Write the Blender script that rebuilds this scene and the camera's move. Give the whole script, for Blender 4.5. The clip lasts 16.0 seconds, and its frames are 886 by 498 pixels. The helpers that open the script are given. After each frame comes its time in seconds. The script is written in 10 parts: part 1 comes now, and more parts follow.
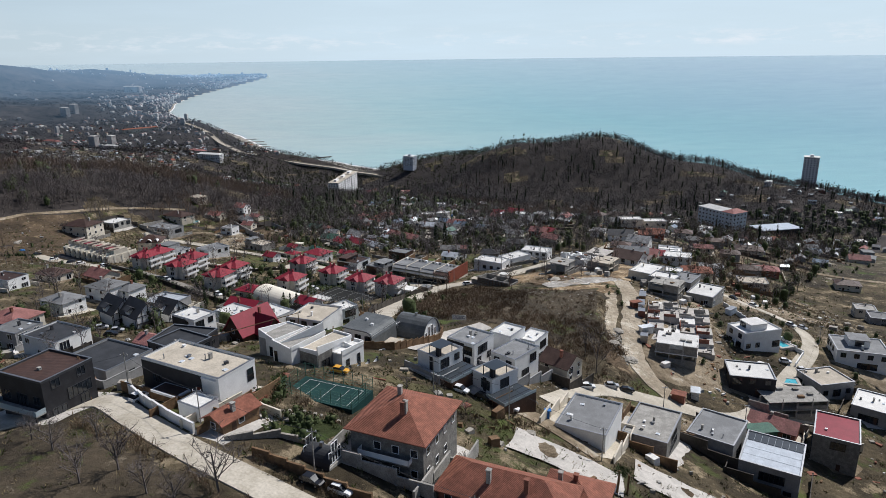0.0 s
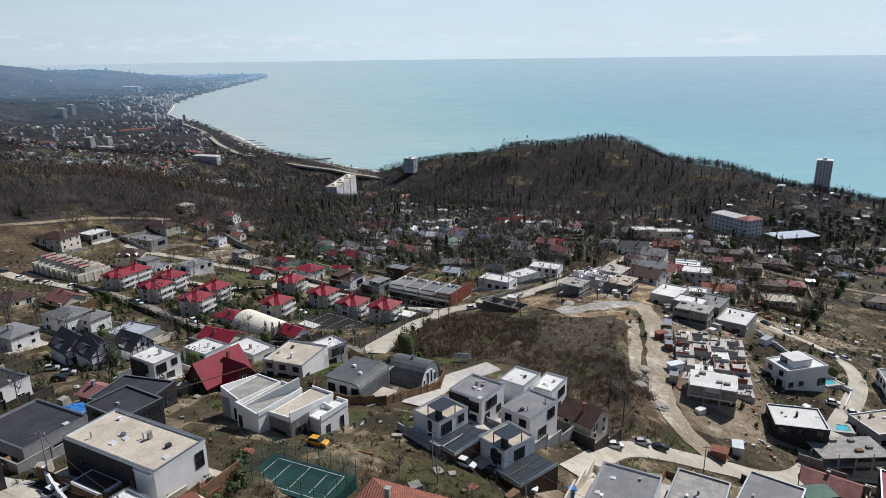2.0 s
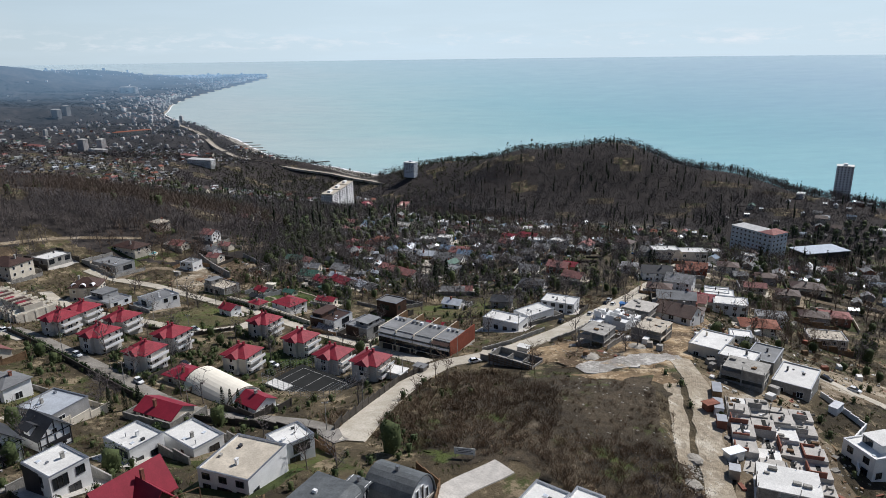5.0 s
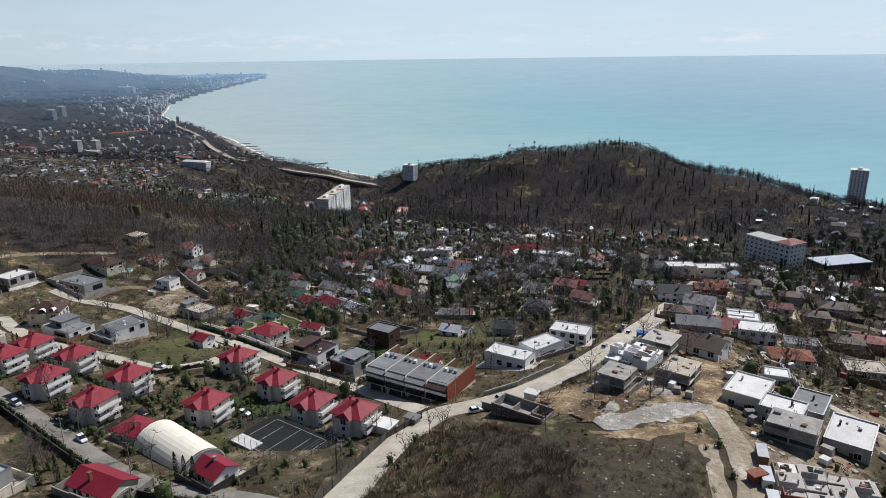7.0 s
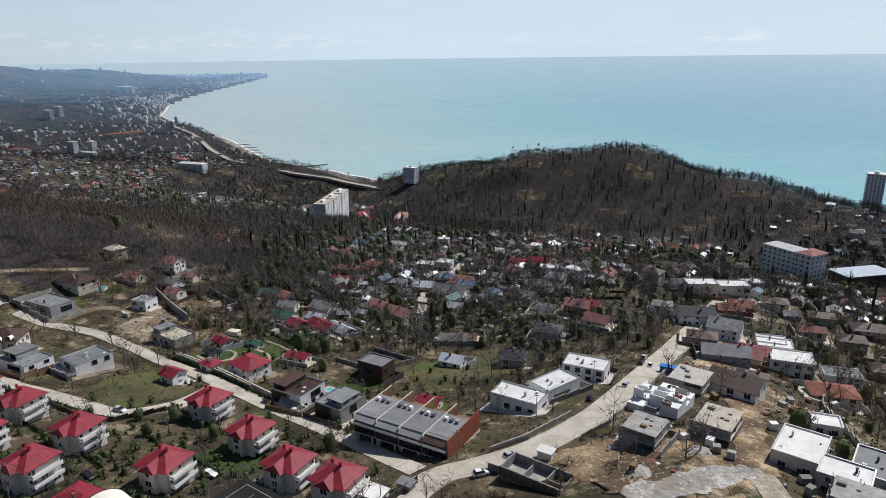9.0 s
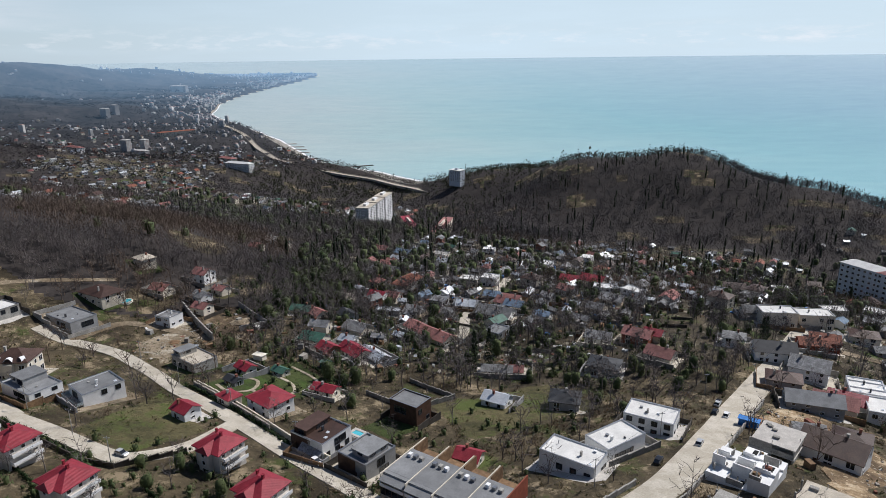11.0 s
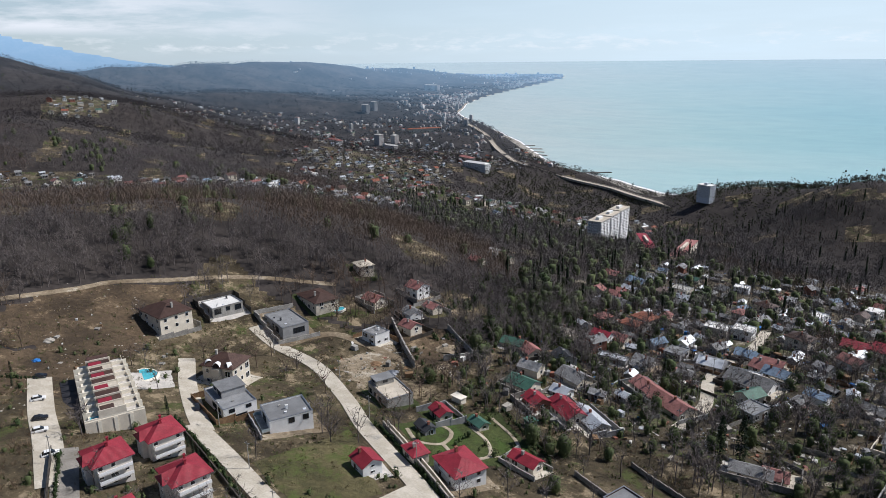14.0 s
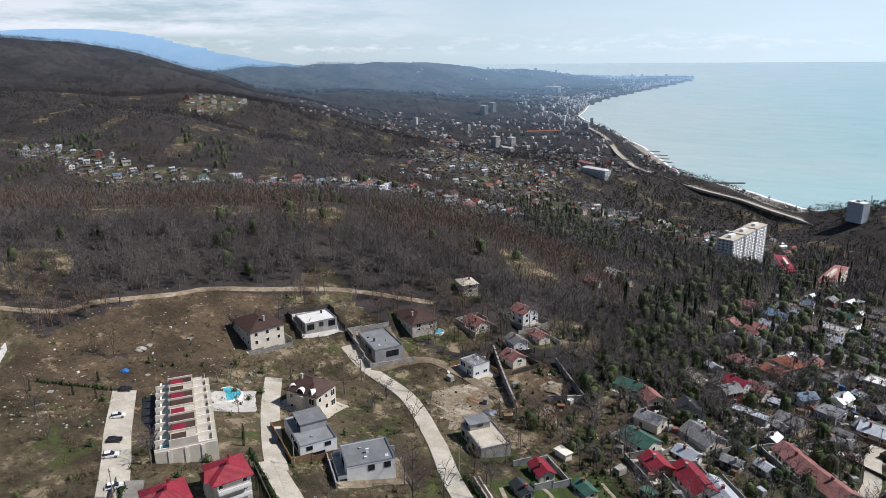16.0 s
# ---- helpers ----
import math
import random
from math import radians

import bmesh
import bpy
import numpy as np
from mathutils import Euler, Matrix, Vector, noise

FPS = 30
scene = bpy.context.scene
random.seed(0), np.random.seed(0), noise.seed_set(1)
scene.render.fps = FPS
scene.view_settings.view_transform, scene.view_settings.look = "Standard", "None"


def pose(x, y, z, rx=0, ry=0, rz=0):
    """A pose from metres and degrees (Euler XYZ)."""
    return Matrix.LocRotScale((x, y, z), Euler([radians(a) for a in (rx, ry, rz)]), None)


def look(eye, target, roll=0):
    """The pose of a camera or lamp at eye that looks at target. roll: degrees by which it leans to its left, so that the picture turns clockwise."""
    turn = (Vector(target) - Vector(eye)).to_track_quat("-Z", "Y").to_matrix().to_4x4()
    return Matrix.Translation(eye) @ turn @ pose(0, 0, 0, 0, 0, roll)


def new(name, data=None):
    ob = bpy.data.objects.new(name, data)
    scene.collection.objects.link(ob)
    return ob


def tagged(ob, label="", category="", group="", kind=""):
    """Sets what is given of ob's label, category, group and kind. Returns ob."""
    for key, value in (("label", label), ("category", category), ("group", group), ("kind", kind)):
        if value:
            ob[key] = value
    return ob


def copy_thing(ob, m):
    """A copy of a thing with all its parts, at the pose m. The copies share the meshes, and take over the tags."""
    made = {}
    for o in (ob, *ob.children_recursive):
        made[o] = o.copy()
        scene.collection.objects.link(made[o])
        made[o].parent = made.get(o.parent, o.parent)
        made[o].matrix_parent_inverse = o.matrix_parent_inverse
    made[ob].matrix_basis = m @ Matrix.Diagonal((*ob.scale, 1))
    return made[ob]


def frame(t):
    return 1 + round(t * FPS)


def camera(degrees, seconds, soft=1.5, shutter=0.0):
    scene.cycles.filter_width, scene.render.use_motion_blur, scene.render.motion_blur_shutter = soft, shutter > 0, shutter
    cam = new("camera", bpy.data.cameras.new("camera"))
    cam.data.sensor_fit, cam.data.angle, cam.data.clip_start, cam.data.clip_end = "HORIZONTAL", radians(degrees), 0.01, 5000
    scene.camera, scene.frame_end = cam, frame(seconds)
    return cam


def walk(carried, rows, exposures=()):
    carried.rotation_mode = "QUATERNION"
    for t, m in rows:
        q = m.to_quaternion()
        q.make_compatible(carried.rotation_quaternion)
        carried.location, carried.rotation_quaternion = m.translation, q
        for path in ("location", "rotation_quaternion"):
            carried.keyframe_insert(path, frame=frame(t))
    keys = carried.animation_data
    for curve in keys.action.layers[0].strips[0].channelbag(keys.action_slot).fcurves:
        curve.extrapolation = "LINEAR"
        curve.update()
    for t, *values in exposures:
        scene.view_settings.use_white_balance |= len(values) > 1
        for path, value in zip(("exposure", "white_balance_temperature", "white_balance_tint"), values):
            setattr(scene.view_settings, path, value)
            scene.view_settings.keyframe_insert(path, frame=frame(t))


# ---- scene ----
# The sea lies at z = 0; x to the right of the first view, y ahead.
cam = camera(67.89, 16.0, 0.85)
ROWS = [
    (0.0, 0.00, 0.00, 253.50, 73.55, 0.68, -0.01),
    (0.5, -0.00, 7.46, 253.43, 73.57, 0.68, 0.01),
    (1.0, -0.02, 14.88, 253.37, 73.55, 0.70, 0.04),
    (1.5, -0.02, 22.22, 253.33, 73.52, 0.73, 0.08),
    (2.0, 0.03, 29.55, 253.39, 73.55, 0.68, 0.12),
    (2.5, 0.15, 36.90, 253.51, 73.56, 0.66, 0.17),
    (3.0, 0.30, 44.36, 253.70, 73.54, 0.70, 0.20),
    (3.5, 0.47, 52.00, 253.93, 73.54, 0.70, 0.22),
    (4.0, 0.70, 59.79, 254.17, 73.53, 0.68, 0.25),
    (6.5, 2.33, 99.25, 254.99, 73.50, 0.75, 0.36),
    (7.0, 2.68, 107.07, 255.09, 73.48, 0.71, 0.39),
    (7.5, 2.94, 114.76, 255.14, 73.47, 0.70, 0.44),
    (8.0, 3.10, 122.29, 255.17, 73.44, 0.70, 0.46),
    (10.5, 2.96, 159.32, 255.57, 73.46, 0.74, 1.96),
    (11.0, 2.65, 166.68, 255.64, 73.46, 0.70, 4.66),
    (11.5, 2.03, 174.03, 255.71, 73.53, 0.69, 8.55),
    (12.0, 1.09, 181.32, 255.80, 73.59, 0.64, 12.40),
    (12.5, -0.20, 188.56, 255.93, 73.63, 0.64, 15.98),
    (13.0, -1.90, 195.70, 256.08, 73.68, 0.54, 19.39),
    (13.5, -3.99, 202.75, 256.28, 73.74, 0.57, 22.32),
    (14.0, -6.42, 209.69, 256.49, 73.76, 0.60, 25.22),
    (14.5, -9.16, 216.45, 256.68, 73.79, 0.56, 28.16),
    (15.0, -12.14, 223.07, 256.86, 73.85, 0.48, 31.05),
    (15.5, -15.31, 229.56, 257.06, 73.88, 0.47, 33.73),
    (16.0, -18.56, 235.96, 257.26, 73.90, 0.49, 35.39),
]
walk(cam, [(t, pose(*row)) for t, *row in ROWS], [(0.0, -0.08, 6200, 11), (8.0, -0.10, 6200, 11), (13.0, 0.0, 6160, 12), (16.0, 0.09, 6130, 12)])

# ---- light ----
SUN_TURN, SUN_HEIGHT = 52.0, 48.0  # degrees to the right of +y, and above the horizon
sun_dir = Vector((math.sin(radians(SUN_TURN)) * math.cos(radians(SUN_HEIGHT)),
                  math.cos(radians(SUN_TURN)) * math.cos(radians(SUN_HEIGHT)), math.sin(radians(SUN_HEIGHT))))
sun = new("sun", bpy.data.lights.new("sun", "SUN"))
sun.data.energy, sun.data.angle, sun.data.color = 5.0, radians(0.6), (1.0, 0.95, 0.88)
sun.matrix_world = look(sun_dir * 1000, (0, 0, 0))

world = bpy.data.worlds.new("sky")
scene.world = world
world.use_nodes = True
wn, wl = world.node_tree.nodes, world.node_tree.links
wn.clear()
w_out, w_bg = wn.new("ShaderNodeOutputWorld"), wn.new("ShaderNodeBackground")
w_sky = wn.new("ShaderNodeTexSky")
w_sky.sky_type, w_sky.sun_disc = "NISHITA", False
w_sky.sun_elevation, w_sky.sun_rotation = radians(SUN_HEIGHT), radians(SUN_TURN)
w_sky.altitude, w_sky.air_density, w_sky.dust_density, w_sky.ozone_density = 200, 1.0, 0.5, 2.0
# thin high cloud, thicker towards the horizon
w_tc, w_map, w_noise, w_ramp = wn.new("ShaderNodeTexCoord"), wn.new("ShaderNodeMapping"), wn.new("ShaderNodeTexNoise"), wn.new("ShaderNodeValToRGB")
w_map.inputs["Scale"].default_value = (3.0, 3.0, 26.0)
w_noise.inputs["Scale"].default_value, w_noise.inputs["Detail"].default_value, w_noise.inputs["Roughness"].default_value = 1.6, 8, 0.58
w_ramp.color_ramp.elements[0].position, w_ramp.color_ramp.elements[1].position = 0.44, 0.68
w_sep, w_band, w_mul, w_mix = wn.new("ShaderNodeSeparateXYZ"), wn.new("ShaderNodeValToRGB"), wn.new("ShaderNodeMath"), wn.new("ShaderNodeMix")
w_mul.operation = "MULTIPLY"
w_mix.data_type = "RGBA"
b = w_band.color_ramp.elements
b[0].position, b[0].color = 0.0, (0.98, 0.98, 0.98, 1)
b[1].position, b[1].color = 0.5, (0.03, 0.03, 0.03, 1)
b.new(0.09).color = (0.9, 0.9, 0.9, 1)
b.new(0.16).color = (0.3, 0.3, 0.3, 1)
b.new(0.28).color = (0.06, 0.06, 0.06, 1)
w_mix.inputs["B"].default_value = (8.0, 9.6, 10.5, 1)
wl.new(w_tc.outputs["Generated"], w_map.inputs[0])
wl.new(w_map.outputs[0], w_noise.inputs["Vector"])
wl.new(w_noise.outputs["Fac"], w_ramp.inputs[0])
wl.new(w_tc.outputs["Generated"], w_sep.inputs[0])
wl.new(w_sep.outputs["Z"], w_band.inputs[0])
w_lift = wn.new("ShaderNodeMapRange")
w_lift.inputs["To Min"].default_value, w_lift.inputs["To Max"].default_value = 0.94, 1.0
wl.new(w_ramp.outputs[0], w_lift.inputs["Value"])
wl.new(w_lift.outputs[0], w_mul.inputs[0])
wl.new(w_band.outputs[0], w_mul.inputs[1])
# the haze is thickest on the sun's side
w_dot, w_side, w_thick = wn.new("ShaderNodeVectorMath"), wn.new("ShaderNodeMapRange"), wn.new("ShaderNodeMath")
w_dot.operation, w_thick.operation = "DOT_PRODUCT", "MULTIPLY"
w_dot.inputs[1].default_value = (math.sin(radians(SUN_TURN)), math.cos(radians(SUN_TURN)), 0)
for k, q in (("From Min", -0.5), ("From Max", 0.5), ("To Min", 0.45), ("To Max", 1.0)):
    w_side.inputs[k].default_value = q
wl.new(w_tc.outputs["Generated"], w_dot.inputs[0])
wl.new(w_dot.outputs["Value"], w_side.inputs["Value"])
wl.new(w_mul.outputs[0], w_thick.inputs[0])
wl.new(w_side.outputs[0], w_thick.inputs[1])
wl.new(w_thick.outputs[0], w_mix.inputs["Factor"])
w_deep = wn.new("ShaderNodeMix")
w_deep.data_type, w_deep.blend_type = "RGBA", "MULTIPLY"
w_deep.inputs["Factor"].default_value = 1.0
w_deep.inputs["B"].default_value = (0.62, 0.64, 0.68, 1)
wl.new(w_sky.outputs[0], w_deep.inputs["A"])
wl.new(w_deep.outputs["Result"], w_mix.inputs["A"])
# a low belt of broken cumulus
w_map2, w_puff, w_edge, w_belt, w_amount, w_white = wn.new("ShaderNodeMapping"), wn.new("ShaderNodeTexNoise"), wn.new("ShaderNodeValToRGB"), wn.new("ShaderNodeValToRGB"), wn.new("ShaderNodeMath"), wn.new("ShaderNodeMix")
w_map2.inputs["Scale"].default_value = (17.0, 17.0, 70.0)
w_puff.inputs["Scale"].default_value, w_puff.inputs["Detail"].default_value, w_puff.inputs["Roughness"].default_value = 1.5, 9, 0.6
w_edge.color_ramp.elements[0].position, w_edge.color_ramp.elements[1].position = 0.50, 0.72
e = w_belt.color_ramp.elements
e[0].position, e[0].color = 0.006, (0, 0, 0, 1)
e[1].position, e[1].color = 0.042, (0, 0, 0, 1)
e.new(0.014).color = (0.7, 0.7, 0.7, 1)
e.new(0.026).color = (0.4, 0.4, 0.4, 1)
w_amount.operation = "MULTIPLY"
w_white.data_type = "RGBA"
w_white.inputs["B"].default_value = (10.4, 10.6, 10.8, 1)
wl.new(w_tc.outputs["Generated"], w_map2.inputs[0])
wl.new(w_map2.outputs[0], w_puff.inputs["Vector"])
wl.new(w_puff.outputs["Fac"], w_edge.inputs[0])
wl.new(w_sep.outputs["Z"], w_belt.inputs[0])
wl.new(w_edge.outputs[0], w_amount.inputs[0])
wl.new(w_belt.outputs[0], w_amount.inputs[1])
wl.new(w_amount.outputs[0], w_white.inputs["Factor"])
wl.new(w_mix.outputs["Result"], w_white.inputs["A"])
# a bank of cloud over the mountains inland
w_map3, w_bank, w_soft, w_high, w_dot3, w_over, w_a3, w_b3, w_pile = wn.new("ShaderNodeMapping"), wn.new("ShaderNodeTexNoise"), wn.new("ShaderNodeValToRGB"), wn.new("ShaderNodeValToRGB"), wn.new("ShaderNodeVectorMath"), wn.new("ShaderNodeMapRange"), wn.new("ShaderNodeMath"), wn.new("ShaderNodeMath"), wn.new("ShaderNodeMix")
w_map3.inputs["Scale"].default_value = (4.0, 4.0, 26.0)
w_bank.inputs["Scale"].default_value, w_bank.inputs["Detail"].default_value, w_bank.inputs["Roughness"].default_value = 1.7, 10, 0.62
w_soft.color_ramp.elements[0].position, w_soft.color_ramp.elements[1].position = 0.36, 0.56
e = w_high.color_ramp.elements
e[0].position, e[0].color = 0.030, (0, 0, 0, 1)
e[1].position, e[1].color = 0.16, (0, 0, 0, 1)
e.new(0.042).color = (0.95, 0.95, 0.95, 1)
e.new(0.075).color = (0.75, 0.75, 0.75, 1)
w_dot3.operation, w_a3.operation, w_b3.operation, w_pile.data_type = "DOT_PRODUCT", "MULTIPLY", "MULTIPLY", "RGBA"
w_dot3.inputs[1].default_value = (-0.966, 0.259, 0)
for k, q in (("From Min", 0.72), ("From Max", 0.93), ("To Min", 0.0), ("To Max", 1.0)):
    w_over.inputs[k].default_value = q
w_pile.inputs["B"].default_value = (9.4, 9.7, 10.1, 1)
for a, b_ in ((w_tc.outputs["Generated"], w_map3.inputs[0]), (w_map3.outputs[0], w_bank.inputs["Vector"]), (w_bank.outputs["Fac"], w_soft.inputs[0]), (w_sep.outputs["Z"], w_high.inputs[0]), (w_tc.outputs["Generated"], w_dot3.inputs[0]),
              (w_dot3.outputs["Value"], w_over.inputs["Value"]), (w_soft.outputs[0], w_a3.inputs[0]), (w_high.outputs[0], w_a3.inputs[1]), (w_a3.outputs[0], w_b3.inputs[0]), (w_over.outputs[0], w_b3.inputs[1]), (w_b3.outputs[0], w_pile.inputs["Factor"]), (w_white.outputs["Result"], w_pile.inputs["A"])):
    wl.new(a, b_)
wl.new(w_pile.outputs["Result"], w_bg.inputs[0])
w_bg.inputs[1].default_value = 0.088
wl.new(w_bg.outputs[0], w_out.inputs[0])

# ---- materials ----
def material(name, colour, rough=0.8, vary=0.25, scale=0.6, fine=9.0, bump=0.15, metal=0.0, second=None, mix=(0.42, 0.62), per_object=0.0, spec=0.22):
    """A surface with stains (scale, per metre) and grain (fine); second: a colour that shows in patches."""
    m = bpy.data.materials.new(name)
    m.use_nodes = True
    n, l = m.node_tree.nodes, m.node_tree.links
    p = n["Principled BSDF"]
    p.inputs["Roughness"].default_value, p.inputs["Metallic"].default_value = rough, metal
    p.inputs["Specular IOR Level"].default_value = spec
    geo = n.new("ShaderNodeNewGeometry")
    big, small = n.new("ShaderNodeTexNoise"), n.new("ShaderNodeTexNoise")
    big.inputs["Scale"].default_value, big.inputs["Detail"].default_value, big.inputs["Roughness"].default_value = scale, 6, 0.62
    small.inputs["Scale"].default_value, small.inputs["Detail"].default_value = fine, 3
    l.new(geo.outputs["Position"], big.inputs["Vector"])
    l.new(geo.outputs["Position"], small.inputs["Vector"])
    ramp, shade = n.new("ShaderNodeValToRGB"), n.new("ShaderNodeMix")
    second = second or tuple(c * (1 - vary) for c in colour)
    e = ramp.color_ramp.elements
    e[0].position, e[0].color = mix[0], (*second, 1)
    e[1].position, e[1].color = mix[1], (*colour, 1)
    l.new(big.outputs["Fac"], ramp.inputs[0])
    shade.data_type, shade.blend_type = "RGBA", "MULTIPLY"
    shade.inputs["Factor"].default_value = 1.0
    r2 = n.new("ShaderNodeValToRGB")
    e = r2.color_ramp.elements
    lo = 1 - vary * 0.8
    e[0].position, e[0].color = 0.3, (lo, lo, lo, 1)
    e[1].position, e[1].color = 0.7, (1.08, 1.08, 1.08, 1)
    l.new(small.outputs["Fac"], r2.inputs[0])
    l.new(ramp.outputs[0], shade.inputs["A"])
    l.new(r2.outputs[0], shade.inputs["B"])
    out = shade.outputs["Result"]
    if per_object:
        info, hsv, rng = n.new("ShaderNodeObjectInfo"), n.new("ShaderNodeHueSaturation"), n.new("ShaderNodeMapRange")
        rng.inputs["To Min"].default_value, rng.inputs["To Max"].default_value = 1 - per_object, 1 + per_object
        l.new(info.outputs["Random"], rng.inputs["Value"])
        l.new(rng.outputs[0], hsv.inputs["Value"])
        l.new(out, hsv.inputs["Color"])
        out = hsv.outputs[0]
    l.new(out, p.inputs["Base Color"])
    if bump:
        bp = n.new("ShaderNodeBump")
        bp.inputs["Strength"].default_value, bp.inputs["Distance"].default_value = bump, 0.1
        l.new(small.outputs["Fac"], bp.inputs["Height"])
        l.new(bp.outputs[0], p.inputs["Normal"])
    return m


def ribbed(m, turn_scale, strength=0.5, distance=0.06):
    """Adds the relief of tile courses or sheet ribs, along the object's own x and y."""
    n, l = m.node_tree.nodes, m.node_tree.links
    tc, wave, bp = n.new("ShaderNodeTexCoord"), n.new("ShaderNodeTexWave"), n.new("ShaderNodeBump")
    wave.inputs["Scale"].default_value, wave.inputs["Distortion"].default_value = turn_scale, 0.3
    wave.bands_direction = "DIAGONAL"
    bp.inputs["Strength"].default_value, bp.inputs["Distance"].default_value = strength, distance
    l.new(tc.outputs["Object"], wave.inputs["Vector"])
    l.new(wave.outputs["Fac"], bp.inputs["Height"])
    l.new(bp.outputs[0], n["Principled BSDF"].inputs["Normal"])
    return m


M = {}
M["white"] = material("white_render", (0.78, 0.78, 0.77), 0.7, 0.10, 0.35, 6, 0.05, per_object=0.05)
M["cream"] = material("cream_render", (0.66, 0.60, 0.50), 0.8, 0.14, 0.4, 6, 0.08, per_object=0.08)
M["grey"] = material("grey_render", (0.33, 0.33, 0.33), 0.8, 0.2, 0.4, 6, 0.1, per_object=0.15)
M["stone"] = material("grey_stone_cladding", (0.26, 0.25, 0.23), 0.85, 0.35, 0.9, 5, 0.4)
M["black"] = material("black_cladding", (0.035, 0.035, 0.04), 0.55, 0.3, 0.5, 8, 0.1)
M["brown"] = material("brown_cladding", (0.09, 0.05, 0.035), 0.6, 0.3, 0.7, 8, 0.2)
M["rustwall"] = material("rust_red_cladding", (0.26, 0.075, 0.045), 0.75, 0.2, 0.6, 8, 0.1)
M["concrete"] = material("bare_concrete", (0.40, 0.385, 0.355), 0.9, 0.28, 0.5, 4, 0.25, per_object=0.08)
M["block"] = material("raw_blockwork", (0.30, 0.285, 0.26), 0.92, 0.3, 0.8, 5, 0.4)
M["roof_white"] = material("white_roof_membrane", (0.74, 0.73, 0.70), 0.75, 0.16, 0.22, 3, 0.06, per_object=0.08)
M["roof_tan"] = material("sandy_roof_screed", (0.55, 0.49, 0.40), 0.85, 0.22, 0.25, 3, 0.1, per_object=0.06)
M["roof_grey"] = material("grey_bitumen_roof", (0.23, 0.235, 0.24), 0.8, 0.22, 0.3, 4, 0.12, per_object=0.15)
M["roof_steel"] = ribbed(material("weathered_grey_steel_roof", (0.14, 0.15, 0.155), 0.55, 0.25, 0.4, 3, 0.0, metal=0.2), 2.6, 0.2)
M["roof_dark"] = material("dark_bitumen_roof", (0.055, 0.058, 0.065), 0.65, 0.3, 0.3, 5, 0.1)
M["roof_red"] = ribbed(material("raspberry_metal_tile", (0.29, 0.032, 0.048), 0.5, 0.22, 0.5, 3, 0.0, per_object=0.08), 2.4, 0.35)
M["roof_clay"] = ribbed(material("terracotta_tile", (0.30, 0.115, 0.075), 0.75, 0.3, 0.6, 2.5, 0.0), 1.7, 0.7)
M["roof_brown"] = ribbed(material("brown_metal_tile", (0.085, 0.05, 0.04), 0.55, 0.25, 0.5, 3, 0.0, per_object=0.2), 2.4, 0.35)
M["roof_crimson"] = material("crimson_roof", (0.25, 0.022, 0.04), 0.5, 0.15, 0.4, 4, 0.05)
M["roof_green"] = ribbed(material("green_metal_sheet", (0.07, 0.16, 0.12), 0.5, 0.25, 0.5, 3, 0.0), 2.4, 0.3)
M["roof_slate"] = ribbed(material("weathered_slate_sheet", (0.30, 0.30, 0.30), 0.85, 0.35, 0.5, 2, 0.0, per_object=0.3), 3.2, 0.5)
M["roof_pink"] = ribbed(material("faded_red_sheet", (0.33, 0.15, 0.135), 0.75, 0.3, 0.4, 2, 0.0, per_object=0.25), 3.0, 0.4)
M["roof_blue"] = ribbed(material("blue_sheet", (0.20, 0.28, 0.38), 0.55, 0.3, 0.4, 2, 0.0, per_object=0.2), 3.0, 0.4)
M["sheet"] = ribbed(material("bright_galvanised_sheet", (0.62, 0.65, 0.68), 0.45, 0.15, 0.4, 3, 0.0, metal=0.4), 3.2, 0.3)
M["metal"] = material("grey_metal", (0.35, 0.36, 0.38), 0.4, 0.15, 0.7, 9, 0.03, metal=0.8)
M["trim"] = material("white_trim", (0.80, 0.80, 0.80), 0.5, 0.06, 0.5, 9, 0.0)
M["darktrim"] = material("anthracite_trim", (0.05, 0.052, 0.058), 0.5, 0.15, 0.5, 9, 0.0)
M["wood"] = material("weathered_timber", (0.24, 0.15, 0.085), 0.85, 0.35, 0.8, 14, 0.3, per_object=0.2)
M["fence"] = material("dark_fence_panel", (0.085, 0.075, 0.065), 0.7, 0.3, 0.6, 6, 0.15, per_object=0.25)
M["asphalt"] = material("pale_dusty_asphalt", (0.53, 0.485, 0.41), 0.92, 0.25, 0.16, 2.2, 0.12, second=(0.41, 0.37, 0.30))
# grey asphalt toned darker, with the shade of trees put into the colour
M["lane"] = material("tree_shaded_grey_asphalt", (0.27, 0.25, 0.225), 0.92, 0.3, 0.16, 2.2, 0.12, second=(0.19, 0.175, 0.15))
M["paving"] = material("light_paving", (0.52, 0.49, 0.45), 0.9, 0.2, 0.4, 2.5, 0.15)
M["court"] = material("black_court_surface", (0.024, 0.025, 0.024), 0.95, 0.2, 0.3, 4, 0.1)
M["court_green"] = material("green_court_surface", (0.012, 0.05, 0.047), 0.8, 0.2, 0.3, 4, 0.05)
M["line"] = material("court_line_paint", (0.6, 0.6, 0.58), 0.7, 0.2)
M["tarp"] = material("blue_tarpaulin", (0.04, 0.20, 0.55), 0.5, 0.25, 0.8, 5, 0.2)
M["tent"] = material("cream_membrane", (0.78, 0.73, 0.62), 0.6, 0.06, 0.4, 3, 0.03)
M["solar"] = material("dark_glazed_panel", (0.045, 0.055, 0.065), 0.28, 0.2, 0.8, 6, 0.0, spec=0.6)
M["palepanel"] = material("pale_polycarbonate", (0.55, 0.60, 0.66), 0.3, 0.15, 0.5, 5, 0.0)
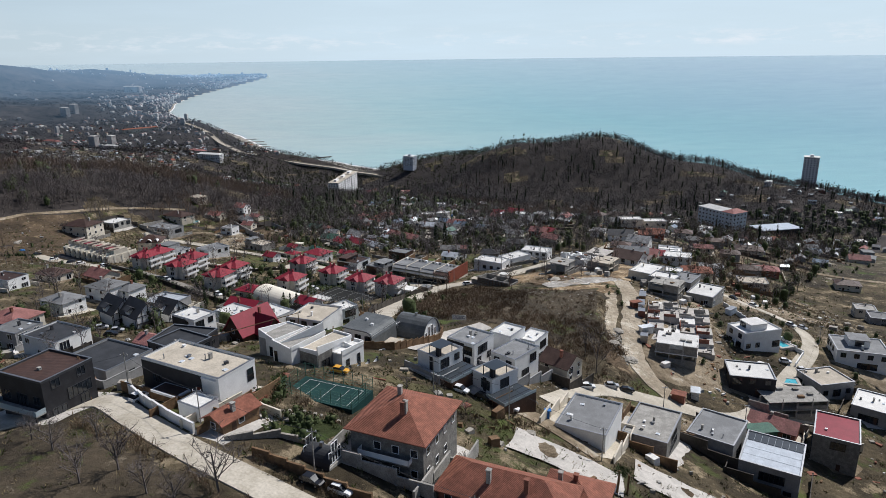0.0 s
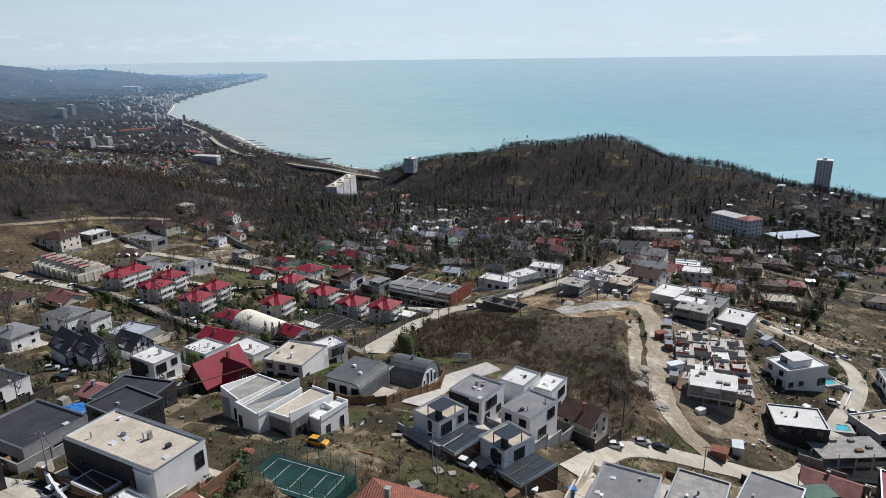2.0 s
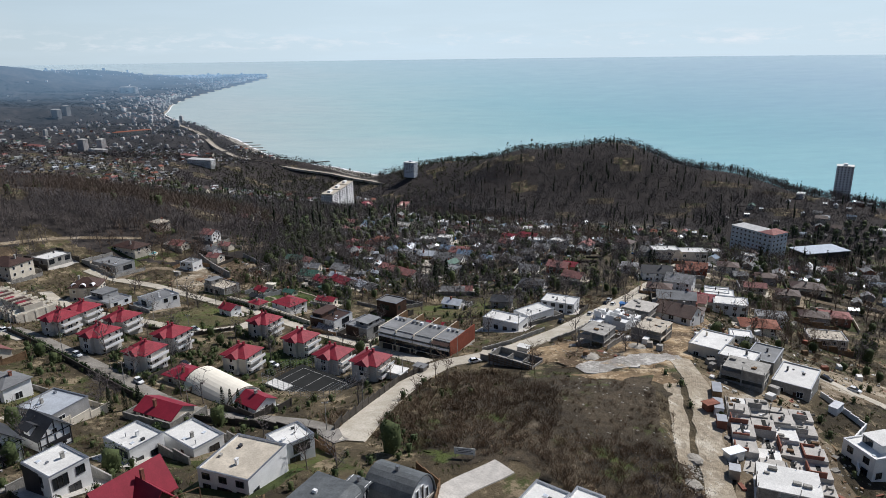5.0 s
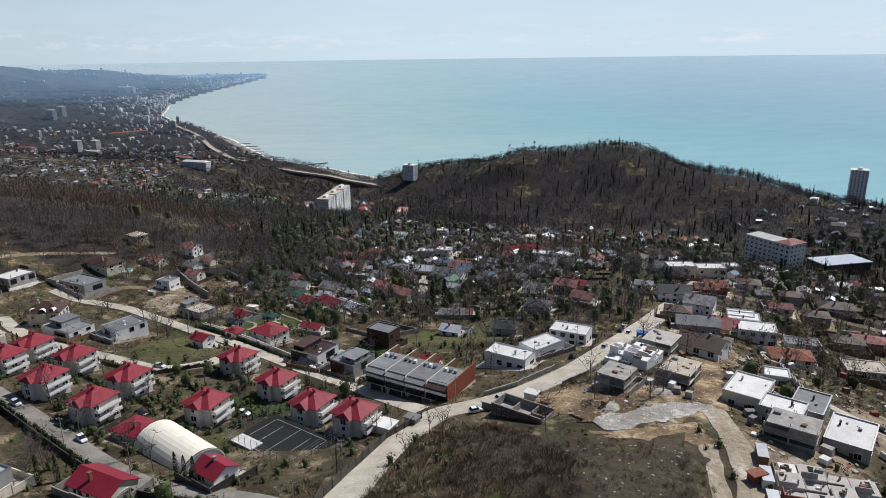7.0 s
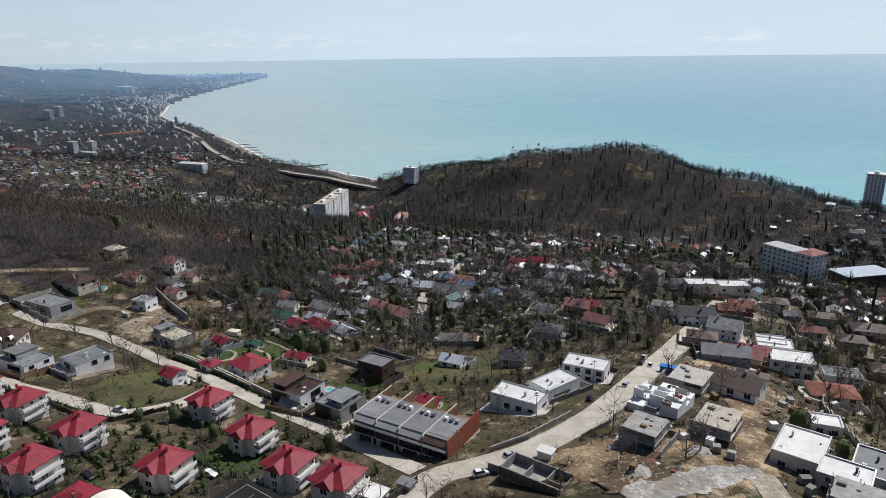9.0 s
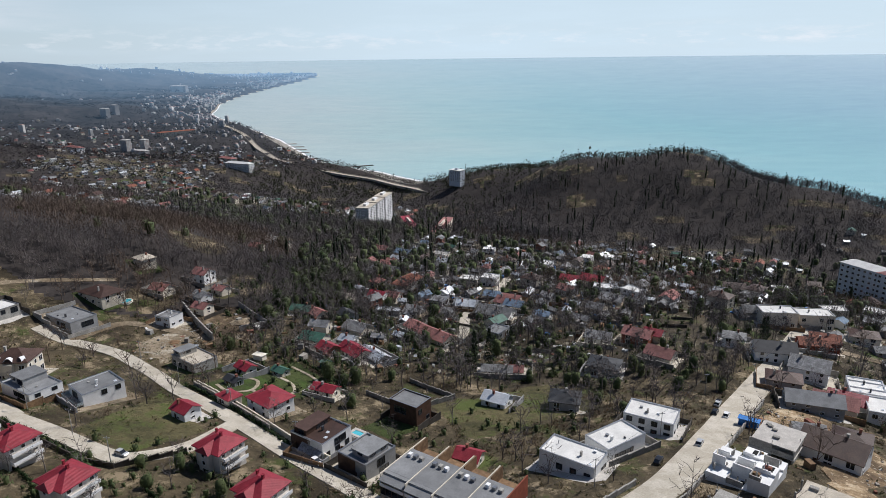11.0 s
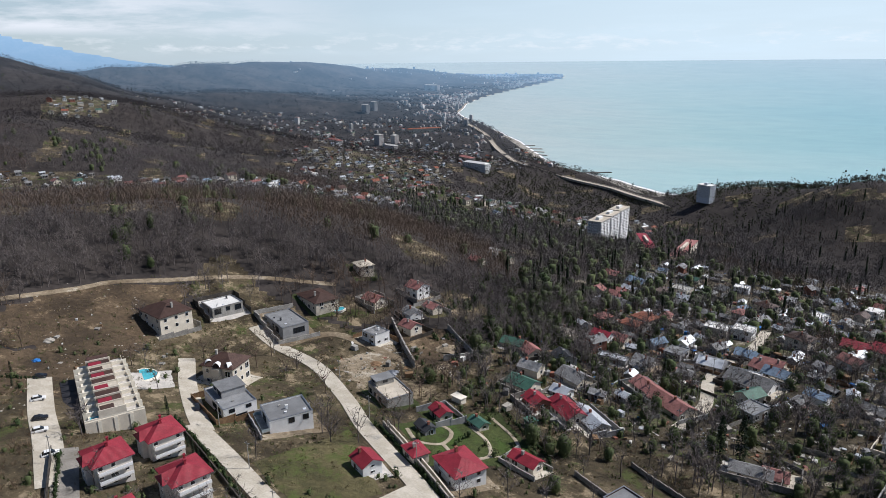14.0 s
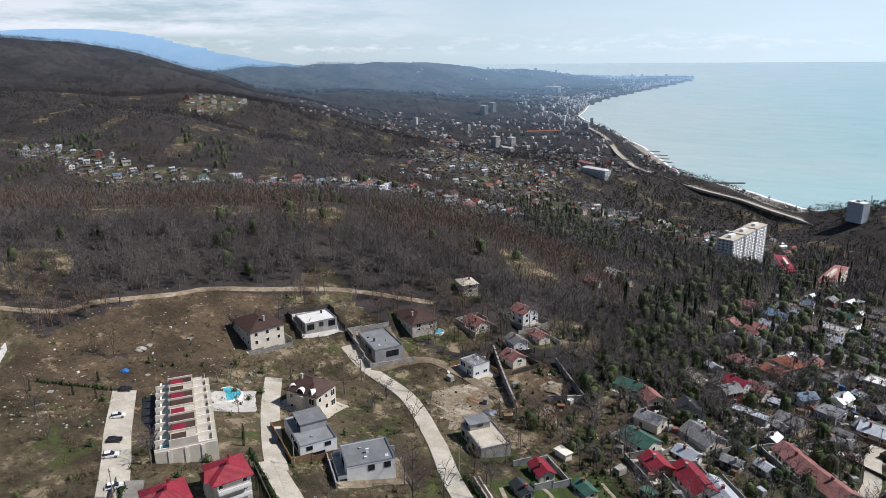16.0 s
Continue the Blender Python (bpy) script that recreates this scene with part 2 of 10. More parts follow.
M["glass"] = material("dark_window_glass", (0.02, 0.025, 0.032), 0.08, 0.25, 0.3, 4, 0.0, spec=0.7)
M["rail"] = material("glass_rail", (0.35, 0.42, 0.45), 0.15, 0.1, 0.5, 6, 0.0, spec=0.6)
M["pool"] = material("pool_water", (0.10, 0.50, 0.60), 0.06, 0.15, 0.5, 3, 0.05, spec=0.6)
M["bark"] = material("bare_wood_bark", (0.180, 0.155, 0.146), 0.95, 0.4, 0.03, 0.25, 0.0, second=(0.108, 0.093, 0.09))
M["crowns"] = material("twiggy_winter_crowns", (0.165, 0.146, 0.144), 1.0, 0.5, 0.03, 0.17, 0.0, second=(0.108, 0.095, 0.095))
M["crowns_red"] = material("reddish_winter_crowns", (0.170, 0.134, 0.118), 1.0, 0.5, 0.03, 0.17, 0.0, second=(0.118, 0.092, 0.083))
# far crowns darkened: the shade among twigs is put into the colour
M["crowns_far"] = material("self_shaded_far_crowns", (0.088, 0.078, 0.080), 1.0, 0.55, 0.02, 0.12, 0.0, second=(0.054, 0.049, 0.052))
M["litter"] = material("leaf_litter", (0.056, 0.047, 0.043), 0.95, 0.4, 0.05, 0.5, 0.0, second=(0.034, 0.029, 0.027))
M["bark_red"] = material("reddish_bare_twigs", (0.16, 0.115, 0.088), 0.95, 0.3, 0.04, 1.0, 0.0, second=(0.12, 0.09, 0.07))
M["scrub"] = material("dry_scrub", (0.23, 0.165, 0.11), 0.95, 0.3, 0.07, 1.0, 0.0, second=(0.14, 0.10, 0.066))
M["weed"] = material("low_green_weeds", (0.11, 0.13, 0.045), 0.9, 0.3, 0.08, 1.5, 0.0, second=(0.07, 0.09, 0.03))
M["straw"] = material("dry_grass_blades", (0.24, 0.19, 0.105), 0.95, 0.3, 0.07, 1.0, 0.0, second=(0.14, 0.115, 0.06))
M["villa"] = material("ivory_render", (0.60, 0.565, 0.52), 0.8, 0.12, 0.35, 6, 0.05, per_object=0.06)
M["conifer"] = material("cypress_foliage", (0.030, 0.045, 0.022), 0.9, 0.4, 0.4, 3, 0.0, per_object=0.3)
M["evergreen"] = material("evergreen_leaves", (0.05, 0.074, 0.028), 0.85, 0.4, 0.06, 2, 0.0, second=(0.085, 0.105, 0.042))
M["mixed_wood"] = material("ivy_and_oak_crowns", (0.135, 0.122, 0.119), 1.0, 0.55, 0.03, 0.17, 0.0, second=(0.080, 0.074, 0.072))
M["hedge"] = material("hedge_leaves", (0.03, 0.055, 0.018), 0.9, 0.4, 0.6, 6, 0.6)
M["rock"] = material("pale_rubble", (0.42, 0.39, 0.34), 0.95, 0.3, 0.6, 4, 0.4)
M["brick"] = material("red_blockwork", (0.28, 0.12, 0.085), 0.9, 0.25, 0.8, 5, 0.3)
M["rubber"] = material("tyre_rubber", (0.02, 0.02, 0.02), 0.8, 0.2)
for k, c in (("white", (0.75, 0.75, 0.75)), ("black", (0.015, 0.015, 0.018)), ("silver", (0.42, 0.43, 0.45)), ("yellow", (0.65, 0.33, 0.03)), ("maroon", (0.12, 0.02, 0.025))):
    M["car_" + k] = material(k + "_car_paint", c, 0.25, 0.05, 0.5, 9, 0.0, spec=0.6)


# the open ground: dry grass, bare earth, litter, green tufts and stones in patches of all sizes
def ground_material(name, dark, dry, green, pale, cover):
    """cover: the noise levels above which green, bare earth and stones show."""
    m = material(name, dry, 0.95, 0.45, 0.05, 0.7, 0.0, second=dark, mix=(0.40, 0.58))
    n, l = m.node_tree.nodes, m.node_tree.links
    p, geo = n["Principled BSDF"], n["Geometry"]
    out = p.inputs["Base Color"].links[0].from_socket
    for colour, scale, rough, low, high in ((dark, 0.30, 0.78, 0.53, 0.62), (green, 0.06, 0.74, cover[0], cover[0] + 0.07), (pale, 0.10, 0.76, cover[1], cover[1] + 0.06), (pale, 0.75, 0.6, cover[2], cover[2] + 0.03)):
        tex, ramp, mix = n.new("ShaderNodeTexNoise"), n.new("ShaderNodeValToRGB"), n.new("ShaderNodeMix")
        tex.inputs["Scale"].default_value, tex.inputs["Detail"].default_value, tex.inputs["Roughness"].default_value = scale, 10, rough
        l.new(geo.outputs["Position"], tex.inputs["Vector"])
        ramp.color_ramp.elements[0].position, ramp.color_ramp.elements[1].position = low, high
        mix.data_type = "RGBA"
        mix.inputs["B"].default_value = (*colour, 1)
        l.new(tex.outputs["Fac"], ramp.inputs[0])
        l.new(ramp.outputs[0], mix.inputs["Factor"])
        l.new(out, mix.inputs["A"])
        out = mix.outputs["Result"]
        if scale == 0.30:
            bp = n.new("ShaderNodeBump")
            bp.inputs["Strength"].default_value, bp.inputs["Distance"].default_value = 1.0, 0.9
            l.new(tex.outputs["Fac"], bp.inputs["Height"])
            l.new(bp.outputs[0], p.inputs["Normal"])
    l.new(out, p.inputs["Base Color"])
    return m


M["ground"] = ground_material("hill_ground", (0.048, 0.038, 0.023), (0.132, 0.104, 0.063), (0.066, 0.078, 0.025), (0.27, 0.215, 0.14), (0.545, 0.54, 0.66))
M["dirt"] = ground_material("pale_graded_earth", (0.17, 0.13, 0.085), (0.35, 0.285, 0.20), (0.15, 0.135, 0.075), (0.44, 0.39, 0.31), (0.62, 0.56, 0.66))
M["soil"] = ground_material("ochre_cut_earth", (0.06, 0.044, 0.029), (0.135, 0.096, 0.06), (0.085, 0.08, 0.042), (0.27, 0.205, 0.13), (0.62, 0.58, 0.66))
M["meadow"] = ground_material("winter_meadow", (0.07, 0.065, 0.03), (0.145, 0.125, 0.062), (0.085, 0.105, 0.03), (0.24, 0.20, 0.13), (0.50, 0.64, 0.72))
M["ochre"] = ground_material("churned_ochre_earth", (0.13, 0.09, 0.055), (0.42, 0.30, 0.175), (0.15, 0.12, 0.065), (0.52, 0.42, 0.29), (0.64, 0.55, 0.60))
M["gravel"] = ground_material("grey_gravel", (0.33, 0.31, 0.28), (0.56, 0.53, 0.49), (0.40, 0.31, 0.20), (0.62, 0.59, 0.55), (0.58, 0.53, 0.60))
M["sand"] = ground_material("sandy_graded_track", (0.36, 0.30, 0.22), (0.52, 0.45, 0.35), (0.38, 0.32, 0.23), (0.60, 0.55, 0.46), (0.64, 0.55, 0.66))
M["lawn"] = ground_material("fresh_lawn", (0.045, 0.058, 0.02), (0.075, 0.095, 0.03), (0.055, 0.09, 0.02), (0.17, 0.16, 0.08), (0.52, 0.66, 0.74))
M["mound"] = ground_material("dark_mound_soil", (0.045, 0.036, 0.025), (0.10, 0.078, 0.052), (0.08, 0.10, 0.028), (0.20, 0.165, 0.12), (0.56, 0.61, 0.69))
M["village_ground"] = ground_material("garden_soil", (0.042, 0.035, 0.025), (0.115, 0.093, 0.060), (0.062, 0.088, 0.022), (0.30, 0.265, 0.21), (0.54, 0.565, 0.64))



def sea_material():
    m = bpy.data.materials.new("sea_water")
    m.use_nodes = True
    n, l = m.node_tree.nodes, m.node_tree.links
    p = n["Principled BSDF"]
    geo, big, ramp = n.new("ShaderNodeNewGeometry"), n.new("ShaderNodeTexNoise"), n.new("ShaderNodeValToRGB")
    mp = n.new("ShaderNodeMapping")
    mp.inputs["Scale"].default_value = (0.4, 1.0, 1.0)
    big.inputs["Scale"].default_value, big.inputs["Detail"].default_value, big.inputs["Roughness"].default_value = 0.0011, 11, 0.6
    # clouded with silt under the shore, clear teal in the bay, bluer out at sea
    e = ramp.color_ramp.elements
    e[0].position, e[0].color = 0.02, (0.47, 0.545, 0.525, 1)
    e[1].position, e[1].color = 0.95, (0.21, 0.375, 0.475, 1)
    e.new(0.22).color = (0.37, 0.535, 0.53, 1)
    e.new(0.45).color = (0.26, 0.48, 0.51, 1)
    run, off, drift = n.new("ShaderNodeVectorMath"), n.new("ShaderNodeMapRange"), n.new("ShaderNodeMath")
    run.operation, drift.operation = "DOT_PRODUCT", "MULTIPLY_ADD"
    run.inputs[1].default_value = (0.95, 0.25, 0.0)
    for k, q in (("From Min", -150), ("From Max", 2600), ("To Min", -0.26), ("To Max", 0.74)):
        off.inputs[k].default_value = q
    drift.inputs[1].default_value = 0.55
    l.new(geo.outputs["Position"], run.inputs[0])
    l.new(run.outputs["Value"], off.inputs["Value"])
    l.new(geo.outputs["Position"], mp.inputs[0])
    l.new(mp.outputs[0], big.inputs["Vector"])
    l.new(big.outputs["Fac"], drift.inputs[0])
    l.new(off.outputs[0], drift.inputs[2])
    l.new(drift.outputs[0], ramp.inputs[0])
    # haze and glare painted into the colour: paler with distance towards the horizon
    dist, haze_fade, pale = n.new("ShaderNodeVectorMath"), n.new("ShaderNodeMapRange"), n.new("ShaderNodeMix")
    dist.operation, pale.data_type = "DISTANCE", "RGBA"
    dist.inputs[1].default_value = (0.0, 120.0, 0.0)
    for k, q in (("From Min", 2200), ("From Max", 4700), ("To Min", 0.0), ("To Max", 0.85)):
        haze_fade.inputs[k].default_value = q
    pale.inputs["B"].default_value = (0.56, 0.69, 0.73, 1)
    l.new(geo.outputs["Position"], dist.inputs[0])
    l.new(dist.outputs["Value"], haze_fade.inputs["Value"])
    l.new(haze_fade.outputs[0], pale.inputs["Factor"])
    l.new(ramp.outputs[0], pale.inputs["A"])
    rip, r2, mul = n.new("ShaderNodeTexNoise"), n.new("ShaderNodeValToRGB"), n.new("ShaderNodeMix")
    rip.inputs["Scale"].default_value, rip.inputs["Detail"].default_value, rip.inputs["Roughness"].default_value = 0.022, 9, 0.7
    r2.color_ramp.elements[0].position, r2.color_ramp.elements[0].color = 0.36, (0.93, 0.95, 0.96, 1)
    r2.color_ramp.elements[1].position, r2.color_ramp.elements[1].color = 0.64, (1.04, 1.03, 1.02, 1)
    mul.data_type, mul.blend_type = "RGBA", "MULTIPLY"
    mul.inputs["Factor"].default_value = 1.0
    l.new(mp.outputs[0], rip.inputs["Vector"])
    l.new(rip.outputs["Fac"], r2.inputs[0])
    l.new(pale.outputs["Result"], mul.inputs["A"])
    l.new(r2.outputs[0], mul.inputs["B"])
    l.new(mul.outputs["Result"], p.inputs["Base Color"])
    p.inputs["Roughness"].default_value = 0.25
    p.inputs["IOR"].default_value = 1.33
    wave, bp = n.new("ShaderNodeTexNoise"), n.new("ShaderNodeBump")
    wave.inputs["Scale"].default_value, wave.inputs["Detail"].default_value, wave.inputs["Roughness"].default_value = 0.045, 8, 0.7
    l.new(geo.outputs["Position"], wave.inputs["Vector"])
    bp.inputs["Strength"].default_value, bp.inputs["Distance"].default_value = 0.55, 2.0
    l.new(wave.outputs["Fac"], bp.inputs["Height"])
    l.new(bp.outputs[0], p.inputs["Normal"])
    return m


M["sea"] = sea_material()


def backdrop_material(name, colour, second, scale=0.006, fine=0.03):
    """Far hills, woods and town: dark where nearest, with haze painted in as blue emission that grows with distance."""
    m = material(name, colour, 1.0, 0.4, scale, fine, 0.0, second=second, mix=(0.4, 0.6))
    n, l = m.node_tree.nodes, m.node_tree.links
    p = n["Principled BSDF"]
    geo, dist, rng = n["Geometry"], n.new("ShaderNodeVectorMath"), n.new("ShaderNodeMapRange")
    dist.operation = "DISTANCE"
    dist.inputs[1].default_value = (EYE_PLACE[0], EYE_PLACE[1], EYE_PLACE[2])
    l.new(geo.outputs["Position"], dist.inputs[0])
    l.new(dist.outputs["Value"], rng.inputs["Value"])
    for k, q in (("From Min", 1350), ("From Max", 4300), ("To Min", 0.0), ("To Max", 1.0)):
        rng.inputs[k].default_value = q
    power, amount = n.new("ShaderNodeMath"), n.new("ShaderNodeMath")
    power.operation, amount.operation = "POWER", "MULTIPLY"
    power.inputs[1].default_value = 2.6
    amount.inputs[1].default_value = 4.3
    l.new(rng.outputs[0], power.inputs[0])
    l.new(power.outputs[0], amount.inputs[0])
    # blue emission stands in for the haze of kilometres of lit air
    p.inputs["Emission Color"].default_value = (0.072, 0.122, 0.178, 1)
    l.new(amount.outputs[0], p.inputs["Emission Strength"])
    return m


EYE_PLACE = (0.0, 120.0, 254.0)
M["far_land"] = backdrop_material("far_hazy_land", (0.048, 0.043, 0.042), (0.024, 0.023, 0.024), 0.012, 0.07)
M["far_bark"] = backdrop_material("far_hazy_bare_wood", (0.075, 0.066, 0.068), (0.045, 0.041, 0.044), 0.01, 0.09)
M["far_green"] = backdrop_material("far_hazy_evergreen_wood", (0.05, 0.06, 0.035), (0.085, 0.085, 0.05), 0.02, 0.3)
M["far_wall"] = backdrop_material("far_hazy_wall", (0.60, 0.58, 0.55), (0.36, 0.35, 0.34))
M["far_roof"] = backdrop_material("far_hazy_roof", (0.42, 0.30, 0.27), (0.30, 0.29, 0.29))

# ---- ground and sea ----
# Rises and hollows of the slope, the valley and the far hills: centre x, y, spread, height.
SLOPE_1 = (
    (-273, 52, 81, 9.0), (-182, 52, 81, -7.2), (-91, 52, 81, 12.3), (0, 52, 81, -11.6), (91, 52, 81, 4.7), (182, 52, 81, 16.0),
    (-273, 143, 81, -7.8), (-182, 143, 81, -14.2), (-91, 143, 81, -3.5), (0, 143, 81, 35.8), (91, 143, 81, -51.4), (182, 143, 81, -16.7),
    (-273, 234, 81, -31.3), (-182, 234, 81, 21.4), (-91, 234, 81, -16.7), (0, 234, 81, -7.3), (91, 234, 81, 26.8), (182, 234, 81, 2.4),
)
SLOPE_2 = (
    (-273, 325, 81, -9.3), (-182, 325, 81, -4.1), (-91, 325, 81, 7.5), (0, 325, 81, -10.6), (91, 325, 81, 18.0), (182, 325, 81, -27.2),
    (-273, 416, 81, 11.0), (-182, 416, 81, -32.8), (-91, 416, 81, 18.9), (0, 416, 81, -12.5), (91, 416, 81, 5.9), (182, 416, 81, 3.9),
    (-273, 507, 81, 12.0), (-182, 507, 81, 15.5), (-91, 507, 81, -11.7), (0, 507, 81, 2.9), (91, 507, 81, 7.3), (182, 507, 81, 10.2),
)
VALLEY_1 = (
    (-780, 624, 176, -6.1), (-780, 819, 176, 48.5), (-780, 1014, 176, -32.5), (-780, 1209, 176, -22.1), (-585, 624, 176, -21.9), (-585, 819, 176, 10.7),
    (-585, 1014, 176, -10.7), (-585, 1209, 176, 38.8), (-390, 624, 176, 38.5), (-390, 819, 176, 15.8), (-390, 1014, 176, 0.3), (-390, 1209, 176, 17.6),
    (-195, 624, 176, -8.4), (-195, 819, 176, -28.8), (-195, 1014, 176, 16.6), (-195, 1209, 176, -41.0), (0, 624, 176, 3.9), (0, 819, 176, 37.8),
)
VALLEY_2 = (
    (0, 1014, 176, -6.2), (0, 1209, 176, -22.5), (195, 624, 176, -15.8), (195, 819, 176, -32.6), (195, 1014, 176, -32.9), (195, 1209, 176, 31.4),
    (390, 624, 176, -8.9), (390, 819, 176, 27.1), (390, 1014, 176, 38.1), (390, 1209, 176, -12.7), (585, 624, 176, -33.7), (585, 819, 176, -20.2),
    (585, 1014, 176, 1.1), (585, 1209, 176, -9.4),
)
RIDGES = (
    (-390, 260, 169, 58.6), (-546, 429, 169, -14.4), (390, 390, 169, -9.1), (338, 195, 169, -7.3), (265, 1164, 104, 41.7), (130, 1170, 104, 35.0),
    (390, 1131, 104, 19.8), (0, 1248, 104, 24.5), (-78, 1313, 104, 32.3), (520, 1118, 104, -15.8), (-1040, 780, 299, 27.7), (-1040, 1170, 299, 51.7),
    (-1040, 1625, 299, -35.1), (-1365, 1495, 299, 14.2), (-1365, 1950, 299, -2.1), (-1300, 2470, 299, -9.9), (-1755, 2470, 299, -5.7),
)
FAR_HILLS = (
    (-2537, 1043, 720, 720, 290), (-2250, 1420, 300, 300, 32), (-2035, 1627, 220, 220, 24), (-3612, 3860, 400, 420, 175), (-3640, 4700, 420, 420, 150), (-3728, 5444, 420, 460, 150), (-3636, 6680, 560, 600, 120), (-3540, 2950, 420, 420, 165),
    (-17976, 8887, 4200, 3600, 1000), (-15094, 13241, 2200, 2200, 380), (-1250, 1250, 300, 350, 35), (-2244, 2790, 400, 400, 70),
)
COAST_X = [-7800, -2420, -2320, -2062, -1897, -1770, -1675, -1523, -1310, -990, -844, -703, -551, -400, -310, -222, -156, 78, 390, 540, 610, 660, 800, 1300, 3900]
COAST_Y = [9750, 9350, 8900, 7170, 5915, 4890, 4376, 3775, 3180, 2640, 2440, 2200, 1955, 1725, 1660, 1580, 1530, 1470, 1455, 1330, 1170, 1000, 900, 760, -520]
HEADLAND = (
    (590, 1140, 80, -25.0), (680, 1060, 80, -25.0),
    (-400, 1340, 130, -34.0), (-540, 1720, 80, -12.0), (-340, 1440, 70, -16.0),
    (10, 1184, 55, -18.9), (88, 1181, 55, 11.5), (156, 1174, 55, -5.2), (213, 1164, 55, -18.7), (268, 1153, 55, 6.1), (321, 1138, 55, -4.1), (372, 1122, 55, -6.5), (421, 1104, 55, -18.4), (434, 1012, 55, 19.0), (474, 992, 55, -10.9), (464, 885, 55, 10.1), (501, 863, 55, 2.5), (536, 841, 55, -0.3),
)
HILLS = np.array(SLOPE_1 + SLOPE_2 + VALLEY_1 + VALLEY_2 + RIDGES + HEADLAND, float)


def mound(x, y):
    """The scrubby terrace above the earth track: its side towards the track is cut steeply."""
    u = (57.5 - x + (y - 214) * 0.256) * 0.969
    t = np.clip(u / 4.5, 0, 1) * np.clip((y - 186) / 16, 0, 1) * np.clip((256 - y) / 14, 0, 1) * np.clip((62 - u) / 34, 0, 1)
    return 2.6 * t * t * (3 - 2 * t)


def land(x, y):
    """The height of the ground over the sea at arrays x, y, in metres."""
    x, y = np.atleast_1d(np.asarray(x, float)), np.atleast_1d(np.asarray(y, float))
    h = np.interp(y, (-520, 0, 130, 260, 390, 546, 910, 1300, 1820, 26000), (195, 190, 174, 153, 134, 120, 60, 31, 23, 23))
    for cx, cy, s, a in HILLS:
        h = h + a * np.exp(-((x - cx) ** 2 + (y - cy) ** 2) / (2 * s * s))
    for cx, cy, rx, ry, a in FAR_HILLS:
        h = h + a * np.exp(-((x - cx) ** 2 / (2 * rx * rx) + (y - cy) ** 2 / (2 * ry * ry)))
    rough = np.clip((y - 650) / 500, 0, 1) + np.clip((-x - 450) / 400, 0, 1)
    h = h + np.minimum(rough, 1) * (5 * np.sin(x / 71 + 1.3 * np.sin(y / 97)) + 4 * np.sin(y / 53 + np.cos(x / 61)) + 6 * np.sin((x - y) / 190))
    h = h + mound(x, y)
    d = (np.interp(x, COAST_X, COAST_Y) - y) * 0.7 + 9 * np.sin(x / 60) + 14 * np.sin(x / 170)
    s = np.clip((d + 6) / 80, 0, 1)
    return -12 + (np.maximum(h, 4) + 12) * s * s * (3 - 2 * s)


FAR = np.array(FAR_HILLS, float)


def gz(x, y):
    """land() at one spot."""
    h = float(np.interp(y, (-520, 0, 130, 260, 390, 546, 910, 1300, 1820, 26000), (195, 190, 174, 153, 134, 120, 60, 31, 23, 23)))
    h += float((HILLS[:, 3] * np.exp(-((x - HILLS[:, 0]) ** 2 + (y - HILLS[:, 1]) ** 2) / (2 * HILLS[:, 2] ** 2))).sum())
    h += float((FAR[:, 4] * np.exp(-((x - FAR[:, 0]) ** 2 / (2 * FAR[:, 2] ** 2) + (y - FAR[:, 1]) ** 2 / (2 * FAR[:, 3] ** 2)))).sum())
    rough = min(1.0, max(0.0, min(1.0, (y - 650) / 500)) + max(0.0, min(1.0, (-x - 450) / 400)))
    h += rough * (5 * math.sin(x / 71 + 1.3 * math.sin(y / 97)) + 4 * math.sin(y / 53 + math.cos(x / 61)) + 6 * math.sin((x - y) / 190))
    h += float(mound(x, y))
    d = (float(np.interp(x, COAST_X, COAST_Y)) - y) * 0.7 + 9 * math.sin(x / 60) + 14 * math.sin(x / 170)
    s = max(0.0, min(1.0, (d + 6) / 80))
    return -12 + (max(h, 4) + 12) * s * s * (3 - 2 * s)


EYE_X, EYE_Y, EYE_Z = 0.0, 120.0, 254.0


def draw_in(x, y, z):
    """Distance is drawn together beyond 1.3 km, along the line of sight, so that 36 km of coast and sea end at 4.8 km."""
    r = np.hypot(x - EYE_X, y - EYE_Y)
    u = np.maximum(r - 1300, 0) / 3500
    q = np.where(r > 1300, 1300 + 3500 * u / (1 + u), r) / np.maximum(r, 1e-6)
    return EYE_X + (x - EYE_X) * q, EYE_Y + (y - EYE_Y) * q, EYE_Z + (z - EYE_Z) * q


def mesh_from(name, verts, faces, mat, smooth=False):
    me = bpy.data.meshes.new(name)
    me.from_pydata(verts if isinstance(verts, list) else verts.tolist(), [], faces if isinstance(faces, list) else faces.tolist())
    me.materials.append(mat)
    if smooth:
        me.polygons.foreach_set("use_smooth", [True] * len(me.polygons))
    return me


def ring_sheet(angles, radii, height):
    a, r = np.meshgrid(np.radians(angles), radii)
    x, y = EYE_X - np.sin(a) * r, EYE_Y + np.cos(a) * r
    z = height(x.ravel(), y.ravel())
    x, y, z = draw_in(x.ravel(), y.ravel(), z)
    n, k = len(angles), len(radii)
    i = np.arange(k - 1)[:, None] * n + np.arange(n)[None]
    j = np.arange(k - 1)[:, None] * n + (np.arange(n)[None] + 1) % n
    return np.stack([x, y, z], 1), np.stack([i, i + n, j + n, j], -1).reshape(-1, 4)


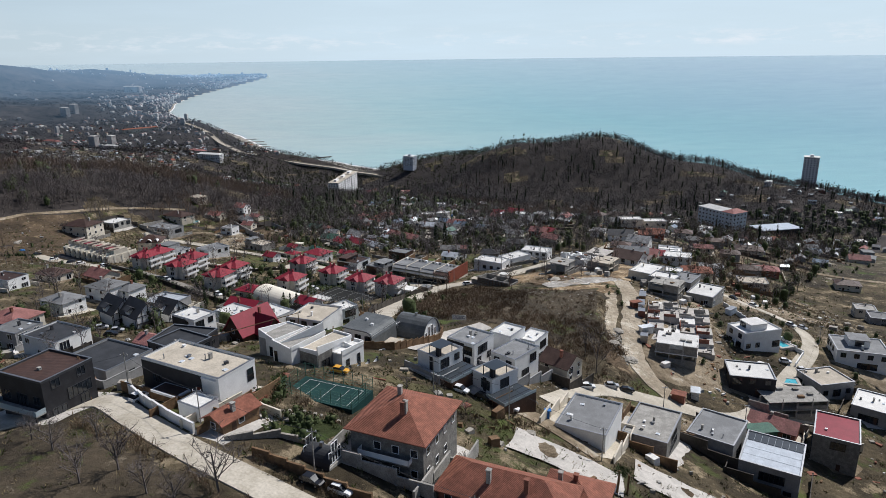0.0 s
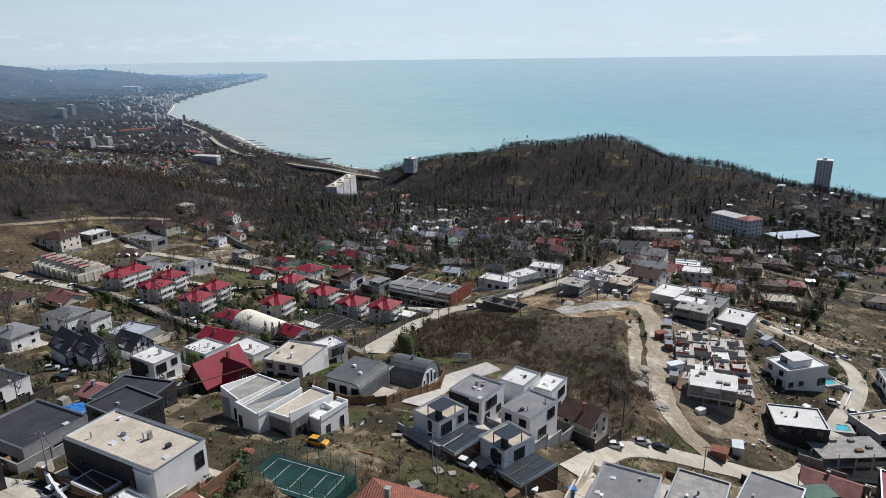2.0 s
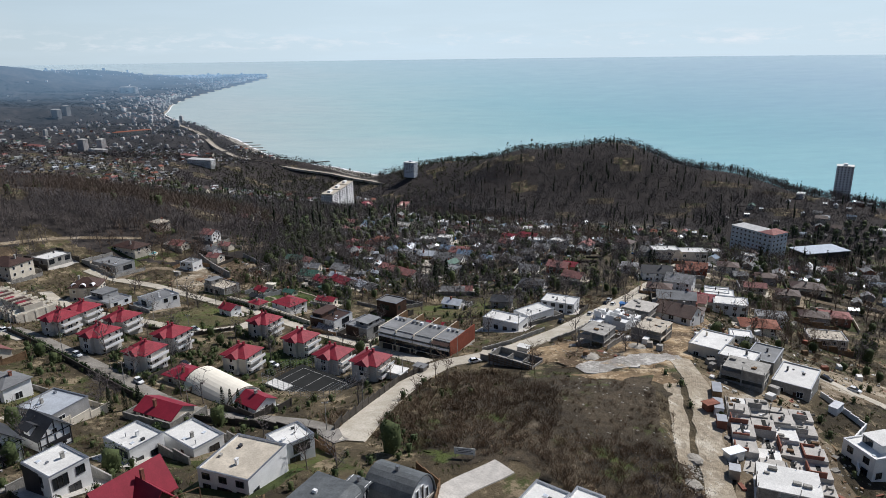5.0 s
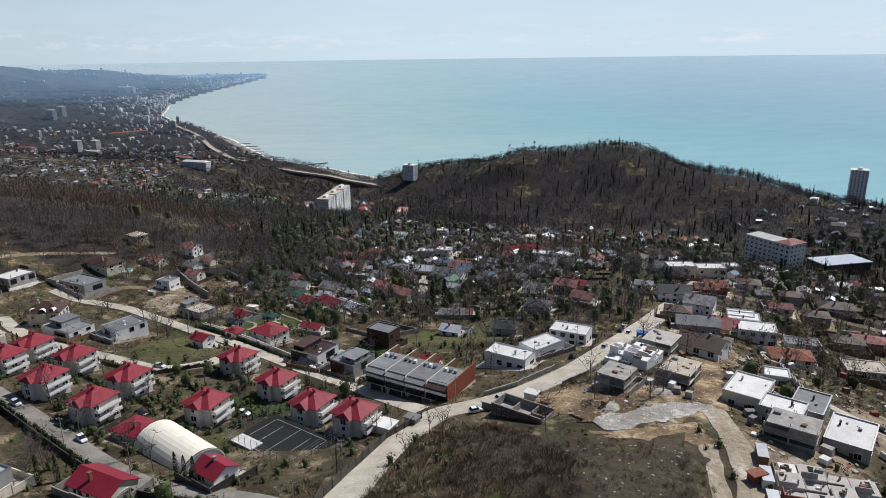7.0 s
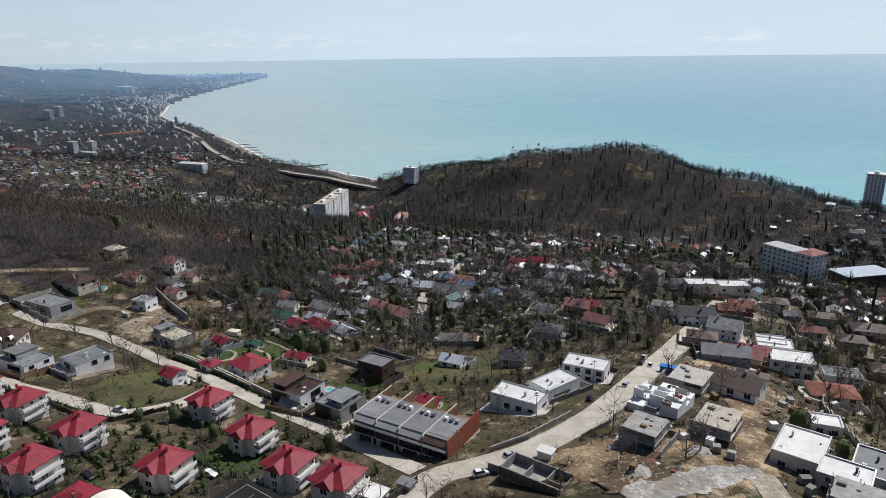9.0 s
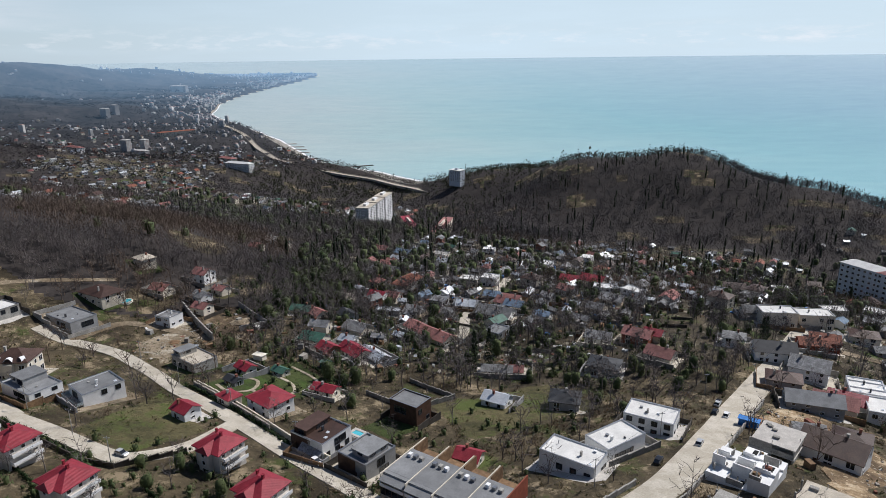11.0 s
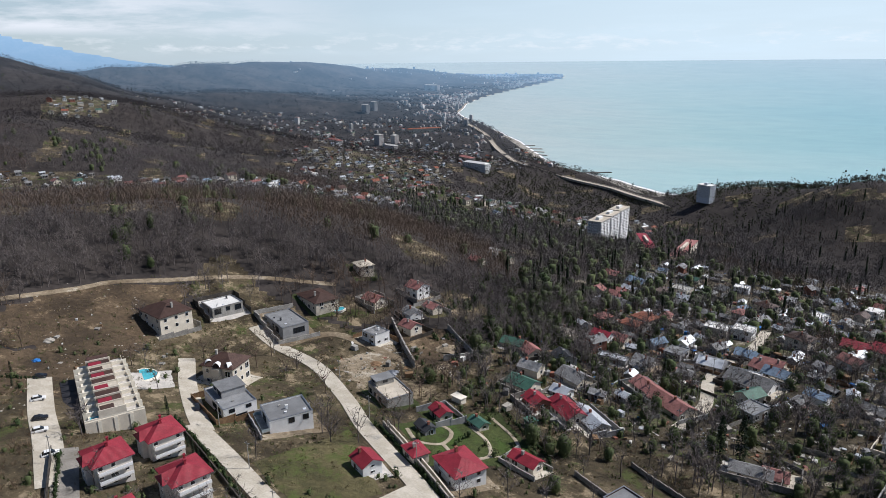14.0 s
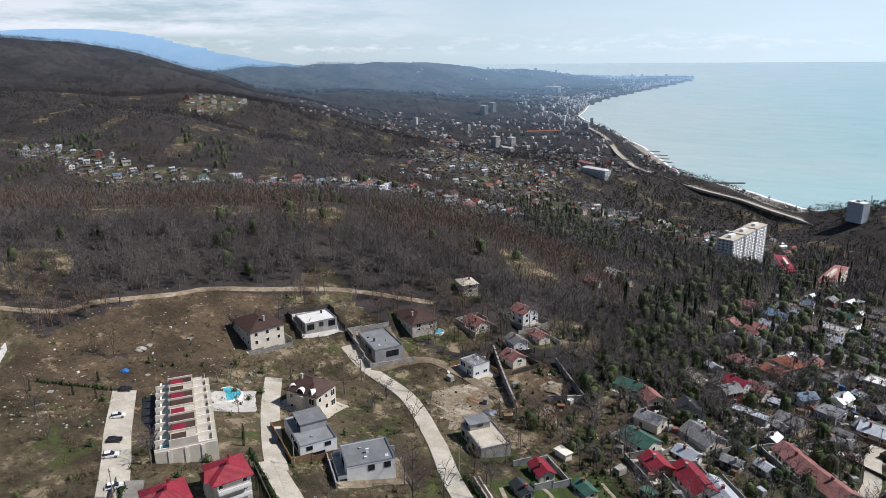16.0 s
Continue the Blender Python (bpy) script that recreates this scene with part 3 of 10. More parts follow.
ANGLES = np.concatenate([np.arange(-44, 80, 0.3), np.arange(80, 316, 6.0)])
RADII = np.concatenate([[0.5], np.arange(10, 60, 5), np.arange(60, 560, 3.0), np.geomspace(560, 36000, 230)])
v, f = ring_sheet(ANGLES, RADII[RADII < 1750], land)
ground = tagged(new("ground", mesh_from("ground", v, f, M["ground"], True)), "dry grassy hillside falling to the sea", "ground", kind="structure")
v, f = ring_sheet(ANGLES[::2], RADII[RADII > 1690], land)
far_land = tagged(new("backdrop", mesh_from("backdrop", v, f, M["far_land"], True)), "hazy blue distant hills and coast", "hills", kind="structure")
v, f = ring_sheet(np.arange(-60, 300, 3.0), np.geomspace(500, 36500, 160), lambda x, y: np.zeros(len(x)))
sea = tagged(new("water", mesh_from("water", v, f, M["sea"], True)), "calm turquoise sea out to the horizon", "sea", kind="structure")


def spline(points, step):
    p = [np.array(q, float) for q in points]
    p = [2 * p[0] - p[1]] + p + [2 * p[-1] - p[-2]]
    out = []
    for a, b_, c, d in zip(p, p[1:], p[2:], p[3:]):
        k = max(2, int(np.linalg.norm(c - b_) / step))
        for t in np.arange(k) / k:
            out.append(0.5 * (2 * b_ + (c - a) * t + (2 * a - 5 * b_ + 4 * c - d) * t * t + (3 * b_ - a - 3 * c + d) * t ** 3))
    out.append(p[-2])
    return np.array(out)


ROAD_LINES = []


def ribbon(name, points, width, mat, label, category="road", lift=0.22, step=2.5, ragged=0.0):
    """A road or path laid over the ground along a smooth line."""
    c = spline(points, step)
    t = np.gradient(c, axis=0)
    t /= np.linalg.norm(t, axis=1, keepdims=True)
    side = np.stack([-t[:, 1], t[:, 0]], 1)
    ROAD_LINES.append((c, width))
    k = len(c)
    wob = 1 + ragged * np.array([noise.noise((q[0] * 0.3, q[1] * 0.3, 2.0)) for q in c])
    cols = []
    for s, drop in ((-0.54, -0.8), (-0.5, 0), (-0.17, 0.05), (0.17, 0.05), (0.5, 0), (0.54, -0.8)):
        q = c + side * (width * s * wob)[:, None]
        cols.append(np.column_stack([q, land(q[:, 0], q[:, 1]) + lift + drop]))
    v = np.concatenate(cols)
    f = [(a * k + i, a * k + i + 1, (a + 1) * k + i + 1, (a + 1) * k + i) for a in range(5) for i in range(k - 1)]
    return tagged(new(name, mesh_from(name, v, f, M[mat], False)), label, category, kind="structure")


PATCHES = []


def patch(name, corners, mat, label, category, lift=0.16, n=10, rim=0.25):
    """A four-cornered piece of laid ground that follows the slope."""
    a, b_, c, d = [np.array(q, float) for q in corners]
    u, w = np.meshgrid(np.linspace(0, 1, n + 1), np.linspace(0, 1, n + 1))
    u, w = u.ravel()[:, None], w.ravel()[:, None]
    q = (a * (1 - u) + b_ * u) * (1 - w) + (d * (1 - u) + c * u) * w
    edge = ((u < 1e-6) | (u > 1 - 1e-6) | (w < 1e-6) | (w > 1 - 1e-6))[:, 0]
    wob = np.array([[noise.noise((p[0] * 0.21, p[1] * 0.21, 5.0)), noise.noise((p[0] * 0.21, p[1] * 0.21, 9.0))] for p in q])
    q = q + wob * edge[:, None] * rim * 4
    v = np.column_stack([q, land(q[:, 0], q[:, 1]) + lift - edge * 0.12])
    f = [(j * (n + 1) + i, j * (n + 1) + i + 1, (j + 1) * (n + 1) + i + 1, (j + 1) * (n + 1) + i) for j in range(n) for i in range(n)]
    PATCHES.append(np.array(corners, float))
    return tagged(new(name, mesh_from(name, v, f, M[mat], True)), label, category, kind="structure")


# ---- builders ----
TAKEN = []  # x, y, radius of what stands on the ground
HOMES = []  # x, y, width, depth, turn of the houses that have a plot


def part(name, bm, mat, parent, label=""):
    me = bpy.data.meshes.new(name)
    bm.to_mesh(me)
    bm.free()
    for k in (mat if isinstance(mat, (list, tuple)) else [mat]):
        me.materials.append(M[k])
    ob = new(name, me)
    ob.parent = parent
    return tagged(ob, label)


def piece(name, me, parent, m, label=""):
    """A part on a shared mesh."""
    ob = new(name, me)
    ob.parent = parent
    ob.matrix_basis = m
    return tagged(ob, label)


def thing(name, x, y, rot, label, category, group="", radius=0, z=None):
    ob = new(name)
    ob.empty_display_size = 0.5
    ob.matrix_basis = pose(x, y, gz(x, y) if z is None else z, 0, 0, rot)
    if radius:
        TAKEN.append((x, y, radius))
    return tagged(ob, label, category, group)


def box(bm, x0, x1, y0, y1, z0, z1, mi=0):
    v = [bm.verts.new(c) for c in ((x0, y0, z0), (x1, y0, z0), (x1, y1, z0), (x0, y1, z0), (x0, y0, z1), (x1, y0, z1), (x1, y1, z1), (x0, y1, z1))]
    for q in ((0, 3, 2, 1), (4, 5, 6, 7), (0, 1, 5, 4), (1, 2, 6, 5), (2, 3, 7, 6), (3, 0, 4, 7)):
        bm.faces.new([v[i] for i in q]).material_index = mi
    return v


def boxes(*list_of):
    bm = bmesh.new()
    for q in list_of:
        box(bm, *q)
    return bm


def solid(bm, verts, faces, mi=0):
    v = [bm.verts.new(c) for c in verts]
    for q in faces:
        bm.faces.new([v[i] for i in q]).material_index = mi


def tube(bm, a, b_, r0, r1, sides=6, mi=0):
    a, b_ = Vector(a), Vector(b_)
    u = (b_ - a).orthogonal().normalized()
    w = (b_ - a).normalized().cross(u)
    rings = [[bm.verts.new(p + (u * math.cos(t) + w * math.sin(t)) * r) for t in [2 * math.pi * i / sides for i in range(sides)]] for p, r in ((a, r0), (b_, r1))]
    for i in range(sides):
        bm.faces.new((rings[0][i], rings[0][(i + 1) % sides], rings[1][(i + 1) % sides], rings[1][i])).material_index = mi
    bm.faces.new(rings[1]).material_index = mi


WINDOWS = {}


def window_mesh(w, h, frame_mat="trim"):
    """One connected body: a frame with recessed dark panes; stands in the xz plane, facing -y."""
    key = (round(w, 1), round(h, 1), frame_mat)
    if key not in WINDOWS:
        w, h = key[:2]
        t, k = 0.08, max(1, round(w / 1.1))
        xs = [-w / 2 - t, -w / 2]
        for i in range(1, k):
            x = -w / 2 + w * i / k
            xs += [x - 0.035, x + 0.035]
        xs += [w / 2, w / 2 + t]
        zs = [-t, 0, h, h + t]
        bm = bmesh.new()
        g = [[bm.verts.new((x, -0.09, z)) for z in zs] for x in xs]
        back = [bm.verts.new(c) for c in ((xs[0], 0.05, zs[0]), (xs[-1], 0.05, zs[0]), (xs[-1], 0.05, zs[3]), (xs[0], 0.05, zs[3]))]
        for i in range(len(xs) - 1):
            for j in range(3):
                q = (g[i][j], g[i + 1][j], g[i + 1][j + 1], g[i][j + 1])
                if j == 1 and i % 2:
                    r = [bm.verts.new((v.co.x, -0.02, v.co.z)) for v in q]
                    bm.faces.new(r).material_index = 1
                    for a in range(4):
                        bm.faces.new((q[a], q[(a + 1) % 4], r[(a + 1) % 4], r[a]))
                else:
                    bm.faces.new(q)
        bm.faces.new([back[1], back[0]] + [c[0] for c in g])
        bm.faces.new([back[3], back[2]] + [c[3] for c in reversed(g)])
        bm.faces.new([back[0], back[3]] + list(reversed(g[0])))
        bm.faces.new([back[2], back[1]] + g[-1])
        me = bpy.data.meshes.new("window")
        bm.to_mesh(me)
        bm.free()
        me.materials.append(M[frame_mat])
        me.materials.append(M["glass"])
        WINDOWS[key] = me
    return WINDOWS[key]


def windows(parent, w, d, z0, storeys, sh, rng, ww=1.3, wh=1.4, gap=3.0, frame_mat="trim", sides="frbl", sill=0.95, x0=0.0, y0=0.0):
    for s in range(storeys):
        z = z0 + s * sh + sill
        for side in sides:
            run = w if side in "fb" else d
            k = max(1, int((run - 1.2) / gap))
            style = rng.random()
            if frame_mat == "darktrim" and style < 0.62:
                if style < 0.36:
                    wi, u = run * rng.uniform(0.28, 0.5), run * rng.uniform(-0.2, 0.2)
                    m = {"f": pose(x0 + u, y0 - d / 2, z - sill + 0.2), "b": pose(x0 + u, y0 + d / 2, z - sill + 0.2, 0, 0, 180), "r": pose(x0 + w / 2, y0 + u, z - sill + 0.2, 0, 0, 90), "l": pose(x0 - w / 2, y0 + u, z - sill + 0.2, 0, 0, -90)}[side]
                    piece("window", window_mesh(round(wi, 1), wh + sill - 0.35, frame_mat), parent, m)
                continue
            for i in range(k):
                if rng.random() < 0.2:
                    continue
                u = -run / 2 + run * (i + 0.5) / k
                wi, hi, zi = ww, wh, z
                if rng.random() < 0.22:
                    wi, hi, zi = ww * 1.7, wh + sill - 0.25, z - sill + 0.25
                m = {"f": pose(x0 + u, y0 - d / 2, zi), "b": pose(x0 + u, y0 + d / 2, zi, 0, 0, 180), "r": pose(x0 + w / 2, y0 + u, zi, 0, 0, 90), "l": pose(x0 - w / 2, y0 + u, zi, 0, 0, -90)}[side]
                piece("window", window_mesh(min(wi, run * 0.8), hi, frame_mat), parent, m)


def low_point(x, y, w, d, rot):
    a = radians(rot)
    c = [(x + i * w / 2 * math.cos(a) - j * d / 2 * math.sin(a), y + i * w / 2 * math.sin(a) + j * d / 2 * math.cos(a)) for i in (-1, 1) for j in (-1, 1)]
    g = land([q[0] for q in c], [q[1] for q in c])
    return float(g.min()) - gz(x, y)


def flat_house(x, y, w, d, rot, h, label, wall="white", roof="roof_grey", storeys=2, upper=None, frame_mat="darktrim", accent=None, terrace=0.0, clutter=3, seed=1, glazed=True, category="house", group="", parapet=0.45, pergola=False):
    """A modern house with a flat roof behind a parapet; upper: x0, x1, y0, y1, height, wall, roof of a further block on top."""
    rng = random.Random(seed * 7 + int(w * 10))
    ob = thing("house", x, y, rot, label, category, group, math.hypot(w, d) / 2)
    HOMES.append((x, y, w, d, rot))
    lo = low_point(x, y, w, d, rot) - 0.6
    part("wall", boxes((-w / 2, w / 2, -d / 2, d / 2, lo, h - parapet)), wall, ob)
    t = 0.28
    p = part("parapet", boxes((-w / 2 - 0.06, w / 2 + 0.06, -d / 2 - 0.06, -d / 2 + t, h - parapet, h), (-w / 2 - 0.06, w / 2 + 0.06, d / 2 - t, d / 2 + 0.06, h - parapet, h),
         (-w / 2 - 0.06, -w / 2 + t, -d / 2 + t, d / 2 - t, h - parapet, h), (w / 2 - t, w / 2 + 0.06, -d / 2 + t, d / 2 - t, h - parapet, h)), wall if wall != "black" else "darktrim", ob)
    part("coping", boxes((-w / 2 - 0.1, w / 2 + 0.1, -d / 2 - 0.1, -d / 2 + t, h, h + 0.05), (-w / 2 - 0.1, w / 2 + 0.1, d / 2 - t, d / 2 + 0.1, h, h + 0.05),
         (-w / 2 - 0.1, -w / 2 + t, -d / 2 + t, d / 2 - t, h, h + 0.05), (w / 2 - t, w / 2 + 0.1, -d / 2 + t, d / 2 - t, h, h + 0.05)), "metal", ob, "pale metal coping")
    part("roof", boxes((-w / 2 + t, w / 2 - t, -d / 2 + t, d / 2 - t, h - parapet, h - parapet + 0.1)), roof, ob)
    sh = (h - parapet) / storeys
    if glazed:
        windows(ob, w, d, 0, storeys, sh, rng, 1.7, min(1.7, sh - 1.2), 3.4, frame_mat)
        bm = boxes((-0.5, 0.5, -0.06, 0.04, 0, 2.05), (-0.6, 0.6, -0.09, 0.04, 2.05, 2.15))
        part("door", bm, "brown", ob).matrix_basis = pose(w * 0.12, -d / 2, 0.05)
    if accent:
        part("cladding", boxes((-w / 2 - 0.05, -w / 2 + w * 0.62, -d / 2 - 0.09, -d / 2 - 0.004, lo, h - parapet - 0.02)), accent, ob)
        part("cladding", boxes((-w / 2 - 0.09, -w / 2 - 0.004, -d / 2, d / 2, lo, h - parapet - 0.02)), accent, ob)
    for i in range(clutter):
        cx, cy = rng.uniform(-w / 2 + 1.2, w / 2 - 1.2), rng.uniform(-d / 2 + 1.2, d / 2 - 1.2)
        if upper and upper[0] - 0.8 < cx < upper[1] + 0.8 and upper[2] - 0.8 < cy < upper[3] + 0.8:
            continue
        k, kind = rng.uniform(0.24, 0.44), rng.random()
        at = pose(cx, cy, h - parapet + 0.1, 0, 0, rng.choice((0, 90)) + rng.uniform(-6, 6))
        if kind < 0.3:
            light = part("skylight", boxes((-0.5, 0.5, -0.45, 0.45, 0, 0.16)), "trim", ob)
            light.matrix_basis = at
            part("pane", boxes((-0.42, 0.42, -0.37, 0.37, 0.16, 0.18)), "palepanel", light)
        elif kind < 0.5:
            bm = bmesh.new()
            tube(bm, (0, 0, 0), (0, 0, 0.9), 0.11, 0.11, 8)
            tube(bm, (0, 0, 0.95), (0, 0, 1.1), 0.2, 0.06, 8)
            part("vent_pipe", bm, "metal", ob).matrix_basis = at
        else:
            bm = boxes((-k, k, -k * 0.7, k * 0.7, 0, k * 1.2), (-k - 0.06, k + 0.06, -k * 0.7 - 0.06, k * 0.7 + 0.06, k * 1.2, k * 1.2 + 0.06))
            part("roof_vent", bm, rng.choice(("metal", "concrete", "darktrim", "trim")), ob).matrix_basis = at
    if clutter > 1 and w > 8:
        u, q = rng.uniform(-0.3, 0.3) * w, rng.uniform(-0.3, 0.3) * d
        if not (upper and upper[0] - 1 < u < upper[1] + 1 and upper[2] - 1 < q < upper[3] + 1):
            part("roof_chimney", boxes((u - 0.25, u + 0.25, q - 0.35, q + 0.35, h - parapet + 0.1, h + 0.9), (u - 0.33, u + 0.33, q - 0.43, q + 0.43, h + 0.9, h + 1.0)), rng.choice(("darktrim", "concrete", wall)), ob)
    if upper:
        x0, x1, y0, y1, uh, um, ur = upper
        z0 = h - parapet + 0.1
        up = part("upper_storey", boxes((x0, x1, y0, y1, z0, z0 + uh)), um, ob)
        part("upper_roof", boxes((x0 - 0.25, x1 + 0.25, y0 - 0.25, y1 + 0.25, z0 + uh, z0 + uh + 0.22)), ur, ob)
        windows(ob, x1 - x0, y1 - y0, z0, 1, uh, rng, 1.7, min(1.6, uh - 1.1), 3.2, frame_mat, x0=(x0 + x1) / 2, y0=(y0 + y1) / 2)
    if terrace:
        part("terrace", boxes((-w / 2, w / 2, -d / 2 - terrace, -d / 2 - 0.01, sh - 0.25, sh)), "concrete", ob)
        part("rail", boxes((-w / 2, w / 2, -d / 2 - terrace, -d / 2 - terrace + 0.04, sh, sh + 1.0), (-w / 2, -w / 2 + 0.04, -d / 2 - terrace, -d / 2, sh, sh + 1.0), (w / 2 - 0.04, w / 2, -d / 2 - terrace, -d / 2, sh, sh + 1.0)), "rail", ob, "glass balustrade")
        for i in (-1, 1):
            part("post", boxes((i * (w / 2 - 0.4) - 0.15, i * (w / 2 - 0.4) + 0.15, -d / 2 - terrace + 0.1, -d / 2 - terrace + 0.4, lo, sh - 0.25)), wall, ob)
    if pergola:
        z0 = h - parapet + 0.1
        for i in (0.05, 0.5):
            for j in (-0.42, 0.1):
                part("pergola_post", boxes((w * (i - 0.06) - 0.08, w * (i - 0.06) + 0.08, d * j - 0.08, d * j + 0.08, z0, z0 + 2.4)), "darktrim", ob)
        for j in range(7):
            yy = d * (-0.42 + 0.52 * j / 6)
            part("pergola_beam", boxes((-w * 0.02, w * 0.47, yy - 0.05, yy + 0.05, z0 + 2.4, z0 + 2.55)), "darktrim", ob)
    return ob


def hip_roof(w, d, z, rise, over=0.6, ridge=None, thick=0.2):
    """A hipped roof as a closed body: eaves at z."""
    a, c = w / 2 + over, d / 2 + over
    bm = bmesh.new()
    r = max(0.02, (w - d) / 2 if ridge is None else ridge)
    if w >= d:
        top = [(-r, 0, z + rise), (r, 0, z + rise)]
    else:
        r = max(0.02, (d - w) / 2 if ridge is None else ridge)
        top = [(0, -r, z + rise), (0, r, z + rise)]
    v = [(-a, -c, z), (a, -c, z), (a, c, z), (-a, c, z), (-a, -c, z - thick), (a, -c, z - thick), (a, c, z - thick), (-a, c, z - thick)] + top
    if w >= d:
        f = [(0, 1, 9, 8), (1, 2, 9), (2, 3, 8, 9), (3, 0, 8)]
    else:
        f = [(0, 1, 8), (1, 2, 9, 8), (2, 3, 9), (3, 0, 8, 9)]
    solid(bm, v, f + [(4, 7, 6, 5), (0, 4, 5, 1), (1, 5, 6, 2), (2, 6, 7, 3), (3, 7, 4, 0)])
    return bm


def gable_roof(w, d, z, rise, over=0.5, thick=0.18):
    """Two slopes, the ridge along x."""
    a, c = w / 2 + over, d / 2 + over
    k = rise / (d / 2)
    e = z - over * k
    bm = bmesh.new()
    solid(bm, [(-a, -c, e), (a, -c, e), (a, c, e), (-a, c, e), (-a, 0, z + rise), (a, 0, z + rise),
               (-a, -c, e + thick), (a, -c, e + thick), (a, c, e + thick), (-a, c, e + thick), (-a, 0, z + rise + thick), (a, 0, z + rise + thick)],
          [(6, 7, 11, 10), (8, 9, 10, 11), (0, 4, 5, 1), (2, 5, 4, 3), (0, 1, 7, 6), (2, 3, 9, 8), (0, 6, 10, 4), (4, 10, 9, 3), (1, 5, 11, 7), (5, 2, 8, 11)])
    return bm


def gable_wall(w, d, lo, z, rise):
    bm = boxes((-w / 2, w / 2, -d / 2, d / 2, lo, z))
    for s in (-1, 1):
        x = s * w / 2
        solid(bm, [(x, -d / 2, z), (x, d / 2, z), (x, 0, z + rise), (x - s * 0.25, -d / 2, z), (x - s * 0.25, d / 2, z), (x - s * 0.25, 0, z + rise)], [(0, 1, 2), (3, 5, 4), (0, 2, 5, 3), (1, 4, 5, 2)])
    return bm


def pitched_house(x, y, w, d, rot, h, label, wall="cream", roof="roof_brown", rise=2.5, hip=False, storeys=2, seed=1, category="house", group="", frame_mat="trim", chimneys=1, over=0.6, balcony=False, gap=3.0):
    rng = random.Random(seed * 11 + int(w * 10))
    ob = thing("house", x, y, rot, label, category, group, math.hypot(w, d) / 2)
    HOMES.append((x, y, w, d, rot))
    lo = low_point(x, y, w, d, rot) - 0.6
    part("wall", boxes((-w / 2, w / 2, -d / 2, d / 2, lo, h)) if hip else gable_wall(w, d, lo, h, rise), wall, ob)
    part("roof", hip_roof(w, d, h + 0.1, rise, over) if hip else gable_roof(w, d, h, rise, over), roof, ob)
    windows(ob, w, d, 0, storeys, h / storeys, rng, 1.2, min(1.4, h / storeys - 1.2), gap, frame_mat)
    part("door", boxes((-0.5, 0.5, -0.06, 0.04, 0, 2.05), (-0.6, 0.6, -0.1, 0.04, 2.05, 2.16)), "brown", ob).matrix_basis = pose(-w * 0.2, -d / 2, 0.05)
    for i in range(chimneys):
        cx, cy = rng.uniform(-w * 0.3, w * 0.3), rng.uniform(-d * 0.25, d * 0.1)
        c = part("chimney", boxes((-0.35, 0.35, -0.35, 0.35, h, h + rise + 1.0), (-0.45, 0.45, -0.45, 0.45, h + rise + 1.0, h + rise + 1.15)), "brick" if rng.random() < 0.5 else "concrete", ob)
        c.matrix_basis = pose(cx, cy, 0)
    if balcony:
        z = h / storeys
        part("balcony", boxes((-w * 0.35, w * 0.35, -d / 2 - 1.4, -d / 2 - 0.01, z - 0.2, z)), "concrete", ob)
        part("rail", boxes((-w * 0.35, w * 0.35, -d / 2 - 1.4, -d / 2 - 1.34, z, z + 1.0), (-w * 0.35, -w * 0.35 + 0.06, -d / 2 - 1.4, -d / 2, z, z + 1.0), (w * 0.35 - 0.06, w * 0.35, -d / 2 - 1.4, -d / 2, z, z + 1.0)), "trim", ob)
    return ob


def wall_run(points, height, mat, label, category="wall", thick=0.25, name="wall", step=4.0):
    """A garden wall or fence that steps down with the ground; each length is a panel."""
    c = []
    for a, b_ in zip(points, points[1:]):
        a, b_ = np.array(a, float), np.array(b_, float)
        k = max(1, round(np.linalg.norm(b_ - a) / step))
        c += [a + (b_ - a) * i / k for i in range(k)]
    c.append(np.array(points[-1], float))
    ob = tagged(new(name), label, category)
    ob.location = (c[0][0], c[0][1], gz(*c[0]))
    for a, b_ in zip(c, c[1:]):
        l = np.linalg.norm(b_ - a)
        z = max(gz(*a), gz(*b_))
        lo = min(gz(*a), gz(*b_))
        bm = boxes((-l / 2, l / 2, -thick / 2, thick / 2, lo - z - 0.5, height), (-l / 2, l / 2, -thick / 2 - 0.05, thick / 2 + 0.05, height, height + 0.08), (l / 2 - 0.17, l / 2 + 0.17, -thick / 2 - 0.09, thick / 2 + 0.09, lo - z - 0.5, height + 0.16))
        p = part("panel", bm, mat, ob)
        p.matrix_basis = ob.matrix_basis.inverted() @ pose((a[0] + b_[0]) / 2, (a[1] + b_[1]) / 2, z, 0, 0, math.degrees(math.atan2(b_[1] - a[1], b_[0] - a[0])))
    return ob


# ---- trees: blades of twigs round tapered limbs ----
def limb_faces(v, f, a, b_, r0, r1, sides=3):
    d = b_ - a
    u = np.cross(d, (0.3, 0.9, 0.2))
    u /= np.linalg.norm(u) + 1e-9
    w = np.cross(d / (np.linalg.norm(d) + 1e-9), u)
    n = len(v)
    for p, r in ((a, r0), (b_, r1)):
        for i in range(sides):
            t = 2 * math.pi * i / sides
            v.append(p + (u * math.cos(t) + w * math.sin(t)) * r)
    for i in range(sides):
        j = (i + 1) % sides
        f.append((n + i, n + j, n + sides + j))
        f.append((n + i, n + sides + j, n + sides + i))


def blade(v, f, a, b_, r, rng):
    s = np.array([rng.uniform(-1, 1) for _ in range(3)])
    s = np.cross(b_ - a, s)
    s = s / (np.linalg.norm(s) + 1e-9) * r
    n = len(v)
    v += [a - s, a + s, b_]
    f.append((n, n + 1, n + 2))


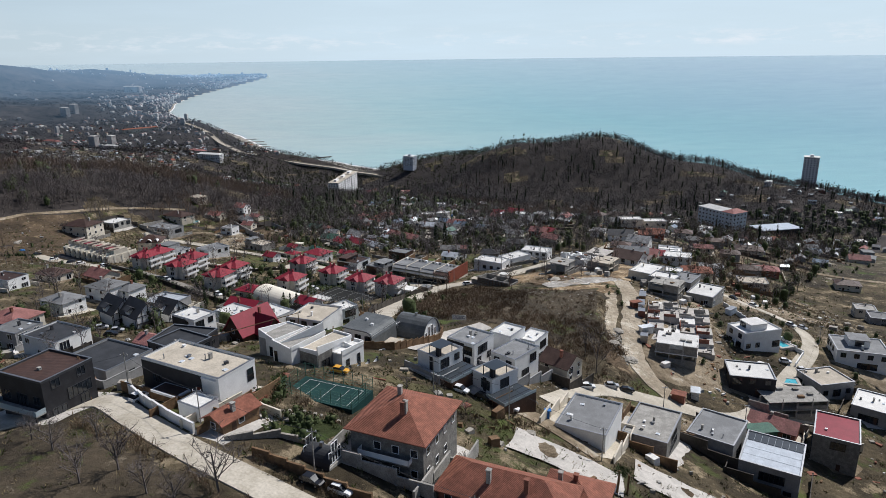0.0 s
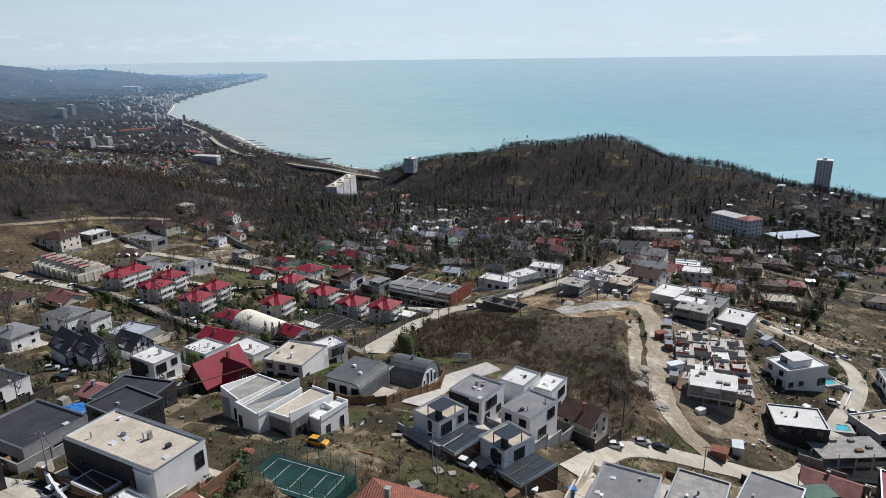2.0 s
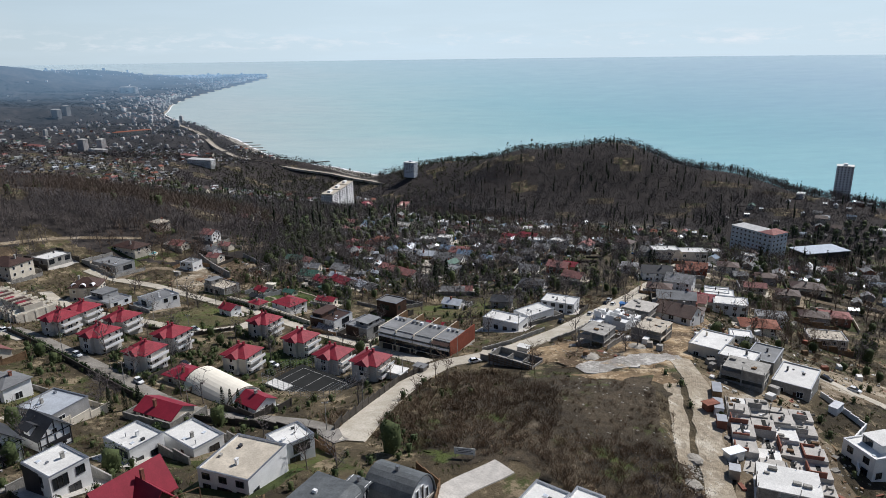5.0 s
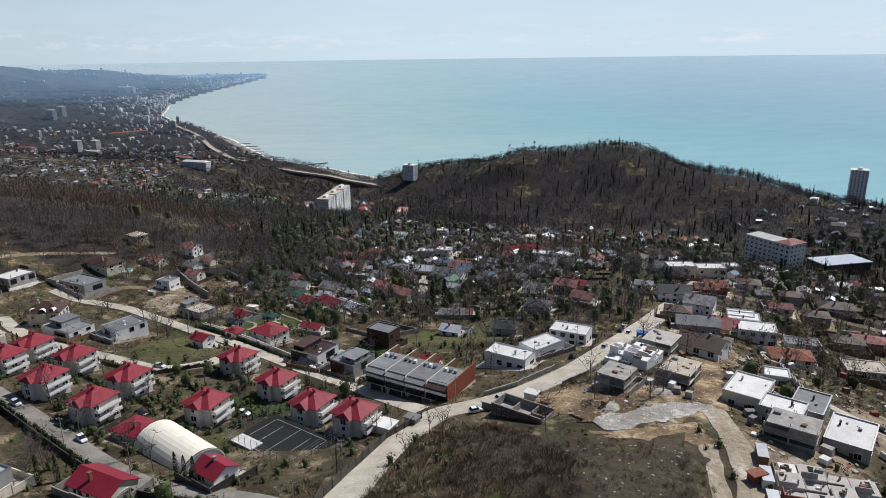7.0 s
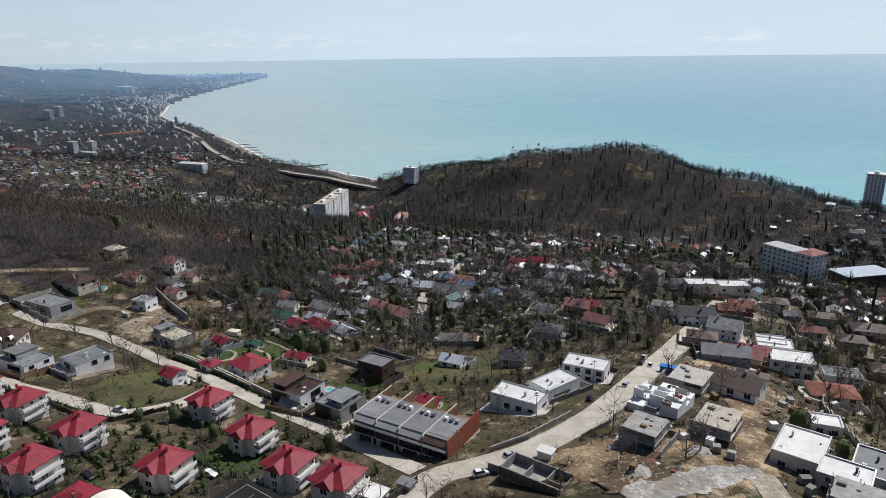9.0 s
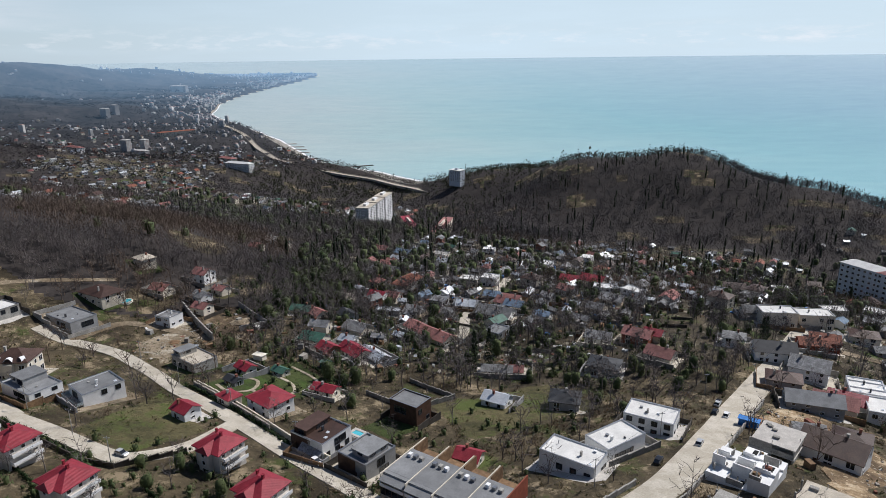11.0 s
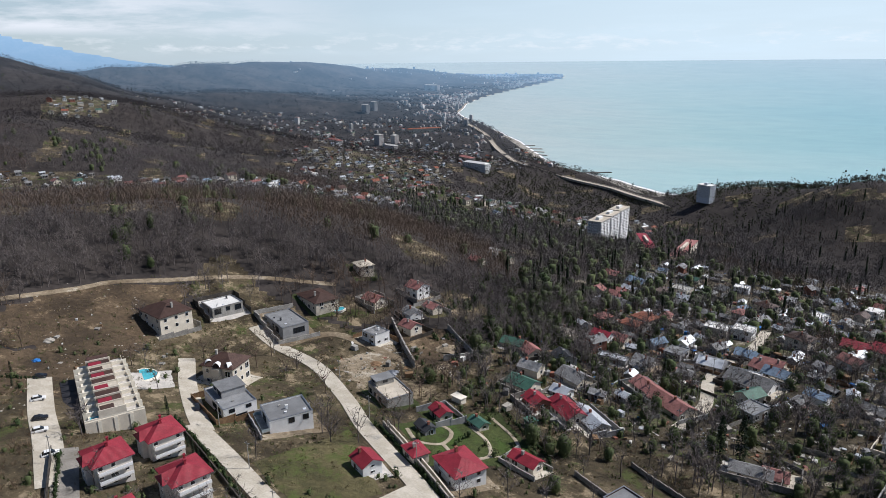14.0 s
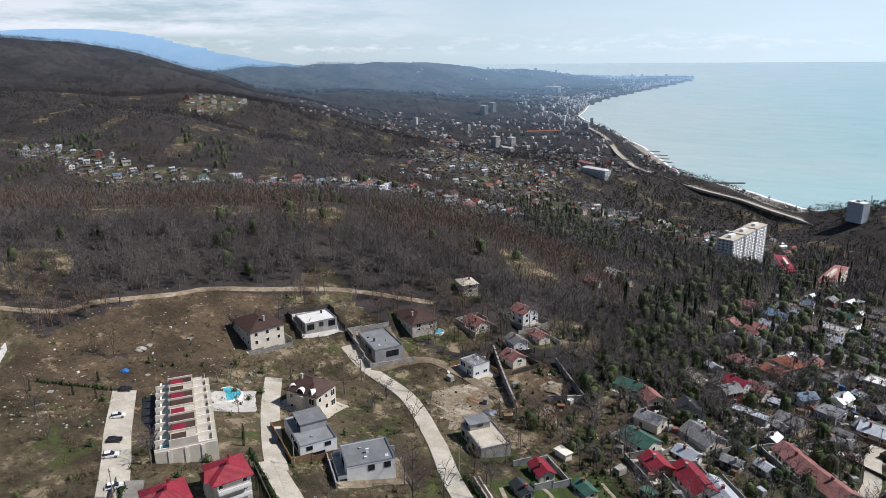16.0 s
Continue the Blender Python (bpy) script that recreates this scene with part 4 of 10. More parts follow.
def bare_tree(seed, height, limbs, subs, twigs, spread=0.35, blade_r=0.05, trunk_r=0.16):
    rng = random.Random(seed)
    v, f = [], []
    top = np.array((rng.uniform(-0.3, 0.3), rng.uniform(-0.3, 0.3), height * 0.5))
    limb_faces(v, f, np.array((0, 0, -0.6)), top, trunk_r, trunk_r * 0.6, 4)
    for i in range(limbs):
        a = 2 * math.pi * (i + rng.random()) / limbs
        s = rng.uniform(0.25, 1.0)
        st = top * s
        e = st + np.array((math.cos(a) * height * spread * rng.uniform(0.5, 1), math.sin(a) * height * spread * rng.uniform(0.5, 1), height * rng.uniform(0.25, 0.48)))
        limb_faces(v, f, st, e, trunk_r * 0.45, trunk_r * 0.16, 3)
        for j in range(subs):
            q = st + (e - st) * rng.uniform(0.3, 1.0)
            dr = np.array([rng.gauss(0, 1), rng.gauss(0, 1), rng.uniform(0.2, 1.6)])
            dr = dr / np.linalg.norm(dr) * height * rng.uniform(0.12, 0.24)
            blade(v, f, q, q + dr, blade_r * 1.6, rng)
            for k in range(twigs):
                q2 = q + dr * rng.uniform(0.2, 1.0)
                d2 = np.array([rng.gauss(0, 1), rng.gauss(0, 1), rng.uniform(-0.3, 1.3)])
                d2 = d2 / np.linalg.norm(d2) * height * rng.uniform(0.07, 0.16)
                blade(v, f, q2, q2 + d2, blade_r, rng)
    return np.array(v), np.array(f)


def crown_body(v, f, rng, height, width, shape, rings, sides, k):
    """The dense inside of a crown: uneven rings that follow the crown's outline, closed at the top."""
    n = len(v)
    for i in range(rings):
        h = 0.12 + 0.6 * i / (rings - 1)
        turn = rng.uniform(0, 1)
        for j in range(sides):
            a = 2 * math.pi * (j + turn) / sides
            r = width / 2 * shape(h) * k * rng.uniform(0.72, 1.12)
            v.append(np.array((math.cos(a) * r, math.sin(a) * r, (h + rng.uniform(-0.07, 0.07)) * height)))
    v.append(np.array((rng.uniform(-0.1, 0.1) * width, rng.uniform(-0.1, 0.1) * width, height * 0.84)))
    for i in range(rings - 1):
        for j in range(sides):
            a, b_ = n + i * sides + j, n + i * sides + (j + 1) % sides
            f.append((a, b_, b_ + sides))
            f.append((a, b_ + sides, a + sides))
    for j in range(sides):
        f.append((n + (rings - 1) * sides + j, n + (rings - 1) * sides + (j + 1) % sides, n + rings * sides))


def leaf_clump(seed, height, width, count, size, shape, trunk=0.0, body=None):
    """A crown of small leaf faces round a dense inside: shape gives the radius (0 to 1) at a relative height; body: rings, sides, size."""
    rng = random.Random(seed)
    v, f = [], []
    if trunk:
        limb_faces(v, f, np.array((0, 0, -0.5)), np.array((0, 0, height * 0.6)), trunk, trunk * 0.4, 4)
    if body:
        crown_body(v, f, rng, height, width, shape, *body)
    lobes = [(rng.uniform(0, 6.28), rng.uniform(0.1, 0.95), rng.uniform(0.7, 1.15)) for _ in range(7)]
    for i in range(count):
        h = rng.random()
        a = rng.uniform(0, 2 * math.pi)
        k = 1.0
        for la, lh, lk in lobes:
            if abs(((a - la + 3.14) % 6.28) - 3.14) < 0.7 and abs(h - lh) < 0.25:
                k = lk
        r = width / 2 * shape(h) * k * math.sqrt(rng.uniform(0.3, 1.15))
        p = np.array((math.cos(a) * r, math.sin(a) * r, h * height))
        n = np.array((math.cos(a), math.sin(a), rng.uniform(-0.2, 0.9)))
        s = np.cross(n, (rng.gauss(0, 1), rng.gauss(0, 1), rng.gauss(0, 1)))
        s = s / (np.linalg.norm(s) + 1e-9) * size * rng.uniform(0.6, 1.3)
        t = np.cross(n, s)
        b0 = len(v)
        v += [p - s, p + s * 0.8 + t * 0.3, p + t * 1.1 + n * size * 0.3]
        f.append((b0, b0 + 1, b0 + 2))
    return np.array(v), np.array(f)


def cypress_shape(h):
    return min(1.0, 0.55 + h * 1.6) * (1 - h ** 3) ** 0.7


def round_shape(h):
    return math.sqrt(max(0.0, 1 - (2 * h - 0.9) ** 2 / 1.25))


def merged(name, templates, spots, mat, label, category, seed):
    """Many plants of a kind as one mesh. spots: x, y, size, with the ground's height found here."""
    rng = np.random.RandomState(seed)
    spots = np.array(spots, float)
    if not len(spots):
        return None
    z = land(spots[:, 0], spots[:, 1])
    which = rng.randint(0, len(templates), len(spots))
    V, F, n = [], [], 0
    for k, (tv, tf) in enumerate(templates):
        s = spots[which == k]
        if not len(s):
            continue
        zz = z[which == k]
        a = rng.uniform(0, 6.283, len(s))
        c, si, sc = np.cos(a) * s[:, 2], np.sin(a) * s[:, 2], s[:, 2] * rng.uniform(0.85, 1.2, len(s))
        px = c[:, None] * tv[None, :, 0] - si[:, None] * tv[None, :, 1] + s[:, 0:1]
        py = si[:, None] * tv[None, :, 0] + c[:, None] * tv[None, :, 1] + s[:, 1:2]
        pz = sc[:, None] * tv[None, :, 2] + zz[:, None]
        V.append(np.stack([px, py, pz], -1).reshape(-1, 3))
        F.append((tf[None] + (np.arange(len(s)) * len(tv))[:, None, None] + n).reshape(-1, 3))
        n += len(s) * len(tv)
    V, F = np.concatenate(V), np.concatenate(F)
    me = bpy.data.meshes.new(name)
    me.vertices.add(len(V))
    me.vertices.foreach_set("co", V.astype(np.float32).ravel())
    me.loops.add(len(F) * 3)
    me.loops.foreach_set("vertex_index", F.astype(np.int32).ravel())
    me.polygons.add(len(F))
    me.polygons.foreach_set("loop_start", np.arange(0, len(F) * 3, 3, dtype=np.int32))
    me.update(calc_edges=True)
    me.materials.append(M[mat])
    return tagged(new(name, me), label, category, kind="stuff")


def free_spots(spots, road_margin=1.5, thing_margin=1.0, patches=True):
    """Drops the spots that lie on a road, in a house or on a laid patch."""
    s = np.array(spots, float)
    s = s[np.argsort(s[:, 0], kind="stable")]
    keep = np.ones(len(s), bool)
    rounds = [(x, y, r + thing_margin) for x, y, r in TAKEN] + [(q[0], q[1], w / 2 + road_margin) for c, w in ROAD_LINES for q in c[::2]]
    for x, y, r in rounds:
        i, j = np.searchsorted(s[:, 0], (x - r, x + r))
        if r > 0 and i < j:
            keep[i:j] &= (s[i:j, 0] - x) ** 2 + (s[i:j, 1] - y) ** 2 > r * r
    if patches:
        for c in PATCHES:
            inside = np.ones(len(s), bool)
            sign = np.sign((c[1, 0] - c[0, 0]) * (c[2, 1] - c[1, 1]) - (c[1, 1] - c[0, 1]) * (c[2, 0] - c[1, 0]))
            for a, b_ in zip(c, np.roll(c, -1, 0)):
                inside &= sign * ((b_[0] - a[0]) * (s[:, 1] - a[1]) - (b_[1] - a[1]) * (s[:, 0] - a[0])) > 0
            keep &= ~inside
    s = s[keep]
    return s[np.random.RandomState(len(s)).permutation(len(s))]


def sprinkle(rng, cx, cy, rx, ry, count, lo=0.8, hi=1.25, turn=0.0):
    """Spots in an ellipse with an uneven edge."""
    out = []
    ca, sa = math.cos(radians(turn)), math.sin(radians(turn))
    while len(out) < count:
        u, w = rng.uniform(-1, 1), rng.uniform(-1, 1)
        if u * u + w * w > 1 + 0.25 * noise.noise((u * 3 + cx, w * 3 + cy, 0.5)):
            continue
        x, y = cx + u * rx * ca - w * ry * sa, cy + u * rx * sa + w * ry * ca
        out.append((x, y, rng.uniform(lo, hi)))
    return out

# ---- roads and laid ground ----
ribbon("road", [(-118, 90), (-84, 107), (-75, 115), (-68, 117), (-57, 107.5), (-45, 98), (-32, 90), (-16, 82), (8, 74)], 6, "asphalt", "pale dusty lane past the garden walls")
ribbon("road", [(-2, 160), (1, 150), (12, 142), (22, 137), (34, 128)], 6, "dirt", "unpaved lane with parked cars")
ribbon("road", [(-24, 214), (-19, 240), (-12, 262), (-2, 279), (8, 283.5), (17.7, 287.5), (28, 294), (43, 308.5), (54, 323.5), (70, 349), (89, 380), (107, 407), (125, 432), (150, 470)], 9.5, "asphalt", "wide pale concrete road up the slope")
ribbon("road", [(-24, 214), (-34, 226), (-47, 232), (-68, 238), (-85, 249), (-104, 263), (-133, 283), (-165, 306)], 6, "lane", "grey asphalt lane below the villas, tree shade in its tone")
ribbon("road", [(-8, 166), (-5, 175), (2, 190), (13, 200)], 6, "paving", "paved lane between walls")
ribbon("road", [(70, 176), (64, 186), (62.5, 198.8), (63.9, 207.7), (66.3, 217.5), (70.4, 232), (72.6, 240), (75.7, 254), (76.5, 266), (77, 276)], 7, "sand", "graded sandy track beside the scrub mound", ragged=0.25)
ribbon("road", [(77, 275), (81, 287), (88, 305), (95, 325), (97, 342)], 9, "ochre", "rutted track of ochre earth past the house shells", ragged=0.6)
ribbon("road", [(78, 275), (70, 274), (62, 271), (54, 267.5), (47, 265), (42, 263)], 8, "gravel", "grey gravel spread above the mound", step=1.2, ragged=0.7)
ribbon("road", [(-152, 338), (-130, 328), (-106, 317), (-97, 316), (-85, 326), (-78, 345)], 6, "asphalt", "concrete lane round the meadow")
ribbon("road", [(-197, 378), (-180, 362), (-160, 346), (-146, 336)], 6, "asphalt", "concrete lane past the pool")
ribbon("road", [(-196, 416), (-180, 410), (-155, 404), (-130, 386), (-108, 366), (-80, 346), (-56, 328), (-32, 310), (-6, 284)], 6, "asphalt", "pale village street")
ribbon("road", [(-178, 410), (-166, 432), (-140, 430), (-120, 424)], 4.5, "dirt", "gravel lane behind the gardens", ragged=0.3)
ribbon("road", [(-216, 333), (-193, 318), (-174, 307), (-150, 292)], 7, "asphalt", "asphalt parking strip beside the terrace")
ribbon("road", [(-330, 290), (-280, 337), (-275, 356), (-265, 382), (-260, 397), (-246, 416), (-224, 444), (-190, 470)], 3, "dirt", "pale earth track under the wood", ragged=0.3)
ribbon("road", [(120, 300), (133, 279), (145, 266), (147, 250), (140, 232), (120, 208), (91, 178), (68, 174), (52, 172), (40, 167), (26, 150)], 6, "asphalt", "dusty road curving past the white villa")
ribbon("road", [(140, 450), (218, 431), (251, 419), (330, 395)], 5, "dirt", "light earth road across the slope")
ribbon("road", [(-20, 430), (-13, 455), (-13, 483), (-8, 508), (4, 540), (10, 580)], 5, "asphalt", "narrow village lane")


# ---- houses of the near slope ----
pitched_house(-7.6, 105.8, 14.1, 14.8, -23.3, 8.0, "large stone villa with a terracotta hipped roof", "stone", "roof_clay", 3.6, True, 2, 3, over=0.9, chimneys=3, balcony=True)
pitched_house(9.8, 92.5, 21, 8.8, -24, 6.0, "long rose-walled house under weathered terracotta tiles", "brick", "roof_clay", 3.2, True, 2, 4, over=0.9, chimneys=2)
pitched_house(21.5, 94.5, 10, 9.5, -24, 7.2, "terracotta-roofed corner wing with a solar panel", "stone", "roof_clay", 3.0, True, 2, 74, over=0.8, chimneys=2)
flat_house(-78.1, 116.5, 12, 11, -22.8, 9, "three-storey black house with a brown flat roof", "black", "roof_brown", 3, seed=4, clutter=1, terrace=2.0)
flat_house(-77.4, 137.2, 14.9, 12.3, -26, 5, "low grey house under dark roofing sheets", "grey", "roof_dark", 1, seed=5, clutter=1)
flat_house(-63.2, 144.1, 11, 9, -30, 6, "dark flat-roofed house beside blue tarpaulins", "black", "roof_dark", 2, seed=6, clutter=1)
flat_house(-67.8, 156.5, 13, 11, -14, 5, "low house with a dark bitumen roof", "black", "roof_dark", 1, seed=32, clutter=0)
flat_house(6.8, 168.1, 9.0, 9.5, -37, 7, "white box house with skylights on a grey flat roof", "white", "roof_grey", 2, seed=9, accent="black", clutter=5)
flat_house(18.1, 178.9, 7, 8.6, -36, 8, "white box house with a pale flat roof", "white", "roof_white", 2, seed=10)
flat_house(18.9, 165.3, 8, 11.2, -42, 7, "white box house with skylights on a grey flat roof", "white", "roof_grey", 2, seed=11, clutter=5)
flat_house(25.8, 180.5, 5.7, 9, -34, 7.5, "narrow white house with a pale roof terrace", "white", "roof_white", 2, seed=12)
pitched_house(33.0, 172.2, 9, 8, -43, 5, "cream house with a brown metal gable roof", "cream", "roof_brown", 2.6, False, 2, 5)
flat_house(34.3, 140.4, 11.9, 16, -28, 5, "white house with a wide grey roof deck", "white", "roof_grey", 1, seed=15)
flat_house(52.4, 148.3, 11, 16.4, -31, 5.5, "unfinished blockwork house with a concrete roof", "block", "concrete", 2, seed=16, clutter=5)
flat_house(73.7, 158.3, 12, 14.8, -37, 6, "grey rendered house with a flat roof", "grey", "roof_grey", 2, seed=17, clutter=4)
flat_house(112.6, 167.5, 11.4, 15, -31, 10, "tall grey stone house with a crimson flat roof", "stone", "roof_crimson", 3, seed=19, clutter=1)
flat_house(115.0, 227.2, 10.1, 15.6, -76, 7, "white villa with stepped flat roofs", "white", "roof_white", 2, seed=21, upper=(-3, 3, -4, 3, 2.2, "white", "roof_white"))
flat_house(100.4, 197.7, 13.9, 11.9, -14, 6, "black-clad house with a pale flat roof", "black", "roof_white", 2, seed=22)
flat_house(130.4, 204.8, 11.6, 13, -79, 5, "low grey house with a sandy flat roof", "grey", "roof_tan", 1, seed=23)
flat_house(157.5, 230.4, 17.8, 15, -18, 7, "wide white house with a grey flat roof", "white", "roof_grey", 2, seed=25, upper=(-4, 3, -2, 5, 2.6, "white", "roof_grey"))
flat_house(140.5, 193, 11.4, 13.6, -39, 5, "grey house with a pale flat roof", "grey", "roof_white", 1, seed=26)
flat_house(-77.9, 189.4, 10, 8, -31, 6.5, "black and white cube house with a pale roof", "white", "roof_white", 2, seed=27, accent="black")
flat_house(-71.5, 207.8, 10, 8.5, -32, 5, "white house with a pale flat roof", "white", "roof_white", 2, seed=28)
flat_house(-59.2, 211.2, 12.2, 8, -36, 4, "low white house with a pale flat roof", "white", "roof_white", 1, seed=29)
flat_house(-40.8, 191.2, 12, 13, -20, 5.5, "white house with a tan roof and dark stripes", "white", "roof_tan", 2, seed=30, clutter=2)
flat_house(-34.3, 203.6, 7, 8, -47, 6, "white house with a pale flat roof", "white", "roof_white", 2, seed=31)
flat_house(-130.5, 355, 11.5, 13.5, -36, 6, "white villa with a grey flat roof and terraces", "white", "roof_grey", 2, seed=41, terrace=2.5)
flat_house(-154, 355.5, 18, 11, -27, 5, "grey-white modern house with stepped roofs", "white", "roof_grey", 2, seed=42, upper=(-7, 1, -3, 5, 2.4, "grey", "roof_grey"))
flat_house(-115.2, 393.5, 16, 10, -34, 4.6, "bare concrete house with an open flat roof", "concrete", "roof_tan", 1, seed=43, upper=(-8, -3, -4, 3, 2.0, "concrete", "roof_grey"))
flat_house(-48.7, 335.1, 12.8, 12.1, -30, 6, "brown and white house with a split brown roof", "white", "roof_brown", 2, seed=44, accent="brown", upper=(-6, -1, -5, 5, 1.6, "brown", "roof_brown"))
flat_house(-32.9, 324.6, 11, 11.6, -34, 6, "grey modern house with a brown stone corner", "grey", "roof_grey", 2, seed=45, accent="brown", upper=(-1.5, 4.5, -4, 4, 1.8, "grey", "roof_grey"))
flat_house(-25.2, 359, 11, 8, -30, 8, "tall black timber house with a grey roof", "brown", "roof_grey", 2, seed=46, clutter=0)
flat_house(24.1, 324.7, 16, 9, -31, 5, "long white office with a pale flat roof", "white", "roof_white", 1, seed=47)
flat_house(37.1, 335.3, 9, 15, -52, 5, "white office with a tilted pale roof", "white", "roof_white", 1, seed=48)
flat_house(51, 351.7, 15, 10, -25, 6, "white showroom with a pale flat roof", "white", "roof_white", 2, seed=49)
flat_house(-186.2, 425.3, 20, 12, -28, 4, "long low grey house with a bitumen roof", "grey", "roof_grey", 1, seed=50)
flat_house(-215.2, 417.5, 12, 14, -23, 3.4, "unfinished house with a white slab roof", "concrete", "roof_white", 1, seed=51)


def shell(x, y, w, d, rot, levels, label, sh=3.0, seed=1, wallmat="block", roofmat="concrete", closed=0.5):
    """A building site: floor slabs on columns, with some walls up."""
    rng = random.Random(seed)
    ob = thing("construction_site", x, y, rot, label, "building site", "", math.hypot(w, d) / 2)
    HOMES.append((x, y, w, d, rot))
    lo = low_point(x, y, w, d, rot) - 0.8
    part("base_wall", boxes((-w / 2 + 0.3, w / 2 - 0.3, -d / 2 + 0.3, d / 2 - 0.3, lo, 0.2)), wallmat, ob)
    for i in range(1, levels + 1):
        k = 0 if i < levels else rng.uniform(0, 0.12)
        part("slab", boxes((-w / 2 + w * k, w / 2, -d / 2, d / 2, i * sh - 0.25, i * sh)), roofmat, ob)
        nx, ny = max(2, int(w / 4.5)), max(2, int(d / 4.5))
        for a in range(nx + 1):
            for b_ in range(ny + 1):
                if a in (0, nx) or b_ in (0, ny):
                    cx, cy = -w / 2 + 0.35 + (w - 0.7) * a / nx, -d / 2 + 0.35 + (d - 0.7) * b_ / ny
                    part("column", boxes((cx - 0.2, cx + 0.2, cy - 0.2, cy + 0.2, (i - 1) * sh, i * sh - 0.25)), "concrete", ob)
                    if i == levels and rng.random() < 0.6:
                        part("starter_bar", boxes((cx - 0.07, cx + 0.07, cy - 0.07, cy + 0.07, i * sh, i * sh + rng.uniform(0.6, 1.3))), "concrete", ob)
        for a in range(nx):
            if rng.random() < closed:
                x0 = -w / 2 + 0.6 + (w - 0.7) * a / nx
                part("infill_wall", boxes((x0, x0 + (w - 0.7) / nx - 0.45, -d / 2 + 0.25, -d / 2 + 0.5, (i - 1) * sh, (i - 1) * sh + sh * rng.choice((0.45, 0.9)))), wallmat, ob)
        for b_ in range(ny):
            if rng.random() < closed:
                y0 = -d / 2 + 0.6 + (d - 0.7) * b_ / ny
                part("infill_wall", boxes((w / 2 - 0.5, w / 2 - 0.25, y0, y0 + (d - 0.7) / ny - 0.45, (i - 1) * sh, (i - 1) * sh + sh * rng.choice((0.45, 0.9)))), wallmat, ob)
    for i in range(4):
        cx, cy, k = rng.uniform(-w / 3, w / 3), rng.uniform(-d / 3, d / 3), rng.uniform(0.4, 1.0)
        part("stacked_material", boxes((cx - k, cx + k, cy - k * 0.6, cy + k * 0.6, levels * sh, levels * sh + k * 0.7)), rng.choice(("concrete", "wood", "block")), ob)
    return ob


shell(109.7, 188.5, 19.8, 10, 1.8, 2, "unfinished concrete building with open floors", 2.8, 2)
shell(53.5, 291, 10, 10, -37, 2, "pale concrete house shell with open floors", 2.8, 6, "concrete", "concrete", 0.7)
shell(82, 336, 12, 12, -37, 2, "pale concrete house shell on the slope", 2.8, 8, "concrete", "paving", 0.8)
shell(74.5, 296, 11, 12, -37, 2, "dark blockwork house shell with a flat roof", 2.8, 9, "block", "roof_tan", 0.8)


shell(78.5, 205.5, 13.5, 10.5, -22, 2, "raw blockwork house shell with a bright white roof slab", 3.4, 20, "block", "roof_white", 1.0)
shell(93, 261.5, 13, 9, -36, 2, "dark blockwork house shell with open floors", 2.9, 31, "block", "concrete", 0.9)
flat_house(91.5, 284, 11, 15, -38, 5.2, "low pale building with a white flat roof", "cream", "roof_white", 1, seed=91, clutter=2, frame_mat="trim")
flat_house(95.5, 271.5, 11, 9, -38, 5.6, "concrete building with a white roof screed", "concrete", "roof_white", 2, seed=92, clutter=2, frame_mat="trim")
flat_house(108, 280, 9, 14, -38, 5.0, "grey concrete building with a dark flat roof", "concrete", "roof_grey", 1, seed=93, clutter=3, frame_mat="trim")
flat_house(111, 264.5, 11, 16, -38, 4.6, "long pale concrete building with a white roof", "concrete", "roof_white", 1, seed=94, clutter=3, frame_mat="trim")


